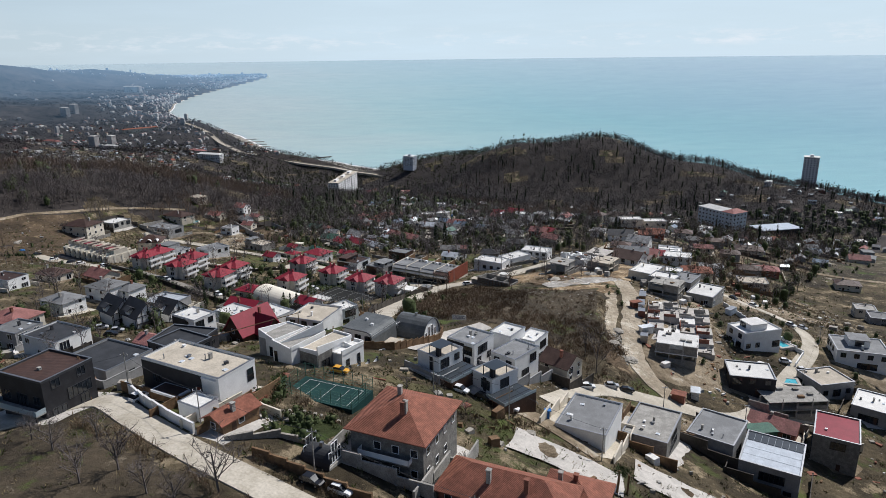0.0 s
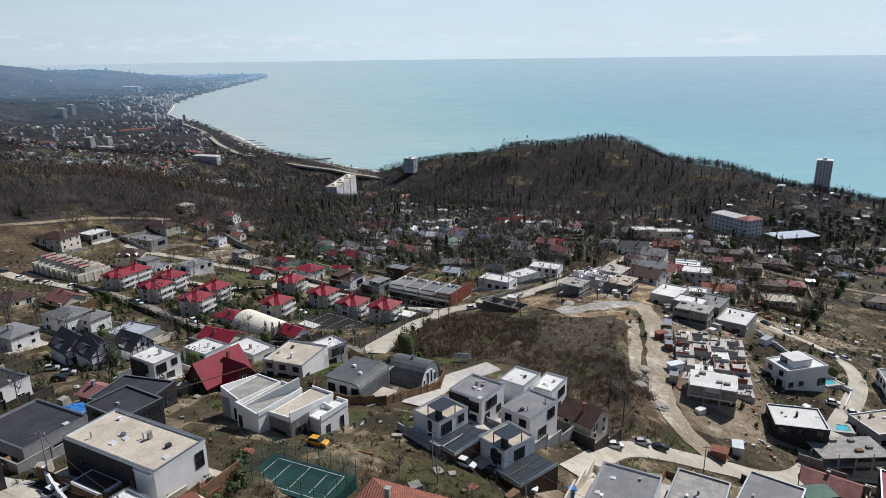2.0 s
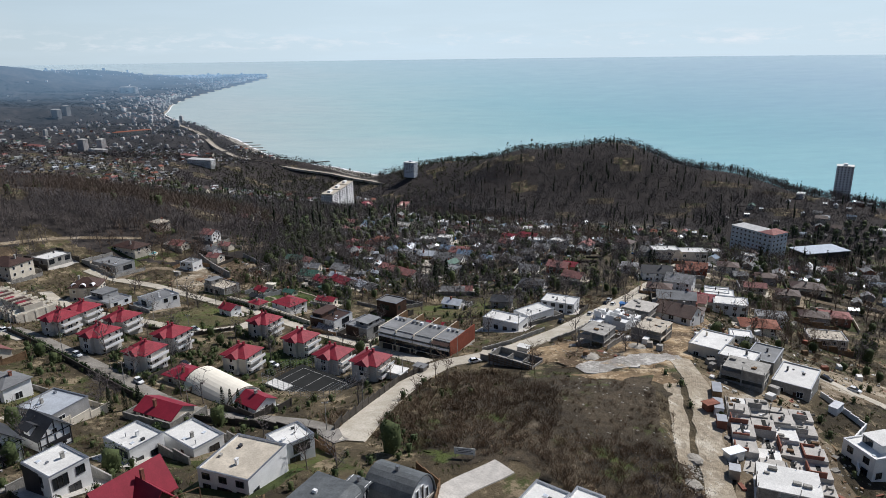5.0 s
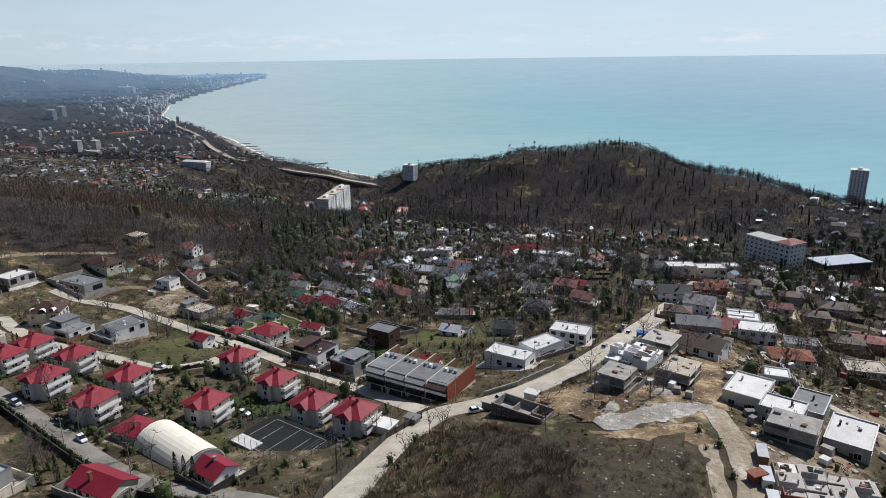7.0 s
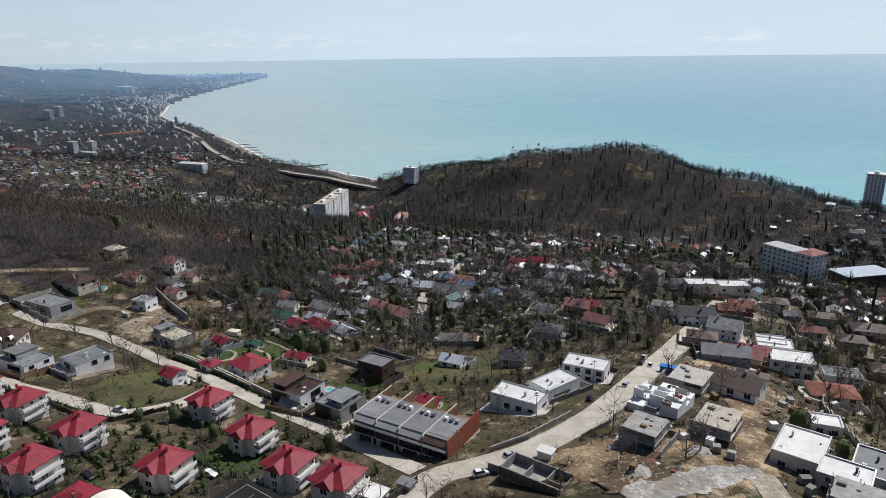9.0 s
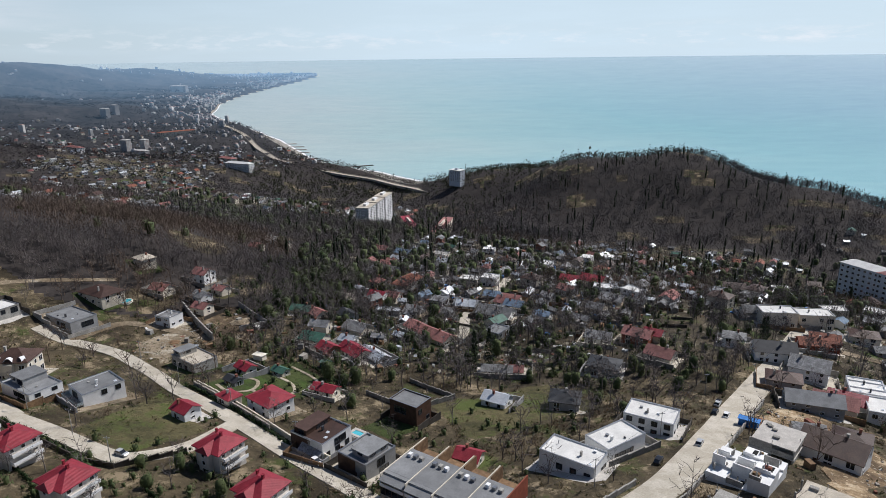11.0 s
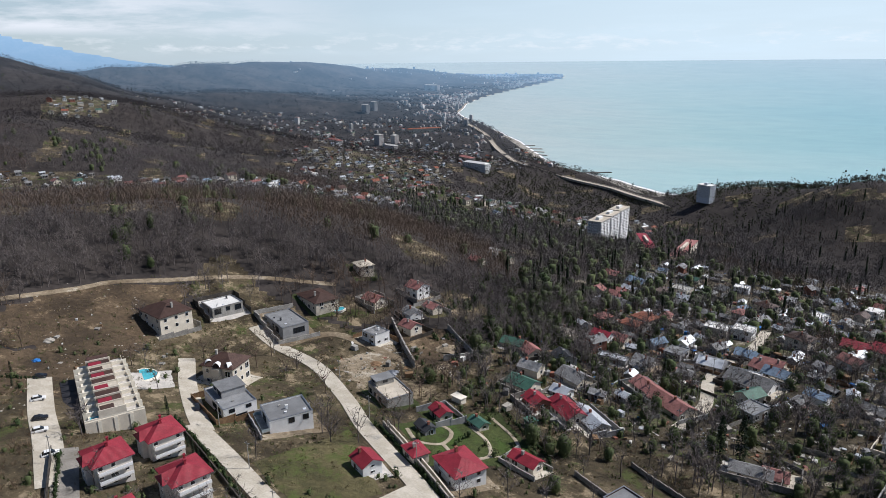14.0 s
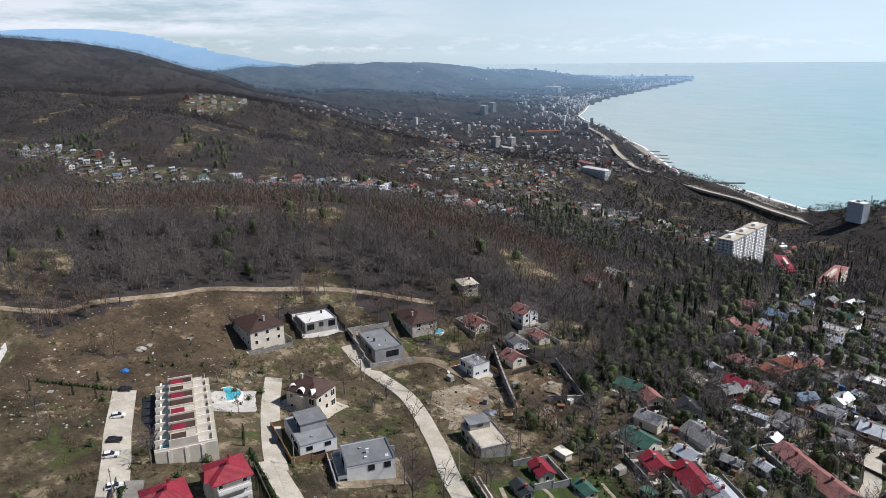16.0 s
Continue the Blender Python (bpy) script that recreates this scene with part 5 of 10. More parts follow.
def foundations(x, y, rot, w, d, nx, ny, label, seed=57, rise=1.1, slab="paving", walls=("brick", "concrete", "block")):
    """Ground-floor slabs cast at several levels, with upstand walls, black strips for openings, columns and stacks on
    them.
    """
    rng = random.Random(seed)
    ob = thing("construction_site", x, y, rot, label, "building site", "", 0)
    a = radians(rot)
    for k in (-1, 0, 1):
        TAKEN.append((x - math.sin(a) * d * 0.3 * k, y + math.cos(a) * d * 0.3 * k, w * 0.55))
    z0 = gz(x, y)
    cw, cd = w / nx, d / ny
    for i in range(nx):
        for j in range(ny):
            u, v = -w / 2 + cw * i, -d / 2 + cd * j
            px, py = x + (u + cw / 2) * math.cos(a) - (v + cd / 2) * math.sin(a), y + (u + cw / 2) * math.sin(a) + (v + cd / 2) * math.cos(a)
            g = gz(px, py) - z0
            top = g + rise + (0.7 if rise < 2 else 1.3) * ((i * 2 + j) % 3)
            if rng.random() < 0.14:
                top = g + 0.3 * rise
            part("floor_slab", boxes((u + 0.05, u + cw - 0.05, v + 0.05, v + cd - 0.05, g - 2.5, top)), slab if rng.random() < 0.75 else "roof_white", ob)
            wall = walls[0] if 1 <= j <= 3 and rng.random() < 0.6 else walls[1 if rng.random() < 0.6 else 2]
            h = rng.choice((0.5, 1.0, 1.6, 2.4))
            if rng.random() < 0.7:
                part("wall", boxes((u + 0.1, u + cw * rng.uniform(0.5, 0.97), v + 0.1, v + 0.4, top, top + h)), wall, ob)
            if rng.random() < 0.6:
                part("wall", boxes((u + 0.1, u + 0.4, v + 0.42, v + cd * rng.uniform(0.5, 0.97), top, top + h)), wall, ob)
            if rng.random() < 0.4:
                q = rng.uniform(0.3, 0.6)
                # the slab is uncut: a black strip on top paints the shade of an opening
                part("trench", boxes((u + cw * q, u + cw * q + 1.1, v + 0.9, v + cd - 0.6, top, top + 0.04)), "court", ob, "thin black strip for the shade of a cut")
            for k in range(rng.randrange(1, 4)):
                cx, cy = u + rng.uniform(0.8, cw - 0.8), v + rng.uniform(0.8, cd - 0.8)
                part("column", boxes((cx - 0.17, cx + 0.17, cy - 0.17, cy + 0.17, top, top + rng.uniform(0.6, 1.7))), "concrete", ob)
            if rng.random() < 0.6:
                cx, cy, k = u + rng.uniform(1, cw - 1), v + rng.uniform(1, cd - 1), rng.uniform(0.4, 0.9)
                part("stacked_material", boxes((cx - k, cx + k, cy - k * 0.6, cy + k * 0.6, top, top + k * 0.8)), rng.choice(("wood", "block", "brick", "trim")), ob)
    return ob


foundations(87.5, 229, -17, 23, 36, 4, 6, "building site of pale slabs at several levels with red block walls")
foundations(66.5, 316.5, -37, 15, 16, 3, 4, "white unfinished house of stepped slabs and open rooms", 21, 2.6, "white", ("white", "white", "concrete"))


def open_cellar(x, y, rot, w, d, label):
    """Retaining walls of a cellar without a roof, with formwork posts against them and rooms inside."""
    ob = thing("construction_site", x, y, rot, label, "building site", "", 0)
    for k in (-1, 0, 1):
        a = radians(rot)
        TAKEN.append((x + math.cos(a) * w * 0.33 * k, y + math.sin(a) * w * 0.33 * k, d * 0.55))
    lo = low_point(x, y, w, d, rot) - 0.5
    part("floor_slab", boxes((-w / 2, w / 2, -d / 2, d / 2, lo, 0.25)), "concrete", ob)
    for q in ((-w / 2, w / 2, -d / 2, -d / 2 + 0.35, 2.7), (-w / 2, w / 2, d / 2 - 0.35, d / 2, 2.2), (-w / 2, -w / 2 + 0.35, -d / 2 + 0.36, d / 2 - 0.36, 2.5), (w / 2 - 0.35, w / 2, -d / 2 + 0.36, d / 2 - 0.36, 1.6),
              (-w * 0.12, -w * 0.12 + 0.3, -d / 2 + 0.36, d * 0.2, 2.3), (w * 0.2, w * 0.2 + 0.3, -d * 0.1, d / 2 - 0.36, 1.9), (w * 0.21 + 0.31, w / 2 - 0.36, -d * 0.1, -d * 0.1 + 0.3, 1.7)):
        part("wall", boxes((*q[:4], 0.25, 0.25 + q[4])), "block", ob)
    for i in range(11):
        u = -w / 2 + 0.3 + (w - 0.8) * i / 10
        part("formwork_post", boxes((u, u + 0.2, -d / 2 - 0.22, -d / 2 - 0.004, lo, 2.8)), "wood", ob)
    for zz in (0.7, 1.5, 2.3):
        part("formwork_rail", boxes((-w / 2, w / 2, -d / 2 - 0.38, -d / 2 - 0.224, zz, zz + 0.18)), "wood", ob)


open_cellar(23, 274, -36, 16, 8, "open cellar of dark block walls with timber formwork")


def site_cabin(x, y, rot, mat, label, l=5.0):
    """A corrugated site container on sleepers."""
    ob = thing("site_cabin", x, y, rot, label, "cabin", "", 2)
    part("sleeper", boxes((-l / 2 + 0.3, -l / 2 + 0.6, -1.2, 1.2, -0.6, 0.15)), "wood", ob)
    part("sleeper", boxes((l / 2 - 0.6, l / 2 - 0.3, -1.2, 1.2, -0.6, 0.15)), "wood", ob)
    part("body", boxes((-l / 2, l / 2, -1.2, 1.2, 0.15, 2.6)), mat, ob)
    part("roof", boxes((-l / 2 - 0.1, l / 2 + 0.1, -1.3, 1.3, 2.6, 2.72)), "metal", ob)
    for i in range(int(l / 0.5)):
        part("rib", boxes((-l / 2 + 0.25 + i * 0.5, -l / 2 + 0.37 + i * 0.5, -1.25, -1.204, 0.2, 2.55)), mat, ob)
    part("door", boxes((l / 2 + 0.004, l / 2 + 0.05, -0.5, 0.5, 0.2, 2.2)), "metal", ob)


site_cabin(79.5, 249.5, 72, "wood", "rust-orange site container beside the track", 6)
site_cabin(76.2, 240, 74, "trim", "white site cabin beside the track", 6)
site_cabin(74.2, 232.5, 74, "brick", "red site container beside the slabs", 3.5)
site_cabin(69.2, 212, 70, "metal", "grey tall site cabin by the house shell", 3.0)
site_cabin(117, 252, 40, "trim", "white site cabin below the long building", 5)


def glass_roof_house():
    ob = flat_house(84.2, 148.3, 14, 16, -32, 8, "grey house under a roof of glazed panels", "grey", "palepanel", 2, seed=18, clutter=0)
    for i in range(8):
        x0 = -6.6 + i * 1.66
        part("glazed_panel", boxes((x0, x0 + 1.55, 3.4, 7.5, 7.72, 7.84)), "solar", ob, "dark glazed roof panel")
        for j in range(3):
            part("glazed_panel", boxes((x0, x0 + 1.55, -7.4 + j * 3.55, -7.4 + j * 3.55 + 3.4, 7.70, 7.78)), "palepanel", ob)


glass_roof_house()


def pergola_house(x, y, rot, seed):
    """A white cube with a rooftop pergola and chimney, and beside it a lower dark block under a glazed deck."""
    a = radians(rot)
    ob = flat_house(x - 3.1 * math.cos(a), y - 3.1 * math.sin(a), 7.4, 8.6, rot, 6.6, "white and black house with a rooftop pergola", "white", "roof_tan", 2, seed=seed, clutter=1, pergola=True)
    part("side_block", boxes((3.705, 9.9, -6.4, 4.3, -4.5, 2.7)), "brown", ob, "dark brown lower block")
    part("deck_glazing", boxes((3.9, 9.7, -6.2, 4.1, 2.7, 2.82)), "solar", ob, "dark glazed terrace deck")
    for q in range(4):
        part("deck_frame", boxes((3.8 + q * 1.98, 3.92 + q * 1.98, -6.4, 4.3, 2.7, 2.9)), "darktrim", ob)
    part("deck_rail", boxes((9.84, 9.9, -6.4, 4.3, 2.9, 3.7), (3.71, 9.84, -6.4, -6.34, 2.9, 3.7)), "rail", ob, "glass balustrade")
    part("garage_block", boxes((-3.7, 3.7, -7.2, -4.31, -4.5, 2.4)), "white", ob)
    part("garage_roof", boxes((-3.9, 3.7, -7.5, -4.31, 2.4, 2.6)), "paving", ob)
    for i in range(2):
        part("garage_door", boxes((-3.3 + i * 3.4, -0.5 + i * 3.4, -7.32, -7.205, -0.8, 1.7)), "brown", ob)
    part("street_wall", boxes((-3.7, 9.9, -9.4, -9.1, -4.5, 0.8)), "brown", ob, "dark brown street wall")
    part("chimney", boxes((1.8, 2.8, -3.4, -2.4, 6.2, 8.6)), "black", ob)
    part("black_panel", boxes((0.6, 1.7, -4.42, -4.305, 2.6, 6.1)), "black", ob)
    part("pergola_glass", boxes((-0.3, 3.6, -3.7, 1.0, 8.76, 8.82)), "solar", ob, "dark glazed pergola roof")
    return ob


pergola_house(0.7, 149.1, -44, 13)
pergola_house(13.7, 143.2, -50, 14)


def tan_roof_house():
    """A long white box, black along its street side, with a porch and a low annex in front."""
    w, d, h = 21.4, 9.8, 7.2
    ob = flat_house(-50.8, 122.6, w, d, -27.5, h, "white box house with black cladding and a sandy flat roof", "white", "roof_tan", clutter=9, seed=3, glazed=False)
    part("cladding", boxes((-w / 2 - 0.08, w / 2 - 4.6, -d / 2 - 0.09, -d / 2 - 0.004, -5, h - 0.5)), "black", ob, "black street-side cladding")
    part("cladding", boxes((-w / 2 - 0.09, -w / 2 - 0.004, -d / 2, d / 2, -5, h - 0.5)), "black", ob, "black end cladding")
    part("rust_panel", boxes((w / 2 - 5.9, w / 2 - 4.7, -d / 2 - 0.14, -d / 2 - 0.095, 1.4, 4.2)), "rustwall", ob, "rust-red wall panel")
    part("rooflight", boxes((w / 2 - 4.4, w / 2 - 0.6, -d / 2 - 0.3, -d / 2 - 0.01, h - 0.9, h - 0.6)), "trim", ob)
    for m, ww, wh in ((pose(5.0, -d / 2 - 0.09, 2.0), 1.9, 2.2), (pose(-6.5, -d / 2 - 0.09, 2.6), 2.2, 1.6), (pose(w / 2, 3.4, 3.0, 0, 0, 90), 1.6, 2.6), (pose(-3, d / 2, 2.4, 0, 0, 180), 4.0, 2.2), (pose(5, d / 2, 2.4, 0, 0, 180), 3.0, 2.2)):
        piece("window", window_mesh(ww, wh, "darktrim"), ob, m)
    part("porch_wall", boxes((-2.0, 2.5, -8.1, -d / 2 - 0.1, -4, 2.6), (-3.9, -3.5, -8.1, -7.7, -4, 2.6), (-2.9, -2.5, -8.1, -7.7, -4, 2.6)), "white", ob)
    part("porch_roof", boxes((-4.3, 2.8, -8.6, -d / 2 - 0.1, 2.6, 3.1)), "trim", ob)
    part("porch_deck", boxes((-3.9, 2.4, -8.2, -d / 2 - 0.3, 3.1, 3.14)), "roof_brown", ob, "brown porch roof")
    part("terrace", boxes((w / 2 + 0.01, w / 2 + 3.5, -1.0, 4.0, -4, 0.2)), "roof_clay", ob, "terracotta paved side terrace")


tan_roof_house()
flat_house(-46.6, 110.2, 5.6, 4.6, -30, 3.2, "low white garden annex with a pale roof", "white", "roof_white", 1, seed=72, clutter=0, glazed=False)
pitched_house(-39.6, 107.6, 8.5, 5.0, 58, 2.5, "open terracotta-roofed garden pavilion", "wood", "roof_clay", 1.3, False, 1, 73, over=0.5, gap=9)


def angular_house():
    """Low white and grey blocks round a corner, with sloped concrete fins above the roofs and walls stepping down the garden side."""
    ob = thing("house", -46.3, 150.3, -33, "angular white concrete house with raised roof fins", "house", "", 4)
    TAKEN.extend([(-37, 150, 9), (-29, 149, 9), (-24, 150, 9)])
    lo = -6.5
    part("wall", boxes((0, 7, 0, 9.5, lo, 5.2)), "white", ob)
    part("wall", boxes((7.005, 13.2, -2.2, 9.5, lo, 5.4)), "white", ob)
    part("wall", boxes((13.21, 19, 0.5, 12.5, lo, 4.6)), "white", ob)
    part("wall", boxes((19.01, 22, 5.5, 13.5, lo, 3.2)), "white", ob)
    part("dark_wall", boxes((-0.12, -0.004, -0.1, 9.5, lo, 5.6)), "grey", ob, "dark grey end wall")
    part("dark_wall", boxes((0, 2.2, -0.1, -0.004, lo, 5.6)), "grey", ob, "dark grey front panel")
    part("stone_front", boxes((13.3, 18.9, 0.38, 0.496, lo, 4.2)), "stone", ob, "dark stone front")
    part("stone_front", boxes((19.004, 19.12, 0.6, 5.4, lo, 4.2)), "stone", ob, "dark stone side")
    for x0, x1, y0, y1, z, mat in ((0.4, 6.6, 0.4, 9.1, 5.2, "concrete"), (7.4, 12.8, -1.8, 9.1, 5.4, "concrete"), (13.6, 18.6, 0.9, 12.1, 4.6, "roof_tan"), (19.2, 21.8, 5.7, 13.3, 3.2, "roof_white")):
        part("roof", boxes((x0, x1, y0, y1, z, z + 0.08)), mat, ob)
    fins = ((0, -0.02, 0, 9.5, 7.0, 5.5, 5.2), (0, -0.02, 5.0, -0.02, 7.0, 5.5, 5.2), (0, 9.5, 7, 9.5, 5.6, 5.6, 5.2), (7, -2.2, 13.2, -2.2, 6.6, 5.7, 5.4), (7, -2.2, 7, 9.5, 6.4, 5.7, 5.4), (7.4, 9.4, 13.1, 9.4, 6.0, 6.0, 5.4), (8.2, -1.6, 12.9, 9.3, 5.6, 8.3, 5.4),
            (13.2, -2.2, 13.2, 9.5, 6.0, 6.0, 5.4), (13.3, 12.4, 19, 12.4, 5.2, 5.2, 4.6), (19, 0.5, 19, 12.5, 6.4, 5.0, 4.6), (13.3, 0.6, 18.9, 0.6, 5.0, 5.4, 4.6), (22, 5.5, 22, 13.5, 4.2, 3.8, 3.2), (19.2, 13.4, 22, 13.4, 3.9, 3.9, 3.2), (19.2, 9.5, 22, 9.5, 4.4, 4.0, 3.2))
    for x0, y0, x1, y1, z0, z1, zb in fins:
        bm = bmesh.new()
        u = Vector((y1 - y0, x0 - x1, 0)).normalized() * 0.14
        solid(bm, [(x0 - u.x, y0 - u.y, zb - 0.3), (x1 - u.x, y1 - u.y, zb - 0.3), (x1 - u.x, y1 - u.y, z1), (x0 - u.x, y0 - u.y, z0), (x0 + u.x, y0 + u.y, zb - 0.3), (x1 + u.x, y1 + u.y, zb - 0.3), (x1 + u.x, y1 + u.y, z1), (x0 + u.x, y0 + u.y, z0)],
              [(0, 1, 2, 3), (7, 6, 5, 4), (3, 2, 6, 7), (0, 3, 7, 4), (1, 5, 6, 2), (0, 4, 5, 1)])
        part("roof_fin", bm, "white", ob, "white raised roof fin")
    for m, ww, wh in ((pose(4.6, 0, 0.6), 2.2, 2.4), (pose(8.0, -2.2, 0.2), 0.9, 3.6), (pose(16.0, 0.38, -0.6), 3.4, 2.4), (pose(19.1, 3.0, 0.0, 0, 0, 90), 2.6, 2.4), (pose(22, 7.5, -1.4, 0, 0, 90), 1.0, 2.6), (pose(22, 11.5, -1.4, 0, 0, 90), 1.0, 2.6)):
        piece("window", window_mesh(ww, wh, "darktrim"), ob, m)
    for i in range(6):
        y0, z = -3.5 + i * 3.4, 0.4 - i * 0.62
        bm = bmesh.new()
        solid(bm, [(23.4, y0, lo - 2), (23.4, y0 + 3.0, lo - 2), (23.4, y0 + 3.0, z + 0.9), (23.4, y0, z - 0.4), (23.7, y0, lo - 2), (23.7, y0 + 3.0, lo - 2), (23.7, y0 + 3.0, z + 0.9), (23.7, y0, z - 0.4)],
              [(3, 2, 1, 0), (4, 5, 6, 7), (7, 6, 2, 3), (4, 7, 3, 0), (2, 6, 5, 1)])
        part("stepped_wall", bm, "white", ob, "white garden wall with a sloping top")
        part("dark_pier", boxes((23.3, 23.8, y0 + 3.0, y0 + 3.4, lo - 2, z + 1.3)), "darktrim", ob)
    part("terrace", boxes((13.3, 23.38, -4, 0.36, lo - 2, -1.6)), "paving", ob)
    part("terrace", boxes((19.13, 23.38, 0.37, 5.4, lo - 2, -1.4)), "paving", ob)


angular_house()


def gable_wing(ob, m, w, d, h, rise, wall, roof, low=-4.0):
    """A steep gabled wing, ridge along x, gable at both ends, with white windows in the +x gable."""
    bm = bmesh.new()
    a, c = w / 2, d / 2
    solid(bm, [(-a, -c, low), (a, -c, low), (a, c, low), (-a, c, low), (-a, -c, h), (a, -c, h), (a, c, h), (-a, c, h), (-a, 0, h + rise), (a, 0, h + rise)],
          [(0, 1, 5, 4), (1, 2, 6, 9, 5), (2, 3, 7, 6), (3, 0, 4, 8, 7), (4, 5, 9, 8), (6, 7, 8, 9), (3, 2, 1, 0)])
    part("wall", bm, wall, ob).matrix_basis = m
    part("roof", gable_roof(w, d, h + 0.12, rise, 0.6), roof, ob).matrix_basis = m
    for u, z, ww, wh in ((-d * 0.24, 0.6, 1.0, 1.4), (d * 0.24, 0.6, 1.0, 1.4), (0, h - 0.2, 1.1, 1.3)):
        piece("window", window_mesh(ww, wh, "trim"), ob, m @ pose(a, u, z, 0, 0, 90))


def crimson_house():
    ob = thing("house", -55.2, 174.6, -33, "brown brick house with steep crimson gables", "house", "", 8)
    gable_wing(ob, pose(-1.0, 0, 0, 0, 0, -90), 12.5, 7.6, 3.6, 4.8, "brown", "roof_crimson")
    gable_wing(ob, pose(2.6, 1.2, 0), 9.0, 6.6, 3.4, 3.9, "brown", "roof_crimson")
    part("porch_roof", boxes((-5.6, -4.7, -4.0, 2.5, 2.3, 2.5)), "roof_crimson", ob)
    part("lean_to", boxes((7.0, 9.5, -2, 4, -4, 1.9), (6.9, 9.8, -2.3, 4.3, 1.9, 2.1)), "roof_crimson", ob)
    part("chimney", boxes((0.6, 1.2, 1.6, 2.2, 5, 9.0)), "brick", ob)


crimson_house()


def timbered_house(x, y, w, d, rot, h, rise):
    """White walls with black timbers under a steep black roof, a gable at the end."""
    ob = thing("house", x, y, rot, "white house with black timbers and a steep black roof", "house", "half-timbered houses", max(w, d) / 2)
    gable_wing(ob, pose(0, 0, 0), w, d, h, rise, "white", "roof_dark")
    a, c = w / 2 + 0.04, d / 2
    for u in (-0.96, -0.5, 0.0, 0.5, 0.96):
        part("timber", boxes((a - 0.03, a + 0.05, c * u - 0.12, c * u + 0.12, -0.5, h + rise * (1 - abs(u)) * 0.9)), "black", ob)
    for z in (0.1, h * 0.55, h):
        part("timber", boxes((a - 0.03, a + 0.06, -c, c, z - 0.12, z + 0.12)), "black", ob)
    for u in (-0.45, 0.45):
        part("timber", boxes((w * u - 0.12, w * u + 0.12, -c - 0.07, -c - 0.004, -1, h)), "black", ob)
    part("balcony", boxes((a + 0.07, a + 1.4, -c * 0.7, c * 0.7, h * 0.5 - 0.15, h * 0.5), (a + 1.3, a + 1.4, -c * 0.7, c * 0.7, h * 0.5, h * 0.5 + 0.9)), "black", ob)
    part("dormer", boxes((-1.2, 1.2, -c - 0.2, -c + 2.2, h, h + 1.7)), "white", ob)
    part("dormer_roof", gable_roof(3.2, 3.0, h + 1.7, 0.9, 0.2), "roof_dark", ob).matrix_basis = pose(0, -c + 0.8, 0)


timbered_house(-111.5, 209, 10, 8.5, -38, 5.2, 4.0)
timbered_house(-101.5, 204, 10, 8.5, -38, 5.2, 4.0)
timbered_house(-96, 214, 9, 7.5, -30, 4.4, 3.4)


def vault(length, radius, height, n=14, over=0.0):
    """A barrel shell along x, closed with end walls of the second material."""
    bm = bmesh.new()
    arc = [(-math.cos(math.pi * i / n) * radius, math.sin(math.pi * i / n) * height) for i in range(n + 1)]
    rows = [[bm.verts.new((x, a, z)) for a, z in arc] for x in (-length / 2, length / 2)]
    for i in range(n):
        bm.faces.new((rows[0][i], rows[0][i + 1], rows[1][i + 1], rows[1][i]))
    inner = [[bm.verts.new((x, a * 0.96, z * 0.96)) for a, z in arc] for x in (-length / 2, length / 2)]
    for i in range(n):
        bm.faces.new((inner[1][i], inner[1][i + 1], inner[0][i + 1], inner[0][i]))
    for k in (0, 1):
        for i in range(n):
            q = (rows[k][i], inner[k][i], inner[k][i + 1], rows[k][i + 1])
            bm.faces.new(q if k else tuple(reversed(q)))
    return bm


def barrel_house(x, y, rot, length, radius, height, label, roof="roof_grey"):
    ob = thing("house", x, y, rot, label, "house", "", radius + 2)
    part("plinth", boxes((-length / 2 + 0.1, length / 2 - 0.1, -radius + 0.1, radius - 0.1, -3, 0.2)), "concrete", ob)
    part("roof", vault(length, radius, height), roof, ob, "curved grey metal roof")
    for s in (-1, 1):
        bm = bmesh.new()
        n = 14
        v = [bm.verts.new((s * (length / 2 - 0.5), -math.cos(math.pi * i / n) * radius * 0.955, math.sin(math.pi * i / n) * height * 0.955)) for i in range(n + 1)]
        bm.faces.new(v if s < 0 else list(reversed(v)))
        part("end_wall", bm, "white", ob)
        for u, h in ((-0.5, 2.2), (-0.17, 3.6), (0.17, 3.6), (0.5, 2.2)):
            piece("window", window_mesh(0.9, h, "trim"), ob, pose(s * (length / 2 - 0.46), u * radius, 0.5, 0, 0, 90 * s))
    part("chimney", boxes((-0.3, 0.3, -0.3, 0.3, height - 0.1, height + 0.9)), "metal", ob)
    return ob


barrel_house(-8.9, 184.2, -28, 10.5, 5.5, 6.6, "barrel-vaulted grey house with arched white ends", "roof_steel")
barrel_house(-16.2, 183.0, -28, 5, 3.6, 4.2, "small barrel-vaulted link house in grey metal", "roof_steel")
barrel_house(-21.5, 98.5, -25, 6, 2.4, 2.6, "curved smoky canopy over a driveway", "roof_dark")


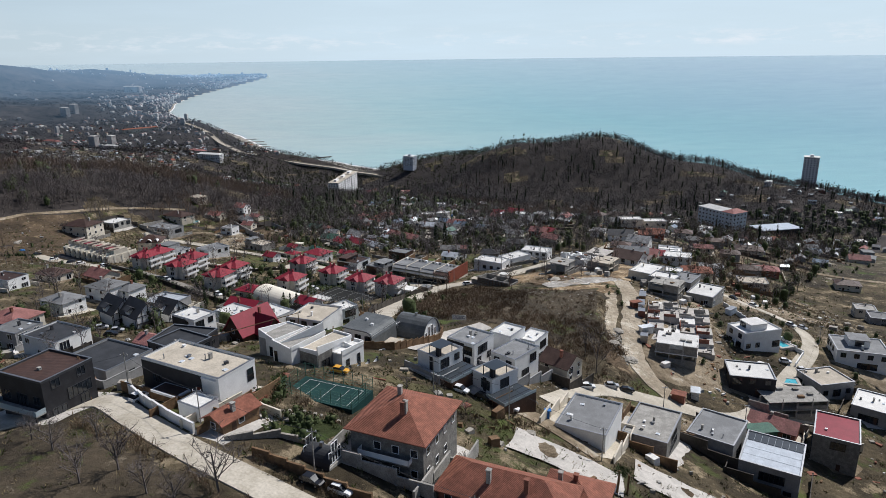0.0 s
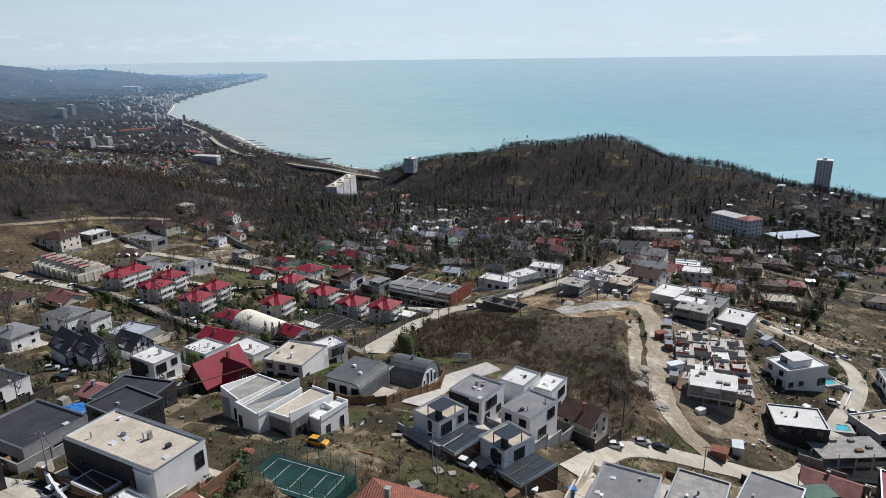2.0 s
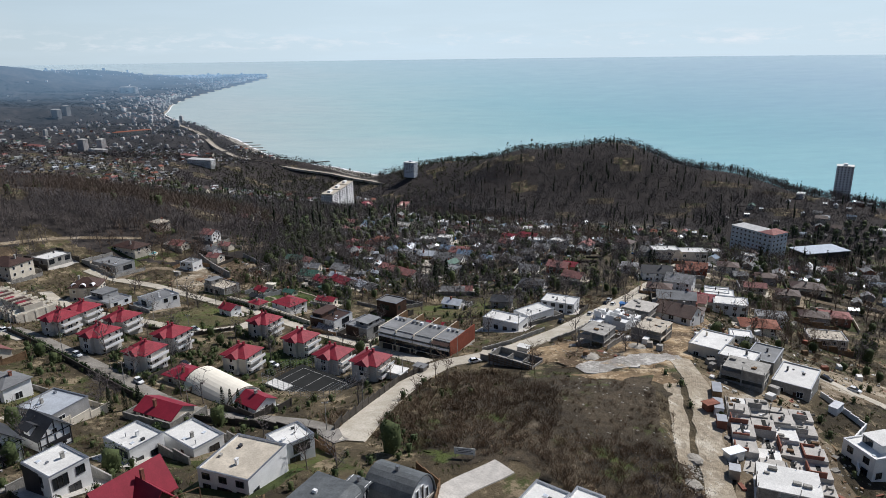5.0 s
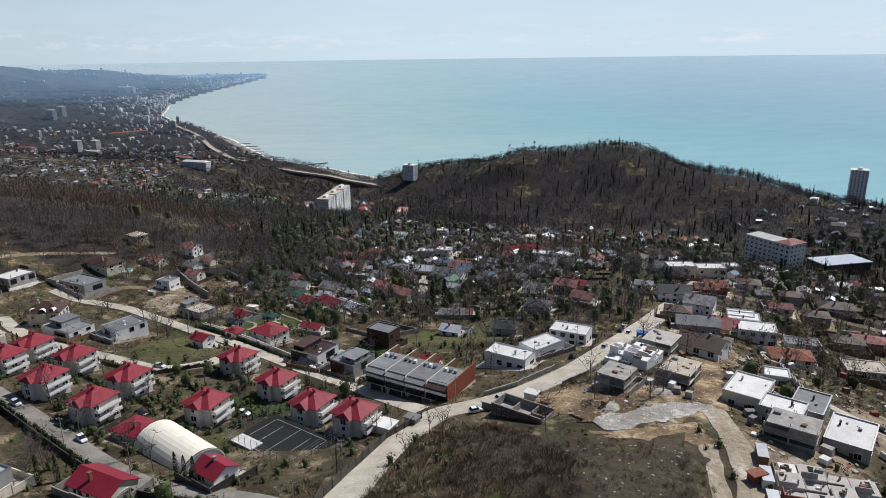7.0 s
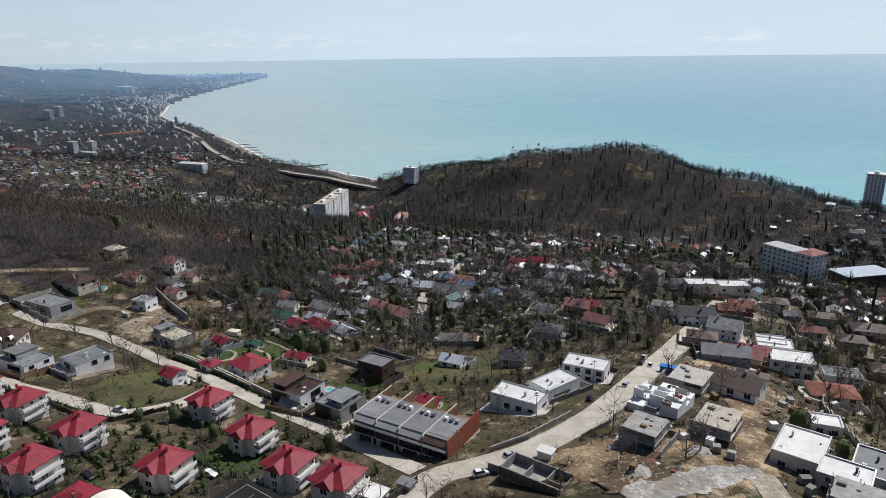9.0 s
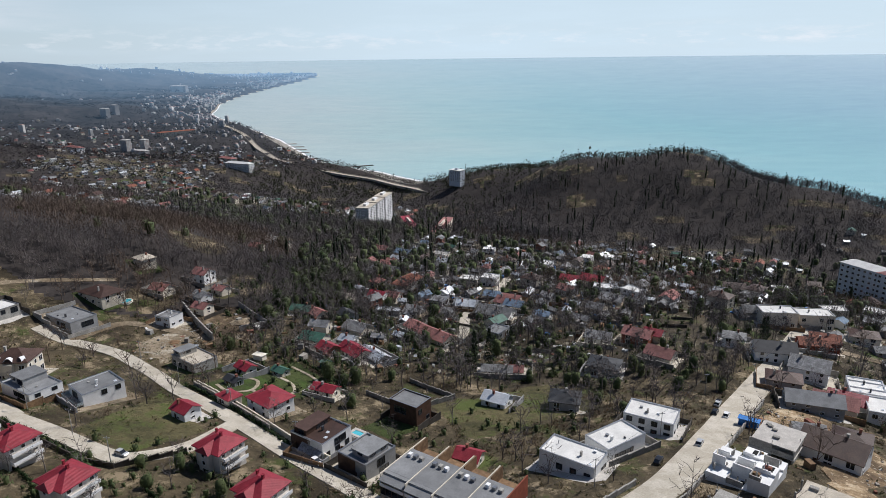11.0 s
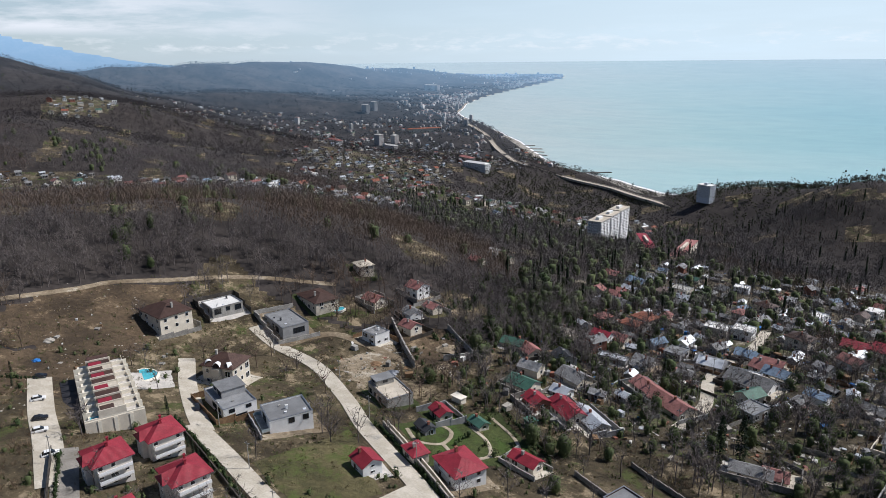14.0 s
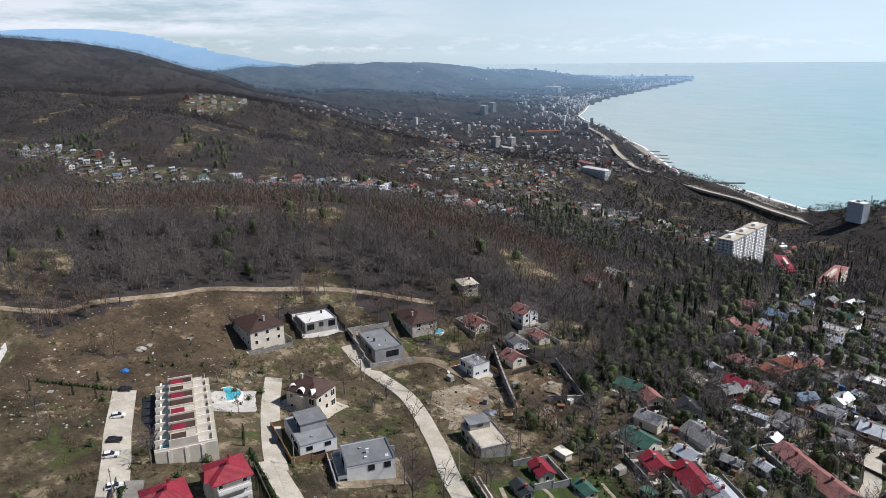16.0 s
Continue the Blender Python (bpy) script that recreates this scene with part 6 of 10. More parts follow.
def rounded_house():
    x, y, w, d, h = -21.6, 172.0, 9.5, 11.5, 5.8
    ob = thing("house", x, y, -28, "grey house with rounded metal eaves", "house", "", 8)
    lo = low_point(x, y, w, d, -28) - 0.8
    part("wall", boxes((-w / 2, w / 2, -d / 2, d / 2, lo, h - 1.2)), "white", ob)
    bm = bmesh.new()
    outer = [(-w / 2 - 0.3, h - 0.35), (-w / 2 - 0.3, h - 0.05), (w / 2 - 1.8, h - 0.05), (w / 2 - 0.8, h - 0.3), (w / 2 - 0.1, h - 1.0), (w / 2 + 0.25, h - 2.0), (w / 2 + 0.35, -2.5)]
    inner = [(w / 2 + 0.1, -2.5), (w / 2 + 0.02, h - 2.0), (w / 2 - 0.3, h - 1.2), (w / 2 - 0.9, h - 0.6), (w / 2 - 1.8, h - 0.35)]
    prof = outer + inner
    a = [bm.verts.new((px, -d / 2 - 0.4, pz)) for px, pz in prof]
    c = [bm.verts.new((px, d / 2 + 0.4, pz)) for px, pz in prof]
    for i in range(len(prof)):
        j = (i + 1) % len(prof)
        bm.faces.new((a[i], a[j], c[j], c[i]))
    for r in (a, c):
        bm.faces.new((r[0], r[1], r[2], r[11]))
        for i in range(2, 6):
            bm.faces.new((r[i], r[i + 1], r[12 - i], r[13 - i]))
    bmesh.ops.recalc_face_normals(bm, faces=bm.faces[:])
    part("roof", bm, "roof_steel", ob, "grey metal roof that curves down one side")
    part("side_annex", boxes((w / 2 + 0.4, w / 2 + 4.2, -3.5, 2.5, -4, 0.8), (w / 2 + 0.36, w / 2 + 4.6, -3.9, 2.9, 0.8, 1.1)), "roof_tan", ob, "tan-roofed side annex")
    part("gable", boxes((-w / 2 + 0.3, w / 2 - 0.3, -d / 2 - 0.02, -d / 2 + 0.2, h - 1.3, h - 0.4)), "white", ob)
    for u in (-3.3, 0, 3.3):
        piece("window", window_mesh(1.9, 2.0, "darktrim"), ob, pose(u, -d / 2, 2.2))
    for u, q in ((-1.5, 1.0), (2.0, -1.5)):
        part("roof_vent", boxes((u - 0.4, u + 0.4, q - 0.3, q + 0.3, h - 0.1, h + 0.5)), "trim", ob)


rounded_house()


def terrace_row():
    """Four joined houses: glazed fronts over garages, sheet awnings, flat grey roofs, brown rear party walls and a rust-red end wall."""
    x, y, w, d, h = -8.5, 304, 31, 12, 8.2
    rot = -29.6
    ob = thing("row_of_houses", x, y, rot, "row of four joined houses with grey roofs and a rust-red end", "terrace", "", 16)
    lo = low_point(x, y, w, 20, rot) - 0.8
    part("wall", boxes((-w / 2, w / 2, -d / 2, d / 2, lo, h - 0.5)), "cream", ob)
    part("end_wall", boxes((w / 2 + 0.005, w / 2 + 0.3, -d / 2 - 1.4, d / 2 + 5.5, 2.6, h + 0.5)), "rustwall", ob, "rust-red rendered end wall")
    part("end_base", boxes((w / 2 + 0.005, w / 2 + 0.28, -d / 2 - 1.4, d / 2 + 5.5, lo, 2.6)), "cream", ob)
    u = w / 4
    for i in range(4):
        x0 = -w / 2 + i * u
        part("roof", boxes((x0 + 0.15, x0 + u - 0.15, -d / 2, d / 2, h - 0.5, h - 0.3)), "roof_grey", ob)
        part("party_wall", boxes((x0 - 0.12, x0 + 0.12, -d / 2 - 1.2, d / 2 + 6, lo, h - 0.1)), "cream", ob)
        part("rear_wall", boxes((x0 + 0.12, x0 + u - 0.12, d / 2 + 0.005, d / 2 + 5.5, lo, h - 3.2)), "wood", ob)
        part("rear_screen", boxes((x0 + 0.5, x0 + 0.8, d / 2 + 0.3, d / 2 + 6, h - 3.2, h + 0.1)), "wood", ob, "brown rear party screen")
        bm = bmesh.new()
        solid(bm, [(x0 + 0.2, -d / 2 - 2.2, h - 1.3), (x0 + u - 0.2, -d / 2 - 2.2, h - 1.3), (x0 + u - 0.2, -d / 2 + 1.2, h - 0.25), (x0 + 0.2, -d / 2 + 1.2, h - 0.25), (x0 + 0.2, -d / 2 - 2.2, h - 1.4), (x0 + u - 0.2, -d / 2 - 2.2, h - 1.4), (x0 + u - 0.2, -d / 2 + 1.2, h - 0.35), (x0 + 0.2, -d / 2 + 1.2, h - 0.35)],
              [(0, 1, 2, 3), (7, 6, 5, 4), (0, 4, 5, 1), (1, 5, 6, 2), (3, 7, 4, 0), (2, 6, 7, 3)])
        part("awning", bm, "roof_grey" if i < 3 else "roof_brown", ob)
        part("balcony", boxes((x0 + 0.15, x0 + u - 0.15, -d / 2 - 1.8, -d / 2 - 0.005, 2.5, 2.7)), "cream", ob)
        part("balcony", boxes((x0 + 0.15, x0 + u - 0.15, -d / 2 - 1.8, -d / 2 - 0.005, 4.9, 5.1)), "cream", ob)
        part("rail", boxes((x0 + 0.15, x0 + u - 0.15, -d / 2 - 1.8, -d / 2 - 1.72, 5.1, 5.9)), "trim", ob)
        part("glazing", boxes((x0 + 0.3, x0 + u - 0.3, -d / 2 - 1.7, -d / 2 - 1.62, 2.75, 4.85)), "glass", ob, "dark glazed front")
        for q in range(3):
            part("mullion", boxes((x0 + u * (q + 1) / 4 - 0.05, x0 + u * (q + 1) / 4 + 0.05, -d / 2 - 1.78, -d / 2 - 1.7, 2.75, 4.85)), "brown", ob)
        part("garage_door", boxes((x0 + 0.9, x0 + u - 0.9, -d / 2 - 0.1, -d / 2 - 0.005, lo + 0.5, 2.2)), "darktrim", ob)
        for q in (0.15, 0.85):
            part("post", boxes((x0 + u * q - 0.15, x0 + u * q + 0.15, -d / 2 - 1.8, -d / 2 - 1.5, lo, 2.5)), "cream", ob)
        for q in range(3):
            part("roof_unit", boxes((x0 + 1.2 + q * 1.8, x0 + 2.2 + q * 1.8, 2.5, 3.6, h - 0.3, h + 0.6)), ("trim", "metal", "concrete")[(q + i) % 3], ob)
    part("side_annex", boxes((w / 2 + 0.31, w / 2 + 5, -d / 2 + 3, d / 2 + 2, lo, 1.6)), "wood", ob)
    part("annex_roof", boxes((w / 2 + 0.31, w / 2 + 5.2, -d / 2 + 2.8, d / 2 + 2.2, 1.6, 1.8)), "roof_grey", ob)


terrace_row()


def stepped_hotel():
    """A long three-storey block whose top steps in strips of maroon deck, cream wall and terrace."""
    x, y, w, d, h = -183.4, 333.5, 13.5, 43, 8.6
    ob = thing("apartment_row", x, y, 57.7, "long cream apartment row with maroon roof strips and terraces", "apartments", "", 10)
    TAKEN.extend([(x - 14, y - 9, 10), (x + 14, y + 9, 10)])
    lo = low_point(x, y, w, d, 57.7) - 0.8
    part("wall", boxes((-w / 2, w / 2, -d / 2, d / 2, lo, h - 2.8)), "cream", ob)
    n = 9
    for i in range(n):
        y0 = -d / 2 + d * i / n
        y1 = y0 + d / n
        part("upper_wall", boxes((-w / 2 + 3.2, w / 2 - 4.2, y0 + 0.12, y1 - 0.12, h - 2.8, h)), "cream", ob)
        part("roof", boxes((-w / 2 + 3.0, w / 2 - 4.0, y0 + 0.12, y1 - 0.12, h, h + 0.15)), "roof_brown" if i % 3 else "roof_tan", ob)
        part("party_wall", boxes((-w / 2 - 1.2, w / 2 + 1.2, y0 - 0.14, y0 + 0.14, lo, h - 1.4)), "tent", ob)
        part("party_top", boxes((-w / 2 + 2.6, w / 2 - 3.6, y0 - 0.14, y0 + 0.14, h - 1.4, h + 0.7)), "cream", ob)
        part("terrace", boxes((w / 2 - 3.9, w / 2, y0 + 0.2, y1 - 0.2, h - 2.8, h - 2.66)), "paving", ob)
        part("terrace", boxes((-w / 2, -w / 2 + 3.1, y0 + 0.2, y1 - 0.2, h - 2.8, h - 2.66)), "tent", ob)
        part("rail", boxes((w / 2 + 0.02, w / 2 + 0.12, y0 + 0.2, y1 - 0.2, h - 2.8, h - 1.7)), "cream", ob)
        for z in (0.4, 3.2):
            piece("window", window_mesh(2.4, 2.0, "trim"), ob, pose(w / 2, (y0 + y1) / 2, z, 0, 0, 90))
            piece("window", window_mesh(2.4, 2.0, "trim"), ob, pose(-w / 2, (y0 + y1) / 2, z, 0, 0, -90))
    part("end_wall", boxes((-w / 2 - 1.2, w / 2 + 1.2, -d / 2 - 0.35, -d / 2 - 0.145, lo, h - 2.0)), "cream", ob)
    for u in (-4.2, 0.0, 4.2):
        part("pilaster", boxes((u - 0.5, u + 0.5, -d / 2 - 0.5, -d / 2 - 0.352, lo, h - 2.3)), "tent", ob)
    for i in range(n):
        y0, y1 = -d / 2 + d * i / n, -d / 2 + d * (i + 1) / n
        part("carport_roof", boxes((-w / 2 - 5.6, -w / 2 - 1.3, y0 + 0.1, y1 - 0.1, 1.9, 2.05)), "black", ob, "black carport roof")
        for u in (-5.4, -1.6):
            part("carport_post", boxes((-w / 2 + u - 0.08, -w / 2 + u + 0.08, y0 + 0.2, y0 + 0.36, lo, 1.9)), "darktrim", ob)
        part("roof_panel", boxes((-w / 2 + 3.3, w / 2 - 6.5, y0 + 0.9, y1 - 0.9, h + 0.15, h + 0.25)), "roof_crimson" if i % 2 else "roof_brown", ob, "maroon roof deck")
    part("tarpaulin", boxes((-w / 2 + 0.4, -w / 2 + 3.0, -d / 2 + 0.5, -d / 2 + 3.6, h - 2.64, h - 2.5)), "pool", ob, "turquoise tarpaulin on a terrace")


stepped_hotel()


def arched_house():
    x, y = -173.5, 374.6
    ob = pitched_house(x, y, 12.7, 10.5, 8, 7.5, "cream house with a brown roof and white arched dormers", "cream", "roof_brown", 3.4, True, 2, 61, over=0.8)
    for s in (-1, 0, 1):
        m = part("dormer_arch", vault(1.6, 1.7, 2.2), "trim", ob, "white arched dormer")
        m.matrix_basis = pose(s * 4.2, -5.0 + abs(s) * 1.0, 7.0, 0, 0, 90 - s * 40)
    part("turret", boxes((-1.6, 1.6, -6.6, -5.26, -2, 7.0)), "cream", ob)


arched_house()


def block_building(x, y, w, d, rot, h, label, wall, roof, storeys, bays_w, bays_d, category="apartment block", z=None, frame_mat="trim", balconies=False, flat=True):
    """A large block with rows of windows on all four sides."""
    ob = thing("building", x, y, rot, label, category, "", math.hypot(w, d) / 2, z)
    part("wall", boxes((-w / 2, w / 2, -d / 2, d / 2, -8, h)), wall, ob)
    part("roof", boxes((-w / 2 - 0.5, w / 2 + 0.5, -d / 2 - 0.5, d / 2 + 0.5, h, h + 0.6)) if flat else hip_roof(w, d, h + 0.2, 3.0, 0.6), roof, ob)
    if flat and category != "hall":
        part("roof_house", boxes((-w * 0.12, w * 0.12, -d * 0.2, d * 0.2, h + 0.6, h + 3.2)), wall, ob)
    sh = h / storeys
    frames, panes = bmesh.new(), bmesh.new()
    for side, bays, run in (("f", bays_w, w), ("b", bays_w, w), ("r", bays_d, d), ("l", bays_d, d)):
        if side == "b" and bays > 4:
            continue
        ww, wh = min(1.9, run / bays * 0.55), min(1.6, sh - 1.3)
        turn = {"f": pose(0, -d / 2, 0), "b": pose(0, d / 2, 0, 0, 0, 180), "r": pose(w / 2, 0, 0, 0, 0, 90), "l": pose(-w / 2, 0, 0, 0, 0, -90)}[side]
        row = [(-run / 2 + run * (i + 0.5) / bays, s * sh + 0.8) for s in range(storeys) for i in range(bays)]
        for bm, q in ((frames, 0.1), (panes, 0.0)):
            piece_bm = boxes(*[(u - ww / 2 - q, u + ww / 2 + q, -0.09 + q * 0.3, 0.1, z0 - q, z0 + wh + q) for u, z0 in row])
            piece_bm.transform(turn)
            me = bpy.data.meshes.new("side")
            piece_bm.to_mesh(me)
            piece_bm.free()
            bm.from_mesh(me)
            bpy.data.meshes.remove(me)
        if balconies and side in "fr":
            for s in range(1, storeys):
                for i in range(0, bays, 2):
                    u = -run / 2 + run * (i + 0.5) / bays
                    m = pose(u, -d / 2 - 0.6, s * sh) if side == "f" else pose(w / 2 + 0.6, u, s * sh, 0, 0, 90)
                    part("balcony", boxes((-run / bays * 0.42, run / bays * 0.42, -0.6, 0.595, 0, 0.9)), "trim", ob).matrix_basis = m
    tagged(part("window_frames", frames, frame_mat, ob), kind="stuff")
    tagged(part("window_panes", panes, "glass", ob), kind="stuff")
    return ob


block_building(279, 653, 39, 14, -62, 30, "tall pale blue-grey block with a white roof", "palepanel", "roof_white", 8, 9, 3, z=70, flat=False)
block_building(289, 640, 20, 14, 28, 30, "side wing of the pale block with a brown-edged roof", "palepanel", "roof_pink", 8, 4, 3, z=70, flat=False)
block_building(335, 645, 44, 22, 12, 20, "dark glazed hall with a pale sloping roof", "black", "palepanel", 3, 6, 3, "hall", z=62, frame_mat="darktrim")
block_building(541, 966, 20, 16, -28, 58, "slim white tower block of many floors", "white", "roof_white", 18, 5, 3, z=45)
block_building(-66, 1268, 22, 14, -30, 19, "pale hotel block above the trees", "palepanel", "roof_white", 8, 6, 3, "hotel", z=48)
block_building(-153, 922, 15, 27, -10, 37, "white apartment block with stacked balconies", "white", "roof_tan", 12, 4, 6, z=46, balconies=True)
block_building(-147.5, 949.5, 15, 27, -10, 38, "white apartment block with stacked balconies", "white", "roof_tan", 12, 4, 6, z=46, balconies=True)
block_building(-142, 977, 15, 27, -10, 39, "white apartment block with stacked balconies", "white", "roof_tan", 12, 4, 6, z=46, balconies=True)
block_building(-61, 899, 11, 74, -8, 10, "long cream block with a red roof", "cream", "roof_pink", 3, 3, 8, z=56)
block_building(-103, 930, 10, 58, 19, 10, "long block with a red metal roof", "cream", "roof_red", 3, 3, 7, z=52)

# ---- the villas with raspberry roofs ----
def villa(x, y, rot, seed=1):
    """A white three-level villa: hipped raspberry roof with a cross gable, balconies, chimney."""
    rng = random.Random(seed)
    w, d, h = 9.5, 8.8, 6.8
    ob = thing("villa", x, y, rot, "white villa with a raspberry-red hipped metal roof", "house", "red-roofed villas", 7.5)
    lo = low_point(x, y, w, d, rot) - 0.6
    part("wall", boxes((-w / 2, w / 2, -d / 2, d / 2, lo, h)), "villa", ob)
    part("roof", hip_roof(w, d, h + 0.1, 2.5, 0.7, 0.7), "roof_red", ob)
    part("bay_wall", boxes((-2.1, 2.1, -d / 2 - 1.3, -d / 2 - 0.005, lo, h)), "villa", ob)
    bm = bmesh.new()
    solid(bm, [(-2.7, -d / 2 - 1.9, h - 0.1), (2.7, -d / 2 - 1.9, h - 0.1), (0, -d / 2 - 0.9, h + 1.5), (0, 0.2, h + 2.0), (-2.7, -d / 2 + 1.0, h + 0.1), (2.7, -d / 2 + 1.0, h + 0.1)], [(0, 1, 2), (1, 5, 3, 2), (4, 0, 2, 3), (0, 4, 5, 1), (3, 5, 4)])
    part("bay_roof", bm, "roof_red", ob)
    part("chimney", boxes((0.7, 1.3, -0.3, 0.3, h + 1.5, h + 3.4), (0.6, 1.4, -0.4, 0.4, h + 3.4, h + 3.55)), "roof_red", ob)
    part("chimney", boxes((-2.3, -1.8, 0.8, 1.3, h + 1.0, h + 2.9), (-2.4, -1.7, 0.7, 1.4, h + 2.9, h + 3.05)), "roof_red", ob)
    for z in (2.3, 4.7):
        part("balcony", boxes((w / 2 + 0.005, w / 2 + 1.7, -d / 2 + 0.6, d / 2 - 0.4, z - 0.2, z)), "villa", ob)
        part("rail", boxes((w / 2 + 1.62, w / 2 + 1.7, -d / 2 + 0.6, d / 2 - 0.4, z + 0.12, z + 0.95), (w / 2 + 0.005, w / 2 + 1.62, -d / 2 + 0.6, -d / 2 + 0.68, z + 0.12, z + 0.95)), "trim", ob)
    part("soffit", boxes((-w / 2 - 0.65, w / 2 + 0.65, -d / 2 - 0.65, d / 2 + 0.65, h - 0.2, h - 0.1)), "trim", ob)
    windows(ob, w, d, 0, 3, 2.3, rng, 1.0, 1.2, 2.4, sides="rbl", sill=0.7)
    windows(ob, 4.2, d + 2.6, 0, 3, 2.3, rng, 1.1, 1.2, 2.0, sides="f", sill=0.7)
    return ob


for i, (x, y) in enumerate(((-144, 303), (-145, 320), (-123.5, 308), (-121, 287), (-99, 294), (-99.5, 274), (-69, 279), (-72.5, 319), (-54, 300), (-38.5, 281), (-24.5, 272))):
    villa(x, y, -27 if i in (7, 8, 9, 10) else -22, i)


# ---- smaller houses of the slope and the valley ----
WORDS = {"white": "white-rendered", "cream": "cream-rendered", "grey": "grey-rendered", "brick": "red brick", "rustwall": "pinkish-red", "concrete": "bare concrete", "block": "raw blockwork",
         "roof_pink": "faded red sheet roof", "roof_slate": "weathered grey sheet roof", "roof_green": "green metal roof", "roof_red": "raspberry-red metal roof", "roof_clay": "terracotta tiled roof",
         "sheet": "bright galvanised roof", "roof_blue": "blue sheet roof", "concrete_": "flat concrete roof", "roof_white": "pale flat roof", "roof_tan": "sandy flat roof", "roof_grey": "grey bitumen roof",
         "roof_dark": "black roof", "roof_brown": "brown metal-tiled roof", "roof_crimson": "crimson metal roof"}


def cottage(x, y, w, d, rot, h, wall, roof, style, seed=None):
    """style: g gabled, h hipped, f flat."""
    seed = int(abs(x * 7 + y * 3)) if seed is None else seed
    label = "%s house under a %s" % (WORDS[wall], WORDS["concrete_" if roof == "concrete" else roof])
    storeys = 1 if h < 4.6 else 2
    if style == "f":
        return flat_house(x, y, w, d, rot, h, label, wall, roof, storeys, seed=seed, clutter=2, frame_mat="trim", group="houses of the slope")
    return pitched_house(x, y, w, d, rot, h * (0.72 if style == "g" else 0.8), label, wall, roof, d * (0.26 if style == "g" else 0.2), style == "h", storeys, seed, group="houses of the slope", over=0.5, gap=3.9)


cottage(-154.9, 491.7, 9, 9, -20, 7, "white", "roof_pink", "g")
cottage(-145.4, 467.4, 8, 7, -30, 5, "white", "roof_slate", "g")
cottage(-141.3, 481.0, 8, 6, -25, 4, "cream", "roof_pink", "g")
cottage(-94.8, 469.3, 10, 7, -10, 4, "cream", "roof_green", "g")
cottage(-86.0, 465.8, 9, 7, -40, 4, "cream", "roof_pink", "g")
cottage(-63.0, 506.8, 9, 8, -20, 5, "white", "roof_red", "g")
cottage(-55.1, 510.5, 8, 8, -20, 4, "cream", "roof_pink", "g")
cottage(-49.2, 550.4, 11, 10, -30, 5, "cream", "roof_clay", "h")
cottage(-53.0, 482.4, 13, 5, -10, 3, "grey", "sheet", "f")
cottage(-77.2, 429.3, 11, 8, -20, 4, "cream", "roof_green", "g")
cottage(-62.0, 448.6, 12, 9, -30, 4, "cream", "roof_slate", "g")
cottage(-62.8, 432.7, 7, 6, -20, 3, "white", "sheet", "g")
cottage(-56.6, 416.8, 14, 8, -45, 4, "cream", "roof_red", "g")
cottage(-68.2, 417.4, 8, 7, -40, 4, "brick", "roof_red", "g")
cottage(-33.8, 455.7, 14, 8, -45, 4, "cream", "roof_pink", "g")
cottage(-24.1, 445.2, 16, 9, -40, 4, "cream", "roof_pink", "g")
cottage(-48.1, 415.7, 14, 7, -45, 3, "grey", "sheet", "g")
cottage(-40.1, 489.1, 9, 7, -20, 3, "grey", "roof_slate", "g")
cottage(-67.9, 646.7, 14, 9, -30, 5, "cream", "roof_blue", "g")
cottage(-68.2, 615.7, 10, 8, -30, 5, "white", "sheet", "g")
cottage(-70.9, 589.9, 12, 9, -30, 5, "cream", "roof_pink", "g")
cottage(-66.9, 574.4, 10, 8, -30, 5, "grey", "roof_slate", "g")
cottage(-86.7, 656.7, 10, 8, -20, 5, "cream", "roof_pink", "g")
cottage(-39.3, 637.3, 12, 9, -20, 7, "cream", "concrete", "f")
cottage(-13.7, 554.0, 12, 9, -15, 5, "cream", "roof_white", "f")
cottage(-1.3, 554.1, 10, 9, -15, 6, "white", "roof_white", "f")
cottage(-3.8, 692.4, 10, 7, -10, 5, "white", "roof_white", "f")
cottage(-12.9, 501.0, 13, 9, -20, 4, "grey", "roof_slate", "g")
cottage(2.9, 485.1, 18, 12, -25, 4, "white", "roof_slate", "g")
cottage(12.7, 498.7, 10, 8, -25, 4, "cream", "roof_blue", "g")
cottage(1.0, 519.5, 9, 7, -25, 4, "cream", "roof_blue", "g")
cottage(9.0, 502.1, 12, 9, -30, 5, "cream", "roof_pink", "g")
cottage(-71.4, 467.7, 9, 8, -50, 4, "grey", "roof_dark", "g")
cottage(-79.6, 502.9, 6, 5, -20, 3, "cream", "roof_tan", "g")
cottage(-163.6, 625.8, 9, 7, -20, 5, "white", "roof_white", "g")
cottage(-156.1, 574.3, 8, 7, -20, 4, "cream", "roof_pink", "g")
cottage(-150.2, 612.3, 8, 7, -20, 4, "cream", "roof_green", "g")
cottage(-186.7, 491.1, 10, 8, -35, 6, "cream", "roof_tan", "h")
cottage(-166.4, 468.2, 10, 8, -20, 4, "cream", "roof_pink", "g")
cottage(-186.8, 449.9, 18, 12, -25, 5, "cream", "roof_brown", "h")
cottage(-147.9, 438.0, 9, 8, -20, 5, "white", "roof_slate", "f")
cottage(-223.2, 393.2, 18, 14, -15, 8, "cream", "roof_brown", "h")
cottage(-92.3, 376.0, 6, 4, -30, 3, "grey", "roof_dark", "g")
cottage(-79.4, 389.6, 6, 4, -30, 3, "cream", "roof_green", "g")
cottage(-92.9, 388.9, 7, 5, -35, 4, "cream", "roof_red", "g")
cottage(-57.7, 373.6, 9, 5, -20, 4, "cream", "roof_red", "g")
cottage(-86.5, 358.2, 7, 5, -35, 4, "cream", "roof_red", "h")
cottage(-71.7, 356.6, 12, 10, -35, 6, "white", "roof_red", "h")
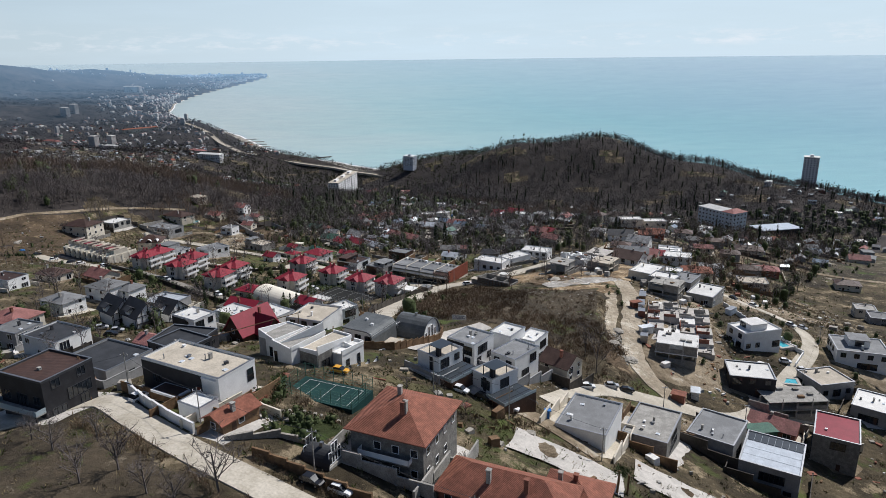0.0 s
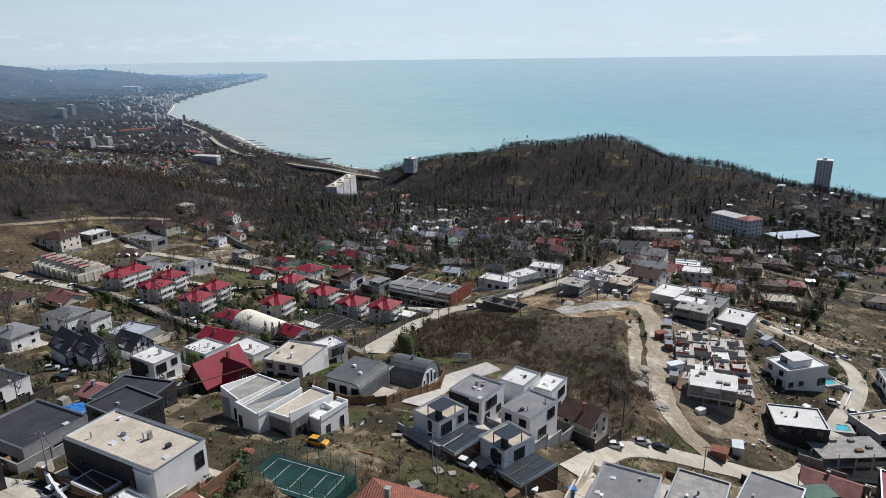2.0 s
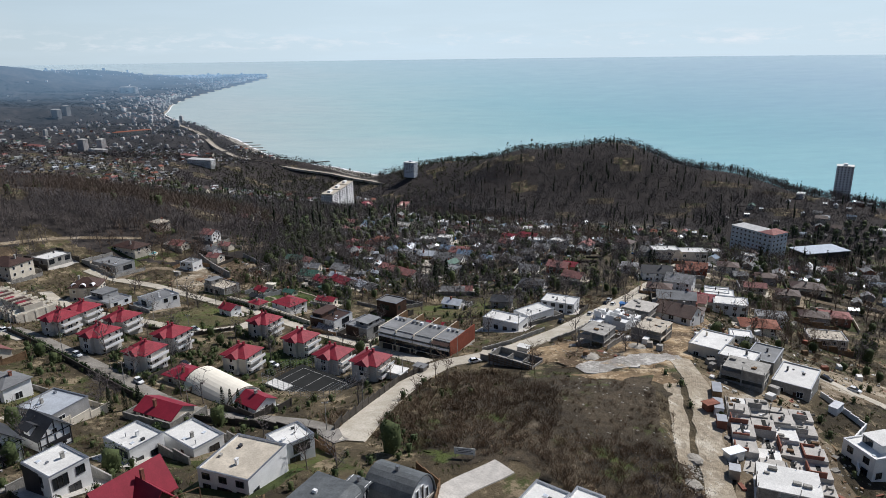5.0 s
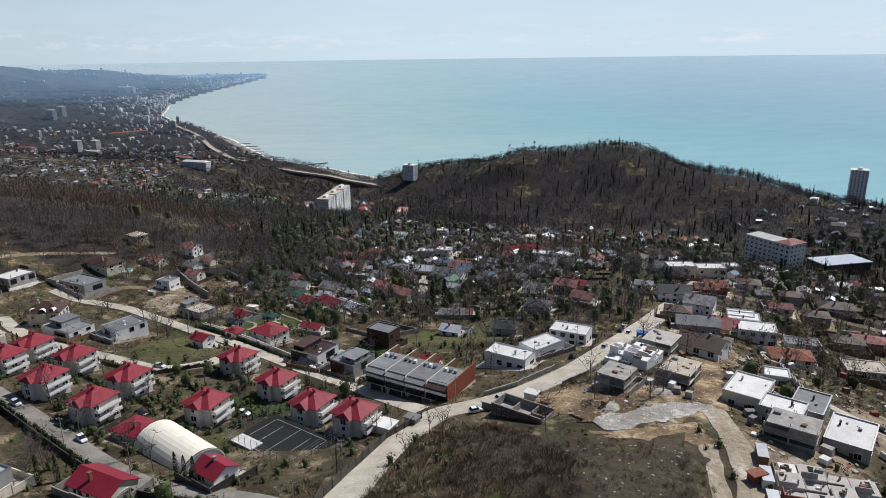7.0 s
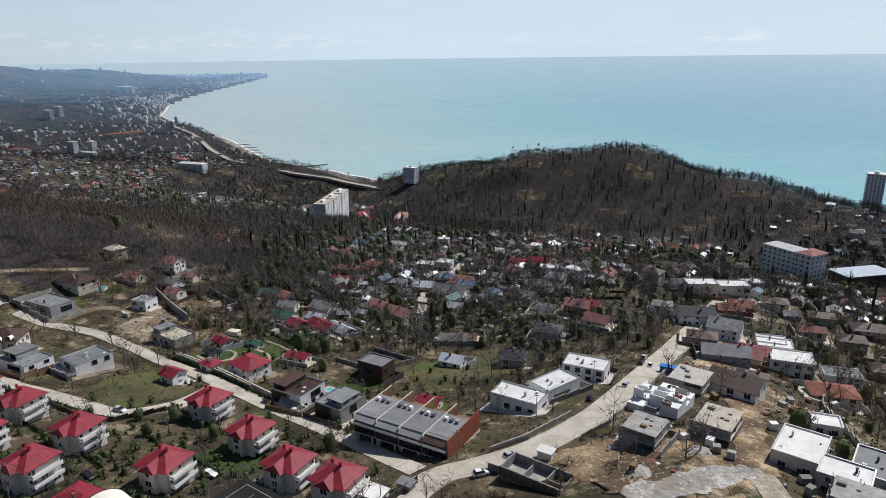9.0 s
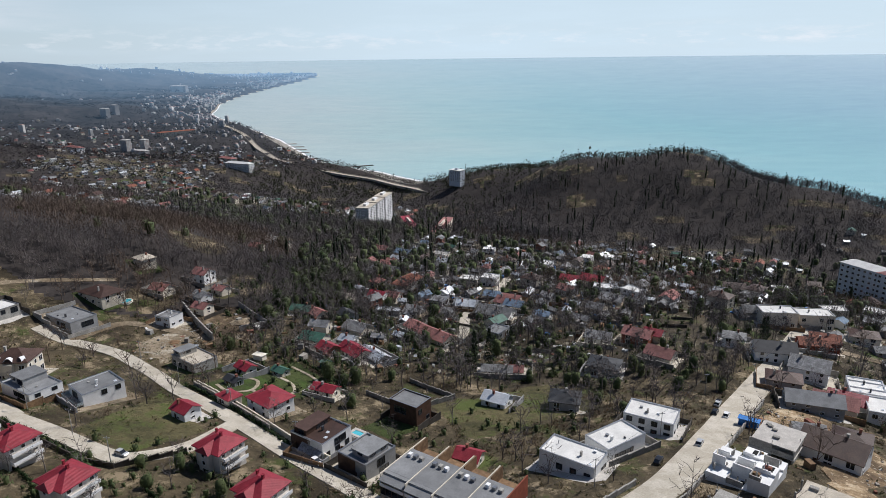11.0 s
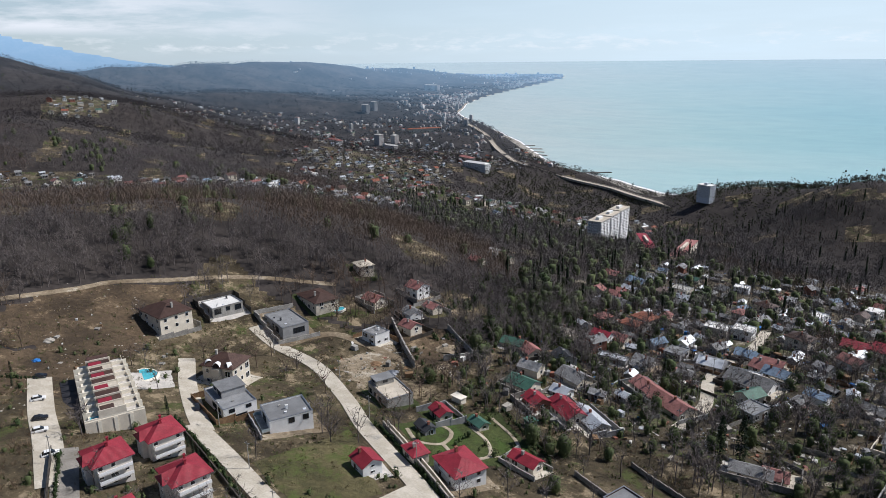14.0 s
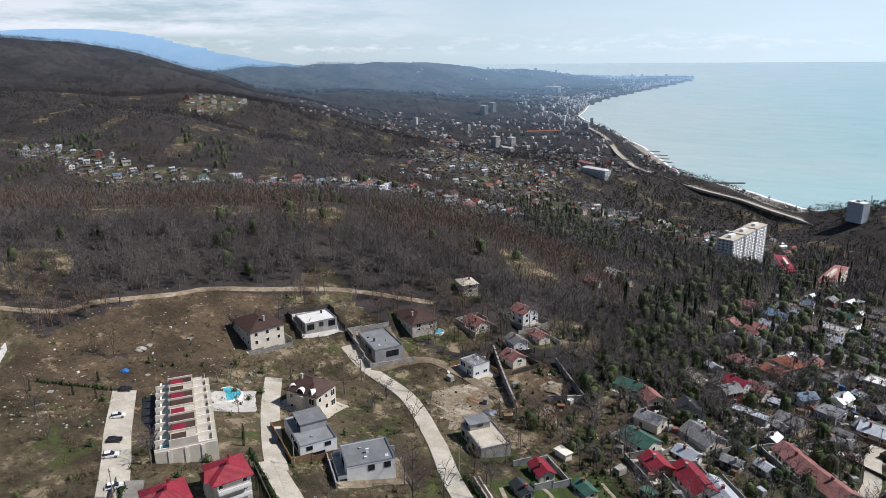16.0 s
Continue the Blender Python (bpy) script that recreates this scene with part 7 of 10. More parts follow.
cottage(-94.8, 344.6, 7, 6, -30, 5, "white", "roof_red", "g")
cottage(-49.4, 329.6, 7, 5, -20, 3, "grey", "roof_slate", "g")
cottage(106.7, 441.3, 9, 8, -20, 5, "white", "roof_slate", "h")
cottage(48.6, 442.8, 11, 8, -20, 5, "white", "roof_slate", "g")
cottage(65.7, 442.3, 12, 9, -30, 6, "rustwall", "roof_pink", "g")
cottage(72.9, 444.3, 8, 7, -30, 5, "cream", "roof_red", "g")
cottage(70.4, 420.3, 11, 9, -35, 5, "cream", "roof_pink", "g")
cottage(45.8, 408.7, 12, 10, -20, 5, "grey", "roof_dark", "h")
cottage(26.8, 373.0, 10, 9, -10, 5, "grey", "roof_dark", "h")
cottage(3.4, 375.7, 9, 7, -25, 4, "white", "sheet", "g")
cottage(3.4, 408.1, 12, 6, -5, 3, "cream", "roof_slate", "g")
cottage(10.2, 408.4, 7, 6, -5, 3, "cream", "roof_pink", "g")
cottage(-13.5, 499.8, 10, 8, -10, 4, "cream", "sheet", "g")
cottage(0.3, 489.2, 12, 8, -10, 4, "white", "roof_white", "f")
cottage(0.0, 519.9, 8, 7, -10, 4, "cream", "roof_blue", "g")
cottage(11.0, 510.8, 10, 8, -20, 4, "cream", "roof_pink", "g")
cottage(48.2, 554.8, 12, 9, -20, 6, "cream", "roof_red", "g")
cottage(60.7, 547.4, 14, 10, -30, 7, "cream", "roof_red", "g")
cottage(65.1, 504.1, 12, 9, -30, 4, "cream", "roof_slate", "g")
cottage(108.4, 610.7, 14, 7, -5, 4, "cream", "roof_white", "f")
cottage(131.1, 481.3, 14, 9, -5, 6, "cream", "roof_slate", "g")
cottage(118.3, 428.4, 16, 11, -10, 7, "white", "roof_dark", "g")
cottage(127.2, 415.0, 14, 12, -30, 7, "white", "roof_slate", "g")
cottage(148.8, 449.5, 12, 9, -20, 6, "rustwall", "roof_clay", "g")
cottage(175.0, 466.3, 12, 10, -20, 5, "cream", "roof_brown", "h")
cottage(137.1, 473.2, 16, 10, -3, 8, "cream", "roof_white", "f")
cottage(156.0, 476.9, 16, 10, -3, 8, "cream", "roof_white", "f")
cottage(113.7, 382.4, 18, 10, -15, 6, "grey", "roof_grey", "g")
cottage(123.6, 386.6, 14, 10, -30, 5, "cream", "roof_pink", "g")
cottage(130.3, 391.9, 12, 9, -30, 5, "white", "roof_red", "g")
cottage(142.4, 399.7, 14, 10, -20, 6, "white", "roof_white", "f")
cottage(97.6, 335.6, 16, 12, -40, 7, "white", "roof_brown", "g")
cottage(99.8, 355.7, 9, 6, -10, 3, "cream", "roof_slate", "g")
cottage(-4.5, 328.8, 7, 6, -20, 4, "cream", "roof_red", "g")
cottage(-72.7, 606.9, 10, 8, -20, 4, "cream", "roof_pink", "g")
cottage(-54.3, 536.2, 10, 8, -20, 4, "cream", "roof_clay", "h")
cottage(-36.2, 626.2, 9, 7, -20, 4, "cream", "sheet", "g")
cottage(-139.6, 454.7, 8, 7, -20, 5, "cream", "roof_pink", "g")
cottage(111.4, 401.0, 12, 9, -20, 5, "grey", "roof_brown", "h")
cottage(179.4, 504.7, 12, 8, 0, 6, "cream", "roof_white", "f")
cottage(149.1, 477.3, 12, 8, 0, 6, "cream", "roof_white", "f")
cottage(141.6, 444.5, 12, 8, -10, 5, "rustwall", "roof_clay", "g")
cottage(142.6, 403.6, 12, 9, -20, 6, "white", "roof_white", "f")
cottage(141.4, 383.3, 16, 12, -20, 7, "white", "roof_white", "f")
cottage(162.6, 383.1, 14, 9, -15, 5, "white", "roof_slate", "f")
cottage(143.6, 357.1, 16, 11, -15, 5, "cream", "roof_clay", "h")
cottage(215.3, 447.3, 18, 12, -20, 5, "cream", "roof_brown", "h")
cottage(193.3, 454.0, 12, 9, -20, 5, "grey", "roof_brown", "h")
cottage(193.3, 427.3, 12, 10, -20, 5, "grey", "roof_brown", "h")
cottage(178.5, 362.2, 16, 12, -15, 6, "cream", "roof_tan", "f")
cottage(193.9, 400.0, 14, 10, -20, 5, "grey", "roof_brown", "h")
cottage(208.0, 404.8, 14, 10, -20, 5, "brick", "roof_pink", "h")
cottage(176.6, 432.8, 12, 7, -15, 4, "cream", "roof_pink", "g")
cottage(107.9, 346.3, 10, 9, -30, 6, "grey", "roof_brown", "h")
cottage(113.8, 311.0, 8, 7, -20, 4, "white", "roof_white", "f")
cottage(-131.4, 240.8, 12, 10, -25, 7, "white", "roof_grey", "h")
cottage(-124.2, 242.5, 10, 8, -25, 6, "white", "roof_grey", "h")
cottage(-76.1, 234.1, 13, 8, -25, 4, "cream", "roof_crimson", "g")
cottage(-82.6, 264.4, 11, 8, -25, 4, "cream", "roof_crimson", "h")
cottage(-53.8, 242.6, 8, 7, -35, 4, "white", "roof_crimson", "g")
cottage(-105.0, 232.2, 13, 11, -22, 4, "grey", "sheet", "f")
cottage(-148.1, 269.1, 12, 9, -30, 4, "cream", "roof_pink", "g")
cottage(-80.9, 167.4, 8, 6, -25, 3, "brick", "roof_pink", "g")
cottage(-136.3, 192.2, 14, 11, -20, 8, "cream", "roof_pink", "h")
cottage(-137.1, 220.9, 12, 9, -25, 6, "white", "roof_grey", "h")
cottage(-127.9, 181.6, 10, 9, -20, 6, "grey", "roof_grey", "f")
cottage(-110.1, 171.6, 14, 11, -25, 6, "white", "roof_dark", "f")
cottage(-167.7, 267.6, 12, 9, -25, 4, "cream", "roof_brown", "h")
cottage(-177.3, 251.3, 14, 9, -20, 5, "white", "roof_brown", "f")
cottage(227.3, 333.5, 10, 9, -20, 6, "cream", "concrete", "f")
cottage(253.5, 392.1, 14, 10, -20, 5, "cream", "roof_brown", "h")
cottage(312.6, 475.3, 14, 10, -20, 5, "cream", "roof_pink", "g")
cottage(226.5, 318.3, 12, 10, -20, 5, "grey", "roof_grey", "f")
cottage(99.0, 176.3, 13, 8, -37, 3, "brick", "roof_pink", "g")

# ---- laid ground, plots, pools and courts ----
patch("verge", [(-104, 58), (-22, 58), (-40, 89), (-76, 109)], "mound", "dark weedy slope below the lane", "verge", lift=0.14, n=22, rim=1.0)
patch("bare_earth", [(118, 262), (150, 268), (196, 300), (132, 304)], "dirt", "grey graded earth beside the road", "earth", n=16, rim=1.5)
patch("bare_earth", [(150, 205), (176, 214), (182, 262), (154, 254)], "dirt", "dusty bare plots above the road", "earth", n=14, rim=1.2)
ribbon("path", [(-98, 374), (-91, 368), (-84, 371), (-85, 380), (-93, 384)], 1.3, "sand", "curved sandy garden path", "path", lift=0.3, step=1.2)
ribbon("path", [(-84, 371), (-76, 366), (-69, 372), (-73, 381), (-82, 388)], 1.3, "sand", "curved sandy garden path", "path", lift=0.3, step=1.2)
ribbon("path", [(-69, 372), (-62, 378), (-66, 388), (-78, 398)], 1.2, "sand", "sandy garden path to the red cottage", "path", lift=0.3, step=1.2)
patch("meadow", [(-122, 329), (-99, 318.5), (-85, 336), (-112, 363)], "meadow", "mown winter meadow with worn grass", "meadow", n=14)
patch("lawn", [(-103, 375), (-80, 357), (-62, 372), (-88, 396)], "lawn", "garden lawn with curved paths", "lawn", n=14)
patch("lawn", [(-62, 372), (-54, 379), (-78, 404), (-88, 396)], "lawn", "garden lawn among flower beds", "lawn")
patch("lawn", [(-70, 292), (-56, 284), (-44, 292), (-58, 306)], "lawn", "deep green villa lawn", "lawn")
patch("lawn", [(-40, 350), (-30, 343), (-20, 352), (-30, 362)], "lawn", "small green lawn behind a hedge", "lawn")
patch("lawn", [(-35, 107), (-28, 113.5), (-18, 111), (-25, 101.5)], "lawn", "garden lawn with stepping stones", "lawn")
patch("bare_earth", [(-262, 326), (-212, 364), (-226, 402), (-270, 372)], "soil", "cut bank of brown and ochre earth", "earth", n=18, rim=1.2)
patch("bare_earth", [(-226, 402), (-270, 372), (-262, 392), (-236, 424)], "soil", "cut bank of brown and ochre earth", "earth", n=14, rim=1.2)
patch("bare_earth", [(-240, 300), (-196, 330), (-212, 362), (-262, 325)], "soil", "trodden dusty slope with felled stumps", "earth", n=16, rim=1.2)
patch("bare_earth", [(-150, 455), (-121, 422), (-104, 446), (-126, 468)], "soil", "excavated building plot", "earth", n=12)
patch("bare_earth", [(-150, 412), (-132, 396), (-122, 410), (-142, 440)], "dirt", "empty stony plot", "earth", n=12, rim=1.0)
patch("bare_earth", [(82, 362), (98, 318), (122, 332), (113, 386)], "ochre", "ochre earth of a building yard", "earth", n=16, rim=1.0)
patch("bare_earth", [(24, 287), (38, 264), (80, 268), (70, 300)], "ochre", "churned ochre earth between the shells and the mound", "earth", n=26, rim=1.4)
patch("bare_earth", [(38, 258), (52, 254), (72, 254), (70, 266)], "ochre", "ochre earth at the lip of the mound", "earth", lift=0.2, n=16, rim=1.2)
patch("bare_earth", [(64, 186), (100, 192), (106, 256), (78, 262)], "dirt", "churned earth of the building site", "earth", n=16, rim=1.0)
patch("bare_earth", [(-18, 140), (-6, 128), (14, 128), (4, 140)], "meadow", "rough verge above the lane", "verge", n=10, rim=1.0)
patch("bare_earth", [(40, 158), (62, 160), (96, 166), (60, 168)], "dirt", "dusty ground by the road", "earth", n=10, rim=0.8)
patch("bare_earth", [(-4, 345), (40, 372), (24, 398), (-20, 372)], "meadow", "dry grassy slope with shrubs", "meadow", n=12, rim=1.0)
patch("paving", [(-203, 352), (-190, 344), (-181, 357), (-193, 367)], "paving", "cream paved pool terrace", "paving")
patch("paving", [(12, 118), (35, 112), (38, 122), (16, 128)], "paving", "large pale concrete slab with a gravel heap", "paving", lift=0.5)
patch("paving", [(40, 122), (56, 116), (60, 127), (44, 133)], "paving", "pale concrete terrace slab", "paving", lift=0.5)
patch("paving", [(-18, 100), (0, 90), (6, 97), (-10, 106)], "court", "dark paved forecourt of the stone villa", "paving", lift=0.3)

patch("mound_slope", [(-8, 206), (50, 190), (64, 254), (4, 264)], "mound", "dark bare soil of the scrubby mound", "earth", n=24, rim=2.5)
patch("bare_earth", [(56, 213), (59.6, 212.5), (70.4, 254), (66, 255)], "sand", "pale sandy cut bank of the mound", "earth", lift=0.24, n=18, rim=0.3)
patch("bare_earth", [(50, 188), (58, 186), (59.5, 212), (54.5, 213)], "soil", "brown cut bank of the mound", "earth", lift=0.2, n=14, rim=0.8)

rng_y = random.Random(19)
for x, y, w, d, rot in HOMES:
    if math.hypot(x, y - 120) > 420 or (x > 60 and 195 < y < 340):
        continue
    a = radians(rot)
    m = rng_y.uniform(2.0, 3.6)
    c = [(x + i * (w / 2 + m) * math.cos(a) - j * (d / 2 + m) * math.sin(a), y + i * (w / 2 + m) * math.sin(a) + j * (d / 2 + m) * math.cos(a)) for i, j in ((-1, -1), (1, -1), (1, 1), (-1, 1))]
    mat = rng_y.choice(("paving", "paving", "dirt", "dirt", "meadow", "lawn", "asphalt", "asphalt"))
    patch("yard", c, mat, {"paving": "light paved yard round a house", "dirt": "bare earth yard round a house", "meadow": "rough grass yard round a house", "lawn": "green garden round a house", "asphalt": "dusty hard yard round a house"}[mat], "yard", n=6, lift=0.12)
    if rng_y.random() < 0.72:
        k = rng_y.randrange(4)
        pts = c[k:] + c[:k]
        mat = rng_y.choice(("fence", "fence", "concrete", "cream", "block", "wood", "grey"))
        wall_run(pts[:rng_y.choice((3, 4))], rng_y.uniform(1.4, 2.0), mat, {"fence": "dark panel fence round a plot", "concrete": "bare concrete garden wall", "cream": "cream rendered garden wall", "block": "raw block garden wall", "wood": "brown timber fence round a plot", "grey": "grey rendered garden wall"}[mat], "fence" if mat in ("fence", "wood") else "wall", 0.12 if mat in ("fence", "wood") else 0.25, "fence" if mat in ("fence", "wood") else "garden_wall", 6.5)

wall_run([(-105, 371), (-79, 351), (-67, 341.5)], 1.9, "rock", "tan stone wall along the street", "wall", 0.35, "garden_wall")
wall_run([(-66, 122), (-58.5, 114), (-51, 107.3), (-45, 102.9)], 2.0, "white", "white rendered street wall", "wall", 0.3, "garden_wall")
wall_run([(-33, 97), (-20, 91), (-8, 86), (6, 81)], 1.6, "wood", "brown stone and timber street wall", "wall", 0.3, "garden_wall")
wall_run([(-39, 101), (-30, 104), (-20, 101)], 0.8, "rock", "low pale stone garden wall", "wall", 0.4, "garden_wall")
wall_run([(-8, 172), (-14, 164), (-22, 162), (-31, 166), (-33, 178)], 1.9, "wood", "curved brown board fence", "fence", 0.12, "fence", 2.5)
wall_run([(-8, 172), (-2, 180), (-1, 190), (-6, 197)], 1.9, "wood", "curved brown board fence", "fence", 0.12, "fence", 2.5)
wall_run([(-152, 333), (-130, 322), (-108, 311), (-98, 310), (-84, 322)], 1.2, "fence", "low hedge and mesh fence along the lane", "fence", 0.2, "fence")
wall_run([(-166, 303), (-134, 279), (-105, 258), (-86, 244), (-68, 232), (-47, 226), (-32, 219)], 1.6, "fence", "dark fence along the asphalt lane", "fence", 0.15, "fence")
wall_run([(-28, 222), (-22, 243), (-15, 264), (-6, 277)], 1.8, "fence", "dark metal fence with pale rails", "fence", 0.15, "fence")
wall_run([(-104, 372), (-78, 352), (-56, 334), (-44, 326)], 1.9, "cream", "pale stone garden wall by the street", "wall", 0.3, "garden_wall")
wall_run([(-150, 456), (-121, 423)], 3.5, "concrete", "tall concrete retaining wall", "wall", 0.5, "retaining_wall")
wall_run([(-127, 468), (-104, 446), (-114, 436)], 2.6, "concrete", "concrete retaining wall of an empty plot", "wall", 0.4, "retaining_wall")
wall_run([(-262, 318), (-246, 306)], 2.4, "roof_white", "white rendered boundary wall", "wall", 0.4, "garden_wall")
wall_run([(-44, 378), (-26, 366), (-12, 380), (-30, 394)], 1.5, "block", "grey block wall round an empty plot", "wall", 0.3, "garden_wall")
wall_run([(118, 262), (122, 245), (113, 236), (106, 222)], 1.6, "white", "curving white garden wall", "wall", 0.3, "garden_wall", 3.0)
wall_run([(128, 240), (134, 226), (126, 216)], 1.3, "white", "curving white garden wall", "wall", 0.3, "garden_wall", 3.0)
wall_run([(104, 270), (118, 300), (130, 340), (150, 372)], 1.6, "concrete", "long concrete wall beside the street", "wall", 0.3, "garden_wall", 5)
wall_run([(13, 292), (24, 298.5), (38, 312)], 1.4, "concrete", "low concrete kerb wall by the road", "wall", 0.3, "garden_wall")
wall_run([(38, 295), (48, 304), (61, 323), (77, 349), (96, 380)], 1.2, "concrete", "low concrete wall beside the wide road", "wall", 0.3, "garden_wall")


def pool(x, y, rx, ry, label, rim="tent"):
    ob = thing("swimming_pool", x, y, -20, label, "pool", "", 0)
    n = 28
    bm = bmesh.new()
    rings = []
    for k, z in ((1.0, 0.12), (1.0, 0.42), (1.1, 0.46), (1.16, 0.1), (1.16, -1.2)):
        rings.append([bm.verts.new((math.cos(2 * math.pi * i / n) * rx * k, math.sin(2 * math.pi * i / n) * ry * k * (1 + 0.15 * math.cos(2 * math.pi * i / n)), z)) for i in range(n)])
    for a, c in zip(rings, rings[1:]):
        for i in range(n):
            bm.faces.new((a[i], a[(i + 1) % n], c[(i + 1) % n], c[i]))
    part("rim", bm, rim, ob, "pale rounded pool edge")
    bm = bmesh.new()
    bm.faces.new([bm.verts.new((math.cos(2 * math.pi * i / n) * rx * 1.01, math.sin(2 * math.pi * i / n) * ry * 1.01 * (1 + 0.15 * math.cos(2 * math.pi * i / n)), 0.3)) for i in range(n)])
    part("water", bm, "pool", ob, "clear turquoise water")


pool(-196, 357.5, 5.0, 4.0, "kidney-shaped turquoise pool on a cream terrace")
pool(-177, 452, 3.0, 3.0, "round raised garden pool")


def square_pool(x, y, rot, w, d, label):
    ob = thing("swimming_pool", x, y, rot, label, "pool", "", 0)
    part("surround", boxes((-w / 2 - 1, w / 2 + 1, -d / 2 - 1, -d / 2, -1, 0.4), (-w / 2 - 1, w / 2 + 1, d / 2, d / 2 + 1, -1, 0.4), (-w / 2 - 1, -w / 2, -d / 2, d / 2, -1, 0.4), (w / 2, w / 2 + 1, -d / 2, d / 2, -1, 0.4)), "paving", ob)
    part("water", boxes((-w / 2, w / 2, -d / 2, d / 2, -0.9, 0.28)), "pool", ob, "clear turquoise water")


square_pool(117, 205, -14, 7, 3.5, "small turquoise pool beside a black house")
square_pool(128, 232, -76, 7, 3.5, "turquoise pool beside a white villa")
square_pool(-40, 345, -30, 3.5, 2, "narrow pool on a terrace")


def sports_court(x, y, w, d, rot, surface, label, fence_h=4.0, mesh_fence="metal", white_pad=False):
    ob = thing("sports_court", x, y, rot, label, "court", "", 0)
    z = max(0.5, -low_point(x, y, w, d, rot) * 0.4)
    PATCHES.append(np.array([(x + i * w / 2 * math.cos(radians(rot)) - j * d / 2 * math.sin(radians(rot)), y + i * w / 2 * math.sin(radians(rot)) + j * d / 2 * math.cos(radians(rot))) for i, j in ((-1, -1), (1, -1), (1, 1), (-1, 1))]))
    for k in (-0.34, -0.12, 0.12, 0.34):
        TAKEN.append((x + math.cos(radians(rot)) * w * k, y + math.sin(radians(rot)) * w * k, d * 0.52))
    part("surface", boxes((-w / 2, w / 2, -d / 2, d / 2, -4, z)), surface, ob)
    for q in ((-w * 0.4, w * 0.4, -d * 0.4, -d * 0.4 + 0.1), (-w * 0.4, w * 0.4, d * 0.4 - 0.1, d * 0.4), (-w * 0.4, -w * 0.4 + 0.1, -d * 0.4, d * 0.4), (w * 0.4 - 0.1, w * 0.4, -d * 0.4, d * 0.4), (-0.05, 0.05, -d * 0.4, d * 0.4), (-w * 0.22, -w * 0.22 + 0.1, -d * 0.3, d * 0.3), (w * 0.22, w * 0.22 + 0.1, -d * 0.3, d * 0.3)):
        part("line", boxes((*q, z, z + 0.012)), "line", ob)
    nx, ny = max(3, round(w / 2.5)), max(3, round(d / 2.5))
    spots = [(-w / 2 + w * i / nx, s * d / 2) for i in range(nx + 1) for s in (-1, 1)] + [(s * w / 2, -d / 2 + d * i / ny) for i in range(1, ny) for s in (-1, 1)]
    for px, py in spots:
        part("fence_post", boxes((px - 0.05, px + 0.05, py - 0.05, py + 0.05, z, z + fence_h)), mesh_fence, ob)
    for i in range(5):
        zz = z + fence_h * (i + 1) / 5
        for s in (-1, 1):
            part("fence_rail", boxes((-w / 2, w / 2, s * d / 2 - 0.025, s * d / 2 + 0.025, zz - 0.03, zz)), mesh_fence, ob)
            part("fence_rail", boxes((s * w / 2 - 0.025, s * w / 2 + 0.025, -d / 2, d / 2, zz - 0.03, zz)), mesh_fence, ob)
    if white_pad:
        part("cover", boxes((-w / 2 + 0.6, -w / 2 + 9, -d / 2 + 0.5, -d / 2 + 4.5, z, z + 0.3)), "roof_white", ob, "white sheet laid on the court")
    return ob


sports_court(-43.2, 263.5, 24.8, 17, -34.6, "court", "black fenced sports court", white_pad=True)
sports_court(-25, 124, 17, 8.5, -24, "court_green", "green fenced garden sports court", 3.2, "roof_green")


def tent_hall():
    ob = thing("vaulted_hall", -68.5, 256, -38, "cream membrane vaulted hall", "hall", "", 11)
    part("membrane", vault(23, 6.4, 5.2, 16), "tent", ob)
    part("base", boxes((-11.4, 11.4, -6.3, 6.3, -3, 0.2)), "concrete", ob)
    for s in (-1, 1):
        bm = bmesh.new()
        v = [bm.verts.new((s * 11.0, -math.cos(math.pi * i / 16) * 6.1, math.sin(math.pi * i / 16) * 4.95)) for i in range(17)]
        bm.faces.new(v if s < 0 else list(reversed(v)))
        part("end_wall", bm, "palepanel", ob)
        part("arch", vault(0.3, 6.5, 5.3, 16), "brown", ob).matrix_basis = pose(s * 11.3, 0, 0)


tent_hall()

# carport sheets and sheds
for x, y, w, d, rot, h, mat, label in ((-16, 270, 6, 5, -28, 2.6, "roof_white", "white awning beside a villa"), (-8.5, 274.5, 4, 3, -30, 2.2, "roof_grey", "small gatehouse with a flat roof"), 
        (93, 172, 8, 5, 5, 1.8, "roof_green", "green netting over a building pit"), (24, 139.5, 1.2, 1.2, 0, 2.3, "tarp", "blue portable toilet by the lane"), (70, 178, 4, 3, -30, 2.6, "brick", "small brick hut by the site"), (77, 183, 2.5, 4, -20, 2.5, "sheet", "grey sheet-metal site cabin"), (72, 219, 2.5, 5, -70, 2.5, "sheet", "pale steel container on site"), (74, 240, 2.5, 4, -70, 2.5, "roof_clay", "rusty red container on site"),
        (82, 356, 6, 2.5, -30, 2.6, "tarp", "blue steel container on the site"), (27, 285, 4, 3, -30, 2.4, "roof_white", "white awning over a market stall"), (14, 281, 4, 3, -30, 2.4, "roof_tan", "site hut with a tan roof"), (-93, 404, 5, 3, -20, 2.2, "tent", "cream plastic garden tunnel"), (-65, 401, 4, 3, -30, 2.4, "roof_green", "green shed beside a lawn")):
    ob = thing("shed", x, y, rot, label, "shed", "", max(w, d) / 2)
    part("body", boxes((-w / 2 + 0.15, w / 2 - 0.15, -d / 2 + 0.15, d / 2 - 0.15, -1.0, h)), "block" if mat in ("roof_grey", "roof_tan") else mat, ob)
    part("roof", boxes((-w / 2 - 0.2, w / 2 + 0.2, -d / 2 - 0.2, d / 2 + 0.2, h, h + 0.15)), mat, ob)

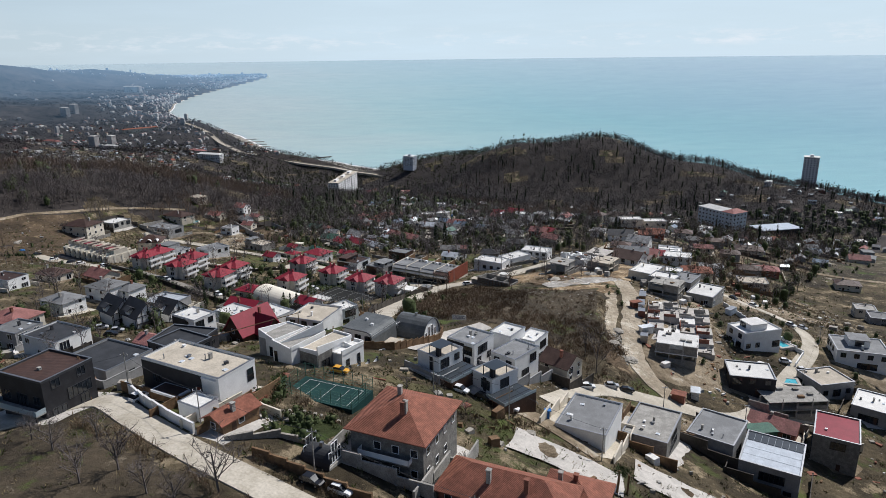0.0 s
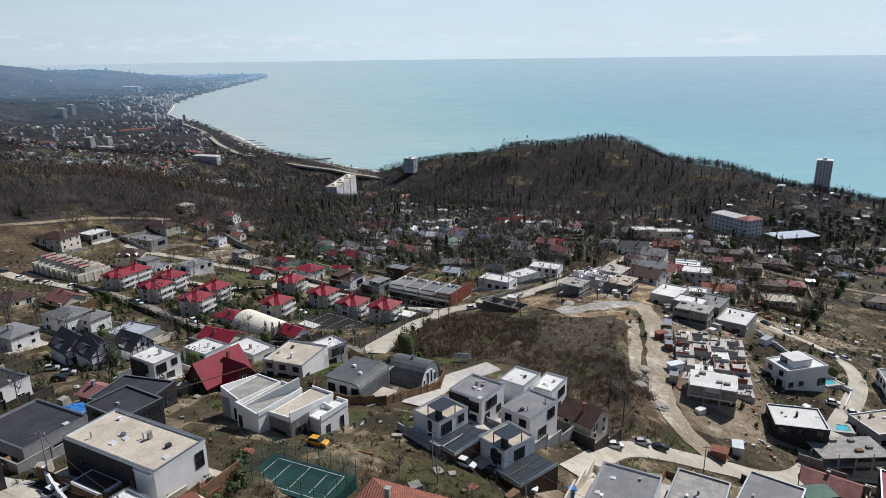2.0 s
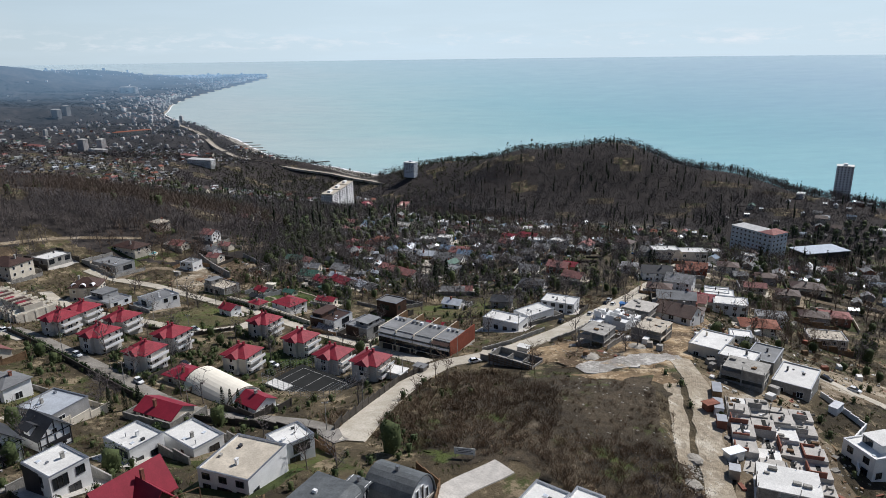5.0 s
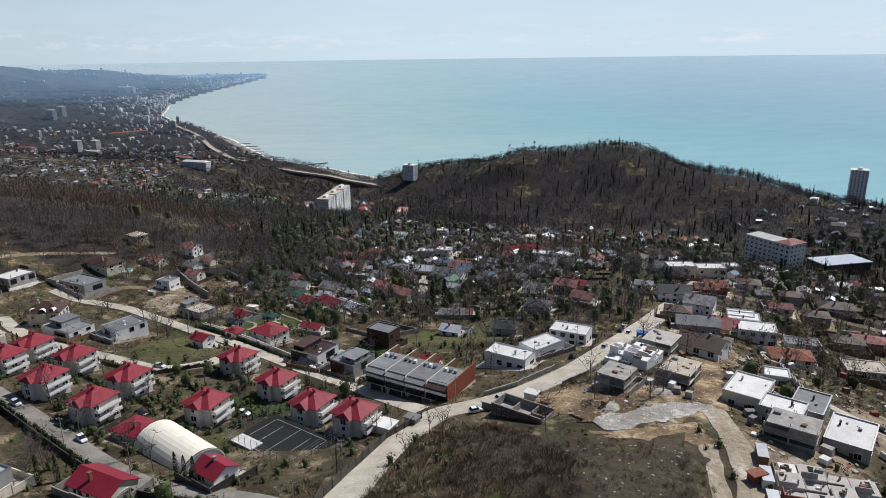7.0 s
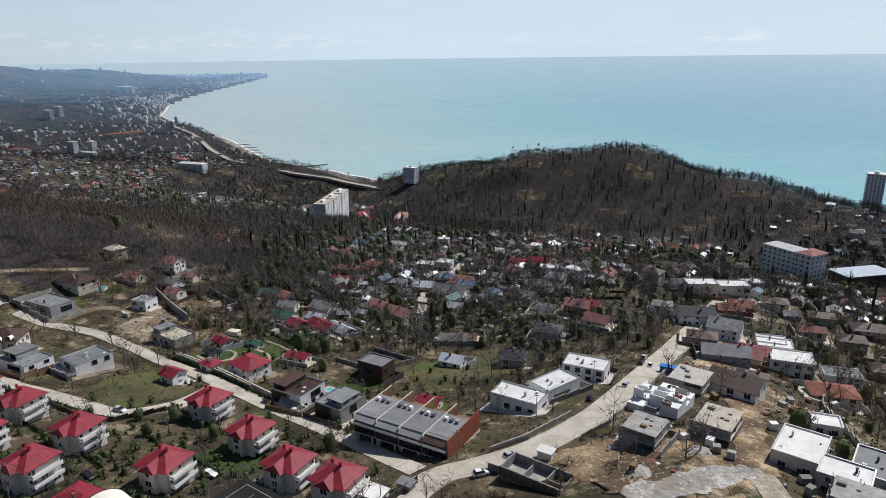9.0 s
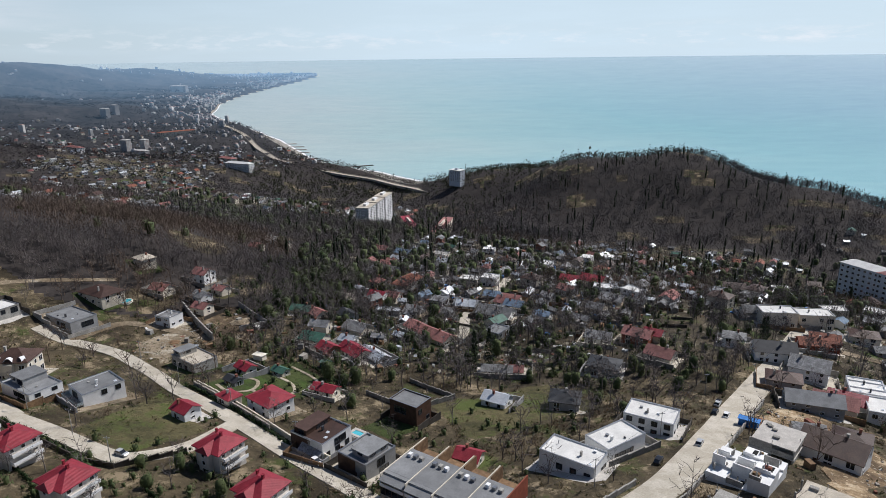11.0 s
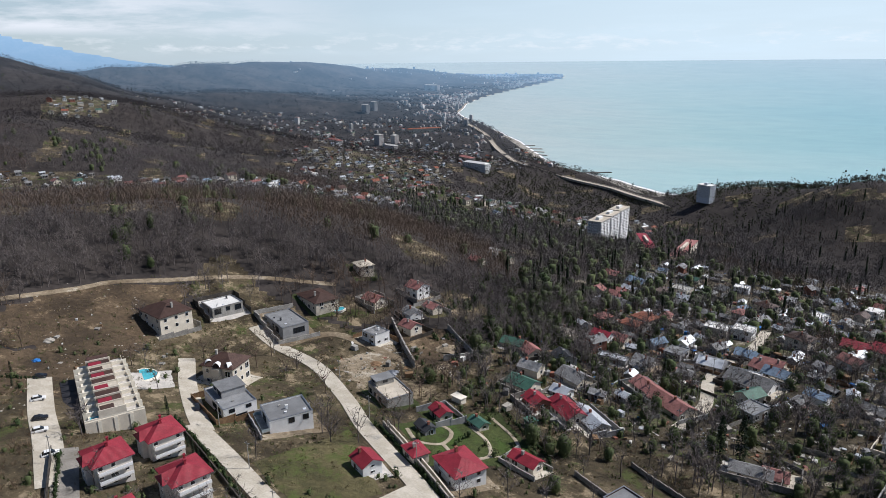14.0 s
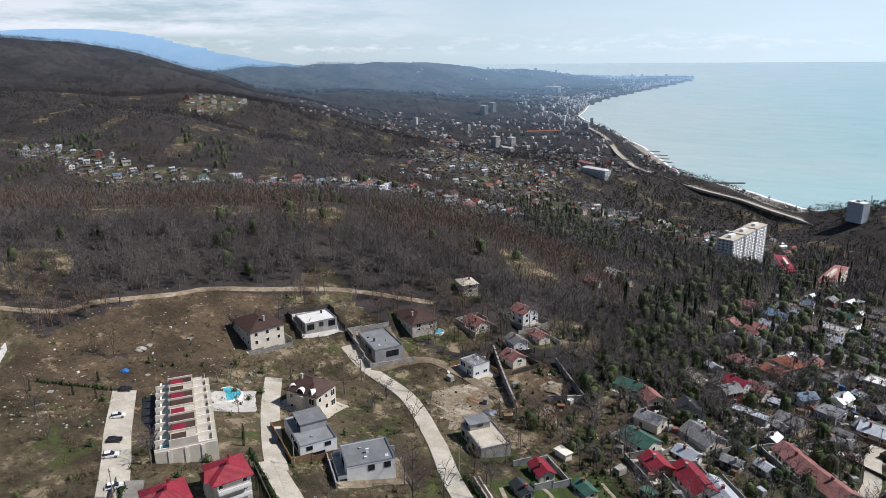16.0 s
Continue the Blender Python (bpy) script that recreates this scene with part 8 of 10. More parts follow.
# ---- cars, poles and other small things ----
def lofted(bm, sections, mi=0):
    """A body through closed rings of points."""
    rings = [[bm.verts.new(p) for p in s] for s in sections]
    n = len(rings[0])
    for a, c in zip(rings, rings[1:]):
        for i in range(n):
            bm.faces.new((a[i], a[(i + 1) % n], c[(i + 1) % n], c[i])).material_index = mi
    bm.faces.new(list(reversed(rings[0]))).material_index = mi
    bm.faces.new(rings[-1]).material_index = mi


def car(paint, label, tall=0.0):
    ob = tagged(new("car"), label, "car", "parked cars")
    bm = bmesh.new()
    lofted(bm, [[(x, -w, z0), (x, w, z0), (x, w, z1 * 0.75), (x, w * 0.9, z1), (x, -w * 0.9, z1), (x, -w, z1 * 0.75)] for x, w, z0, z1 in ((-2.15, 0.75, 0.4, 0.72), (-2.0, 0.86, 0.3, 0.92), (-0.9, 0.9, 0.28, 0.98), (0.8, 0.9, 0.28, 0.98), (1.9, 0.84, 0.3, 0.82), (2.15, 0.7, 0.38, 0.62))])
    part("body", bm, "car_" + paint, ob)
    bm = bmesh.new()
    lofted(bm, [[(x, -w, 0.9), (x, w, 0.9), (x, w * 0.86, z1), (x, -w * 0.86, z1)] for x, w, z1 in ((-1.9, 0.8, 0.95), (-1.4, 0.82, 1.42 + tall), (0.2, 0.82, 1.46 + tall), (1.1, 0.8, 0.96))])
    part("glazing", bm, "glass", ob, "dark car windows")
    part("roof", boxes((-1.35, 0.2, -0.7, 0.7, 1.4 + tall, 1.5 + tall)), "car_" + paint, ob)
    for x in (-1.35, 1.35):
        for s in (-1, 1):
            bm = bmesh.new()
            tube(bm, (x, s * 0.66, 0.33), (x, s * 0.92, 0.33), 0.33, 0.33, 12)
            wheel = part("wheel", bm, "rubber", ob)
            bm = bmesh.new()
            tube(bm, (x, s * 0.9, 0.33), (x, s * 0.935, 0.33), 0.19, 0.17, 10)
            part("rim", bm, "metal", wheel)
    return ob


CARS = {k: car(k, l, t) for k, l, t in (("white", "white car parked at the roadside", 0.12), ("black", "black car parked at the roadside", 0.0), ("silver", "silver car parked at the roadside", 0.05), ("yellow", "yellow taxi parked by a wall", 0.0), ("maroon", "dark red car parked on the lane", 0.1))}
used = set()
for k, x, y, rot in (("white", -60.9, 117, 60), ("black", -21.8, 90.8, -28), ("white", -17, 89.5, -28), ("yellow", -24.6, 138, -20), ("white", 3.3, 140, -32), ("black", 8.6, 139.1, -35), ("white", 14.8, 136.9, -20), ("silver", 48.4, 173.7, -5), ("black", 53, 173.8, -3),
        ("maroon", -18.6, 177.2, 60), ("silver", -104.7, 193.6, 10), ("black", -103.9, 188.3, 10), ("white", -106.6, 280.7, -30), ("black", -88.4, 277.9, -30), ("white", -123.9, 277, -35), ("white", -95.4, 259.5, -40), ("white", 9.8, 278.4, 20), ("silver", 61.5, 337.9, 60), ("black", 79.4, 376.3, 60),
        ("black", 46.9, 325.2, 60), ("black", 74.9, 365.8, 60), ("white", 77.8, 363.5, 60), ("silver", 78.7, 374.7, 60), ("silver", -99.7, 316.6, -20), ("white", -47.4, 324.1, -35), ("black", -215.7, 333.1, 55), ("white", -200.5, 322.2, 55), ("black", -186.9, 313.7, 55), ("white", -179.3, 308.6, 55), ("white", -164, 301.3, 60), ("black", -160.5, 347.5, -45),
        ("white", 145.1, 256.4, -60), ("silver", 150.2, 256.6, -60), ("white", 122.8, 217.2, -20), ("white", 127.3, 213.5, -10), ("black", 131, 281, -60), ("white", 138, 276, -50), ("white", 40, 168, -5), ("silver", -112, 198, 20), ("white", -60, 283, -20), ("silver", 18, 287, 30)):
    m = pose(x, y, gz(x, y) + 0.3, 0, 0, rot)
    if k in used:
        copy_thing(CARS[k], m)
    else:
        CARS[k].matrix_basis = m
        used.add(k)

POLE_TOPS = {}


def pole(x, y, h=8.0, lean=0.0):
    ob = thing("utility_pole", x, y, 0, "grey concrete utility pole with a crossarm", "pole", "utility poles", 0)
    bm = bmesh.new()
    tube(bm, (0, 0, -1), (lean, 0, h), 0.14, 0.09, 8)
    part("post", bm, "concrete", ob)
    part("crossarm", boxes((lean - 0.8, lean + 0.8, -0.06, 0.06, h - 0.7, h - 0.55)), "metal", ob)
    for i in (-0.7, 0, 0.7):
        part("insulator", boxes((lean + i - 0.05, lean + i + 0.05, -0.05, 0.05, h - 0.55, h - 0.33)), "trim", ob)
    return Vector((x + lean, y, gz(x, y) + h - 0.4))


def cable(a, c, sag, label="thin dark overhead cable"):
    bm = bmesh.new()
    pts = [a.lerp(c, i / 10) - Vector((0, 0, sag * 4 * (i / 10) * (1 - i / 10))) for i in range(11)]
    u = (c - a).orthogonal().normalized() * 0.03
    w = (c - a).normalized().cross(u)
    rings = [[bm.verts.new(p + o) for o in (u, w, -u, -w)] for p in pts]
    for p, q in zip(rings, rings[1:]):
        for i in range(4):
            bm.faces.new((p[i], p[(i + 1) % 4], q[(i + 1) % 4], q[i]))
    me = bpy.data.meshes.new("cable")
    bm.to_mesh(me)
    bm.free()
    me.materials.append(M["darktrim"])
    tagged(new("cable", me), label, "cable")


for line in (((-84, 116), (-66, 123), (-44, 104), (-22, 94), (4, 84)), ((-3, 136), (14, 132), (34, 126)), ((-30, 222), (-24, 246), (-14, 268), (4, 290), (28, 312), (52, 344), (78, 386)), ((-160, 299), (-128, 276), (-98, 256), (-70, 235)), ((-146, 342), (-120, 326), (-100, 312)), ((-176, 404), (-140, 398), (-112, 374), (-84, 354), (-56, 334)), ((62, 168), (88, 172), (120, 200), (148, 240)), ((-20, 428), (-16, 460), (-12, 490), (0, 530)), ((100, 400), (130, 440), (160, 480))):
    tops = [pole(x, y, 8.5) for x, y in line]
    for a, c in zip(tops, tops[1:]):
        cable(a, c, 0.9)

# a plank leaning on the lane, posts of a site fence, heaps
ob = thing("timber_prop", -72, 118, -20, "leaning pair of bare timber props", "timber", "", 0)
bm = bmesh.new()
tube(bm, (0, 0, -0.3), (-2.0, 1.0, 9), 0.12, 0.1, 6)
part("prop", bm, "wood", ob)
bm = bmesh.new()
tube(bm, (1.2, 0, -0.3), (-1.6, 1.0, 9), 0.12, 0.1, 6)
part("prop", bm, "wood", ob)
ob = thing("gas_pipe", -45, 158, 0, "long yellow-grey pipe across the slope", "pipe", "", 0)
bm = bmesh.new()
for a, c in (((-32, -8, 2.5), (-14, 0, 4)), ((-14, 0, 4), (4, 12, 5)), ((4, 12, 5), (4, 12, 0))):
    tube(bm, a, c, 0.12, 0.12, 6)
part("run", bm, "wood", ob)


def heap(x, y, r, h, mat, label, category="heap"):
    """A dumped pile: an uneven mound with loose pieces."""
    rng = random.Random(int(x * 3 + y))
    bm = bmesh.new()
    bmesh.ops.create_icosphere(bm, subdivisions=3, radius=1)
    for v in bm.verts:
        k = 1 + 0.35 * noise.noise(v.co * 2.3 + Vector((x, y, 0)))
        v.co = Vector((v.co.x * r * k, v.co.y * r * k, max(v.co.z, -0.4) * h * k))
    ob = thing("heap", x, y, rng.uniform(0, 180), label, category, "", 0)
    part("mound", bm, mat, ob)


for q in ((20, 121, 3.0, 0.7, "dirt", "brown gravel heap on a slab"), (52, 124, 2.0, 0.5, "soil", "sand heap on a slab"), (-112, 430, 3, 1.2, "dirt", "sandy heap beside the excavation"), (-118, 447, 5, 1.6, "dirt", "sandy heap in the excavation"), (48, 274, 3, 1.0, "rock", "pale rubble heap on the levelled earth"), (60, 196, 2.5, 1.0, "rock", "rubble heap by the track"), (57, 206, 2.2, 0.9, "rock", "rubble heap by the track"),
          (61, 216, 2.2, 0.9, "rock", "rubble heap by the track"), (-30, 111, 1.6, 0.9, "rock", "white rockery heap in the garden"), (-136, 418, 2.5, 0.8, "wood", "heap of scrap timber"), (-126, 414, 2.5, 1.0, "metal", "heap of scrap and machinery"), (-238, 352, 2.0, 1.2, "rock", "rock pile on the cut bank"), (-228, 340, 1.4, 0.9, "tarp", "blue covered heap on the slope"), (66, 284, 3, 0.8, "rock", "grey spoil heap beside the road")):
    heap(*q)
# loose stones on the cut bank and the sites, too many to count
STONES = []
for i in range(5):
    bm = bmesh.new()
    bmesh.ops.create_icosphere(bm, subdivisions=1, radius=0.4)
    for v in bm.verts:
        v.co *= 1 + 0.4 * noise.noise(v.co * 5 + Vector((i * 9.0, 0, 0)))
        v.co.z *= 0.7
    bm.faces.ensure_lookup_table()
    STONES.append((np.array([v.co[:] for v in bm.verts]), np.array([[v.index for v in f.verts] for f in bm.faces])))
    bm.free()
rng_s = random.Random(33)
s = []
for q in ((-240, 360, 34, 44, 170), (59, 203, 3.5, 11, 300), (44, 232, 18, 24, 130), (-135, 420, 14, 18, 160), (88, 225, 18, 26, 300), (58, 285, 22, 18, 220), (100, 345, 14, 30, 160), (-225, 315, 26, 22, 160), (50, 160, 30, 10, 120), (110, 190, 30, 30, 160)):
    s += sprinkle(rng_s, *q[:4], q[4], 0.35, 1.3)
merged("stones", STONES, s, "rock", "scattered pale stones and rubble", "stones", 21)

# ---- the shore: raised road, breakwaters and pier ----
def shore_road():
    c = spline([(-960, 2440), (-835, 2262), (-703, 2026), (-578, 1797), (-490, 1657), (-361, 1536), (-268, 1490), (-225, 1452), (-157, 1365), (-112, 1295)], 25)
    t = np.gradient(c, axis=0)
    t /= np.linalg.norm(t, axis=1, keepdims=True)
    side = np.stack([-t[:, 1], t[:, 0]], 1)
    V = []
    for u, dz in ((-7.0, -3), (-7.0, 1.1), (-6.4, 1.1), (-6.4, 0), (6.4, 0), (6.4, 1.1), (7.0, 1.1), (7.0, -3)):
        q = c + side * u
        z = np.convolve(np.pad(np.maximum(land(c[:, 0], c[:, 1]) + 1, 12.0), 3, mode="edge"), np.ones(7) / 7, "valid") + dz
        V.append(np.stack(draw_in(q[:, 0], q[:, 1], z), 1))
    k = len(c)
    f = [(a * k + i, a * k + i + 1, (a + 1) * k + i + 1, (a + 1) * k + i) for a in range(7) for i in range(k - 1)]
    tagged(new("road", mesh_from("road", np.concatenate(V), f, M["roof_tan"])), "pale raised coast road above the beach", "road", kind="structure")
    ROAD_LINES.append((spline(c[::2].tolist(), 8), 15))


shore_road()


def breakwater(x0, y0, x1, y1, w, label, mat="concrete"):
    a, c = np.array([x0, x1], float), np.array([y0, y1], float)
    x, y, z = draw_in(a, c, np.array([1.6, 1.6]))
    bm = bmesh.new()
    u = Vector((y[0] - y[1], x[1] - x[0], 0)).normalized() * w / 2
    solid(bm, [(x[0] - u.x, y[0] - u.y, -6), (x[1] - u.x, y[1] - u.y, -6), (x[1] + u.x, y[1] + u.y, -6), (x[0] + u.x, y[0] + u.y, -6), (x[0] - u.x, y[0] - u.y, z[0]), (x[1] - u.x, y[1] - u.y, z[1]), (x[1] + u.x, y[1] + u.y, z[1]), (x[0] + u.x, y[0] + u.y, z[0])],
          [(3, 2, 1, 0), (4, 5, 6, 7), (0, 1, 5, 4), (1, 2, 6, 5), (2, 3, 7, 6), (3, 0, 4, 7)])
    me = bpy.data.meshes.new("breakwater")
    bm.to_mesh(me)
    bm.free()
    me.materials.append(M[mat])
    tagged(new("breakwater", me), label, "breakwater", "breakwaters")


breakwater(-392, 1666, -296, 1723, 7, "long dark pier on the bay", "fence")
for x0, y0, x1, y1 in ((-681, 2087, -603, 2122), (-655, 2035, -560, 2055), (-628, 1990, -535, 1992), (-605, 1952, -509, 1932), (-520, 1812, -462, 1835), (-495, 1772, -440, 1792), (-472, 1745, -420, 1757), (-450, 1715, -400, 1724), (-425, 1682, -384, 1695)):
    breakwater(x0, y0, x1, y1, 9, "grey concrete breakwater in the shallows")


def surf():
    """The pale beach and the line of broken water along the shore."""
    for name, off0, off1, mat, label, z in (("beach", -16, 30, "rock", "grey shingle beach", 1.6), ("surf", 30, 48, "trim", "white line of surf", 0.4)):
        xs = np.linspace(-2400, 700, 420)
        y = np.interp(xs, COAST_X, COAST_Y) + (9 * np.sin(xs / 60) + 14 * np.sin(xs / 170)) / 0.7
        wob = 3 * np.sin(xs / 23) + 2 * np.sin(xs / 11)
        V = []
        for o in (off0, off1):
            q = np.stack(draw_in(xs, y - 30 + o + wob, np.full(len(xs), z + 0.2)), 1)
            V.append(q)
        k = len(xs)
        f = [(i, i + 1, k + i + 1, k + i) for i in range(k - 1)]
        tagged(new(name, mesh_from(name, np.concatenate(V), f, M[mat])), label, "shore", kind="structure")


surf()

# ---- what lies about in the gardens: planks, sheets, stacks, bins and hutches ----
def odds_and_ends(name, spots, label, seed, mats):
    rng = random.Random(seed)
    V, F, I = [], [], []
    for x, y, s in spots:
        kind = rng.random()
        if kind < 0.45:
            w, d, h = rng.uniform(0.4, 1.2), rng.uniform(0.4, 1.0), rng.uniform(0.3, 0.9)
        elif kind < 0.72:
            w, d, h = rng.uniform(1.8, 4.0), rng.uniform(0.15, 0.5), rng.uniform(0.1, 0.3)
        elif kind < 0.9:
            w, d, h = rng.uniform(1.2, 2.6), rng.uniform(1.0, 1.8), rng.uniform(0.15, 0.7)
        else:
            w, d, h = rng.uniform(2.0, 3.4), rng.uniform(1.6, 2.4), rng.uniform(1.6, 2.3)
        m, n, q = pose(x, y, gz(x, y), rng.uniform(-4, 4), rng.uniform(-4, 4), rng.uniform(0, 180)), len(V), rng.uniform(0.8, 1.0)
        V += [tuple(m @ Vector((i * w / 2 * k, j * d / 2 * k, z))) for z, k in ((-0.4, 1), (h, q)) for i, j in ((-1, -1), (1, -1), (1, 1), (-1, 1))]
        F += [(n + 4, n + 5, n + 6, n + 7), (n, n + 1, n + 5, n + 4), (n + 1, n + 2, n + 6, n + 5), (n + 2, n + 3, n + 7, n + 6), (n + 3, n, n + 4, n + 7)]
        I += [rng.randrange(len(mats))] * 5
    me = bpy.data.meshes.new(name)
    me.from_pydata(V, [], F)
    for k in mats:
        me.materials.append(M[k])
    me.polygons.foreach_set("material_index", I)
    return tagged(new(name, me), label, "clutter", kind="stuff")


rng_o = random.Random(61)
s = []
for q in ((40, 560, 120, 100, 900), (70, 690, 150, 110, 700), (160, 780, 120, 80, 300), (230, 520, 100, 90, 350), (0, 470, 90, 60, 350), (300, 620, 110, 80, 200), (-850, 600, 60, 24, 60, 1, 1), (-735, 600, 70, 32, 90, 1, 1), (-520, 690, 75, 48, 150, 1, 1), (-450, 748, 50, 36, 80, 1, 1), (-365, 775, 48, 62, 100, 1, 1)):
    s += sprinkle(rng_o, *q)
odds_and_ends("garden_clutter", free_spots(s, 0.6, -1.0), "boards, sheets and stacks lying about the gardens", 3, ("roof_slate", "sheet", "wood", "concrete", "roof_white", "wood", "block", "roof_slate", "roof_pink", "brick", "tarp"))
s = []
for q in ((90, 210, 22, 30, 110), (90, 255, 18, 22, 120), (100, 330, 18, 45, 110), (64, 285, 22, 20, 40), (-40, 150, 60, 35, 60), (30, 130, 40, 18, 60), (-40, 440, 70, 40, 200), (-130, 430, 26, 34, 60), (-225, 345, 30, 40, 50), (120, 180, 40, 40, 80), (160, 330, 50, 70, 160), (-100, 160, 40, 40, 60)):
    s += sprinkle(rng_o, *q)
odds_and_ends("site_clutter", free_spots(s, 0.6, 0.3, False), "planks, blocks and sheets lying on bare ground", 4, ("concrete", "wood", "block", "rock", "roof_white", "wood", "rock", "brick"))


def stray_fences(spots):
    """Short runs of patched garden fence between the village plots."""
    rng = random.Random(12)
    V, F, I = [], [], []
    mats = ("fence", "wood", "roof_slate", "block", "fence", "concrete")
    for x, y, s in spots:
        a, k, h, mat = radians(rng.choice((-25, 65)) + rng.uniform(-18, 18)), rng.randrange(3, 9), rng.uniform(1.2, 1.9), rng.randrange(6)
        ux, uy = math.cos(a), math.sin(a)
        for i in range(k):
            n, hh = len(V), h + rng.uniform(-0.1, 0.1)
            for q, o in ((i, -0.06), (i + 0.97, -0.06), (i + 0.97, 0.06), (i, 0.06)):
                px, py = x + ux * q * 2.4 - uy * o, y + uy * q * 2.4 + ux * o
                g = gz(px, py)
                V += [(px, py, g - 0.4), (px, py, g + hh)]
            F += [(n, n + 2, n + 3, n + 1), (n + 2, n + 4, n + 5, n + 3), (n + 4, n + 6, n + 7, n + 5), (n + 6, n, n + 1, n + 7), (n + 1, n + 3, n + 5, n + 7)]
            I += [mat] * 5
    me = bpy.data.meshes.new("garden_fences")
    me.from_pydata(V, [], F)
    for k in mats:
        me.materials.append(M[k])
    me.polygons.foreach_set("material_index", I)
    return tagged(new("garden_fences", me), "patched board and sheet fences between plots", "fence", kind="stuff")


s = []
for q in ((40, 560, 120, 100, 150), (70, 690, 150, 110, 120), (230, 520, 100, 90, 70), (0, 470, 90, 60, 60), (-735, 600, 70, 32, 25, 1, 1), (-520, 690, 75, 48, 40, 1, 1), (-365, 775, 48, 62, 25, 1, 1)):
    s += sprinkle(rng_o, *q)
stray_fences(free_spots(s, 3, 2))


def loose_sheet(x, y, w, d, rot, mat, label):
    """A tarpaulin that sags over what it covers, with a turned-down edge."""
    n = 10
    ob = thing("tarpaulin", x, y, rot, label, "tarpaulin", "", 0)
    V, F = [], []
    for i in range(n + 1):
        for j in range(n + 1):
            u, q = i / n - 0.5, j / n - 0.5
            edge = max(abs(u), abs(q)) > 0.49
            a = radians(rot)
            px, py = x + u * w * math.cos(a) - q * d * math.sin(a), y + u * w * math.sin(a) + q * d * math.cos(a)
            V.append((u * w, q * d, gz(px, py) - gz(x, y) + (0.05 if edge else 1.1 + 0.35 * noise.noise((u * 7 + x, q * 7, 1.0)))))
    for i in range(n):
        for j in range(n):
            k = i * (n + 1) + j
            F.append((k, k + n + 1, k + n + 2, k + 1))
    p = new("sheet", mesh_from("sheet", V, F, M[mat]))
    p.parent = ob


loose_sheet(-81.5, 158, 11, 6.5, -42, "tarp", "bright blue tarpaulin over building material")
loose_sheet(-73.5, 151.5, 4, 5, -42, "tarp", "bright blue tarpaulin over a stack")


def sign_board(x, y, rot):
    ob = thing("sign_board", x, y, rot, "pale hoarding on steel posts with faded lettering", "sign", "", 0)
    for i in (-2.0, 2.0):
        part("post", boxes((i - 0.06, i + 0.06, -0.06, 0.06, -0.5, 2.6)), "metal", ob)
    part("board", boxes((-2.4, 2.4, -0.12, -0.06, 1.0, 2.7)), "roof_white", ob)
    for z, w in ((2.3, 1.8), (1.9, 1.4), (1.5, 1.9)):
        part("lettering", boxes((-w, w, -0.135, -0.121, z - 0.1, z + 0.1)), "roof_grey", ob)


sign_board(4.4, 203.6, -10)


def stone_path(points, label):
    """Round stepping stones laid in a curve over the lawn."""
    x0, y0 = points[0]
    ob = thing("stone_path", x0, y0, 0, label, "path", "", 0)
    c = spline(points, 1.1)
    rng = random.Random(int(abs(x0) * 7))
    bm = bmesh.new()
    tube(bm, (0, 0, -0.2), (0, 0, 0.1), 0.42, 0.38, 9)
    me = bpy.data.meshes.new("stone")
    bm.to_mesh(me)
    bm.free()
    me.materials.append(M["rock"])
    for q in c:
        p = new("stone", me)
        p.parent = ob
        p.matrix_basis = pose(q[0] - x0, q[1] - y0, gz(q[0], q[1]) - gz(x0, y0) + 0.1, 0, 0, rng.uniform(0, 180))
    return ob


stone_path([(-35, 110), (-31, 105), (-26, 103), (-21, 104), (-17, 109)], "pale stepping stones curving over a lawn")
stone_path([(-36, 113), (-33, 114), (-28, 115), (-21, 113)], "pale stepping stones between garden beds")

# ---- the village in the valley: small houses of a dozen makes ----
rng_v = random.Random(41)
MAKES = []
for i, (wall, roof, w, d, h, hip) in enumerate((("cream", "roof_slate", 9, 7, 3.4, False), ("white", "roof_pink", 10, 8, 3.6, False), ("cream", "roof_pink", 8, 7, 3.2, True), ("white", "sheet", 9, 6, 3.2, False),
        ("brick", "roof_slate", 8, 7, 5.4, False), ("cream", "roof_brown", 11, 9, 5.6, True), ("white", "roof_white", 11, 8, 5.5, None), ("grey", "roof_slate", 7, 6, 3, False), ("cream", "roof_clay", 10, 9, 5.4, True),
        ("white", "roof_blue", 8, 6, 3.2, False), ("cream", "roof_green", 9, 7, 3.4, False), ("grey", "roof_grey", 10, 8, 3.6, None), ("grey", "sheet", 5, 4, 2.6, False), ("block", "roof_slate", 6, 4, 2.6, False))):
    label = "small %s house under a %s" % (WORDS[wall], WORDS[roof])
    if hip is None:
        ob = flat_house(-2000, -2000, w, d, 0, h, label, wall, roof, 1 if h < 4.6 else 2, seed=i, clutter=1, frame_mat="trim", group="village houses")
    else:
        ob = pitched_house(-2000, -2000, w, d, 0, h, label, wall, roof, d * 0.26, hip, 1 if h < 4.6 else 2, i, group="village houses", over=0.45, gap=5.6)
    TAKEN.pop()
    HOMES.pop()
    MAKES.append((ob, math.hypot(w, d) / 2))


HAMLETS = ((-850, 600, 60, 24, 0), (-735, 600, 70, 32, -8), (-655, 655, 60, 32, 30), (-520, 690, 75, 48, 20), (-450, 748, 50, 36, 0), (-365, 775, 48, 62, 0), (-1085, 1010, 48, 95, 25))
PLAIN = []  # those too small to pick apart: x, y, make, turn


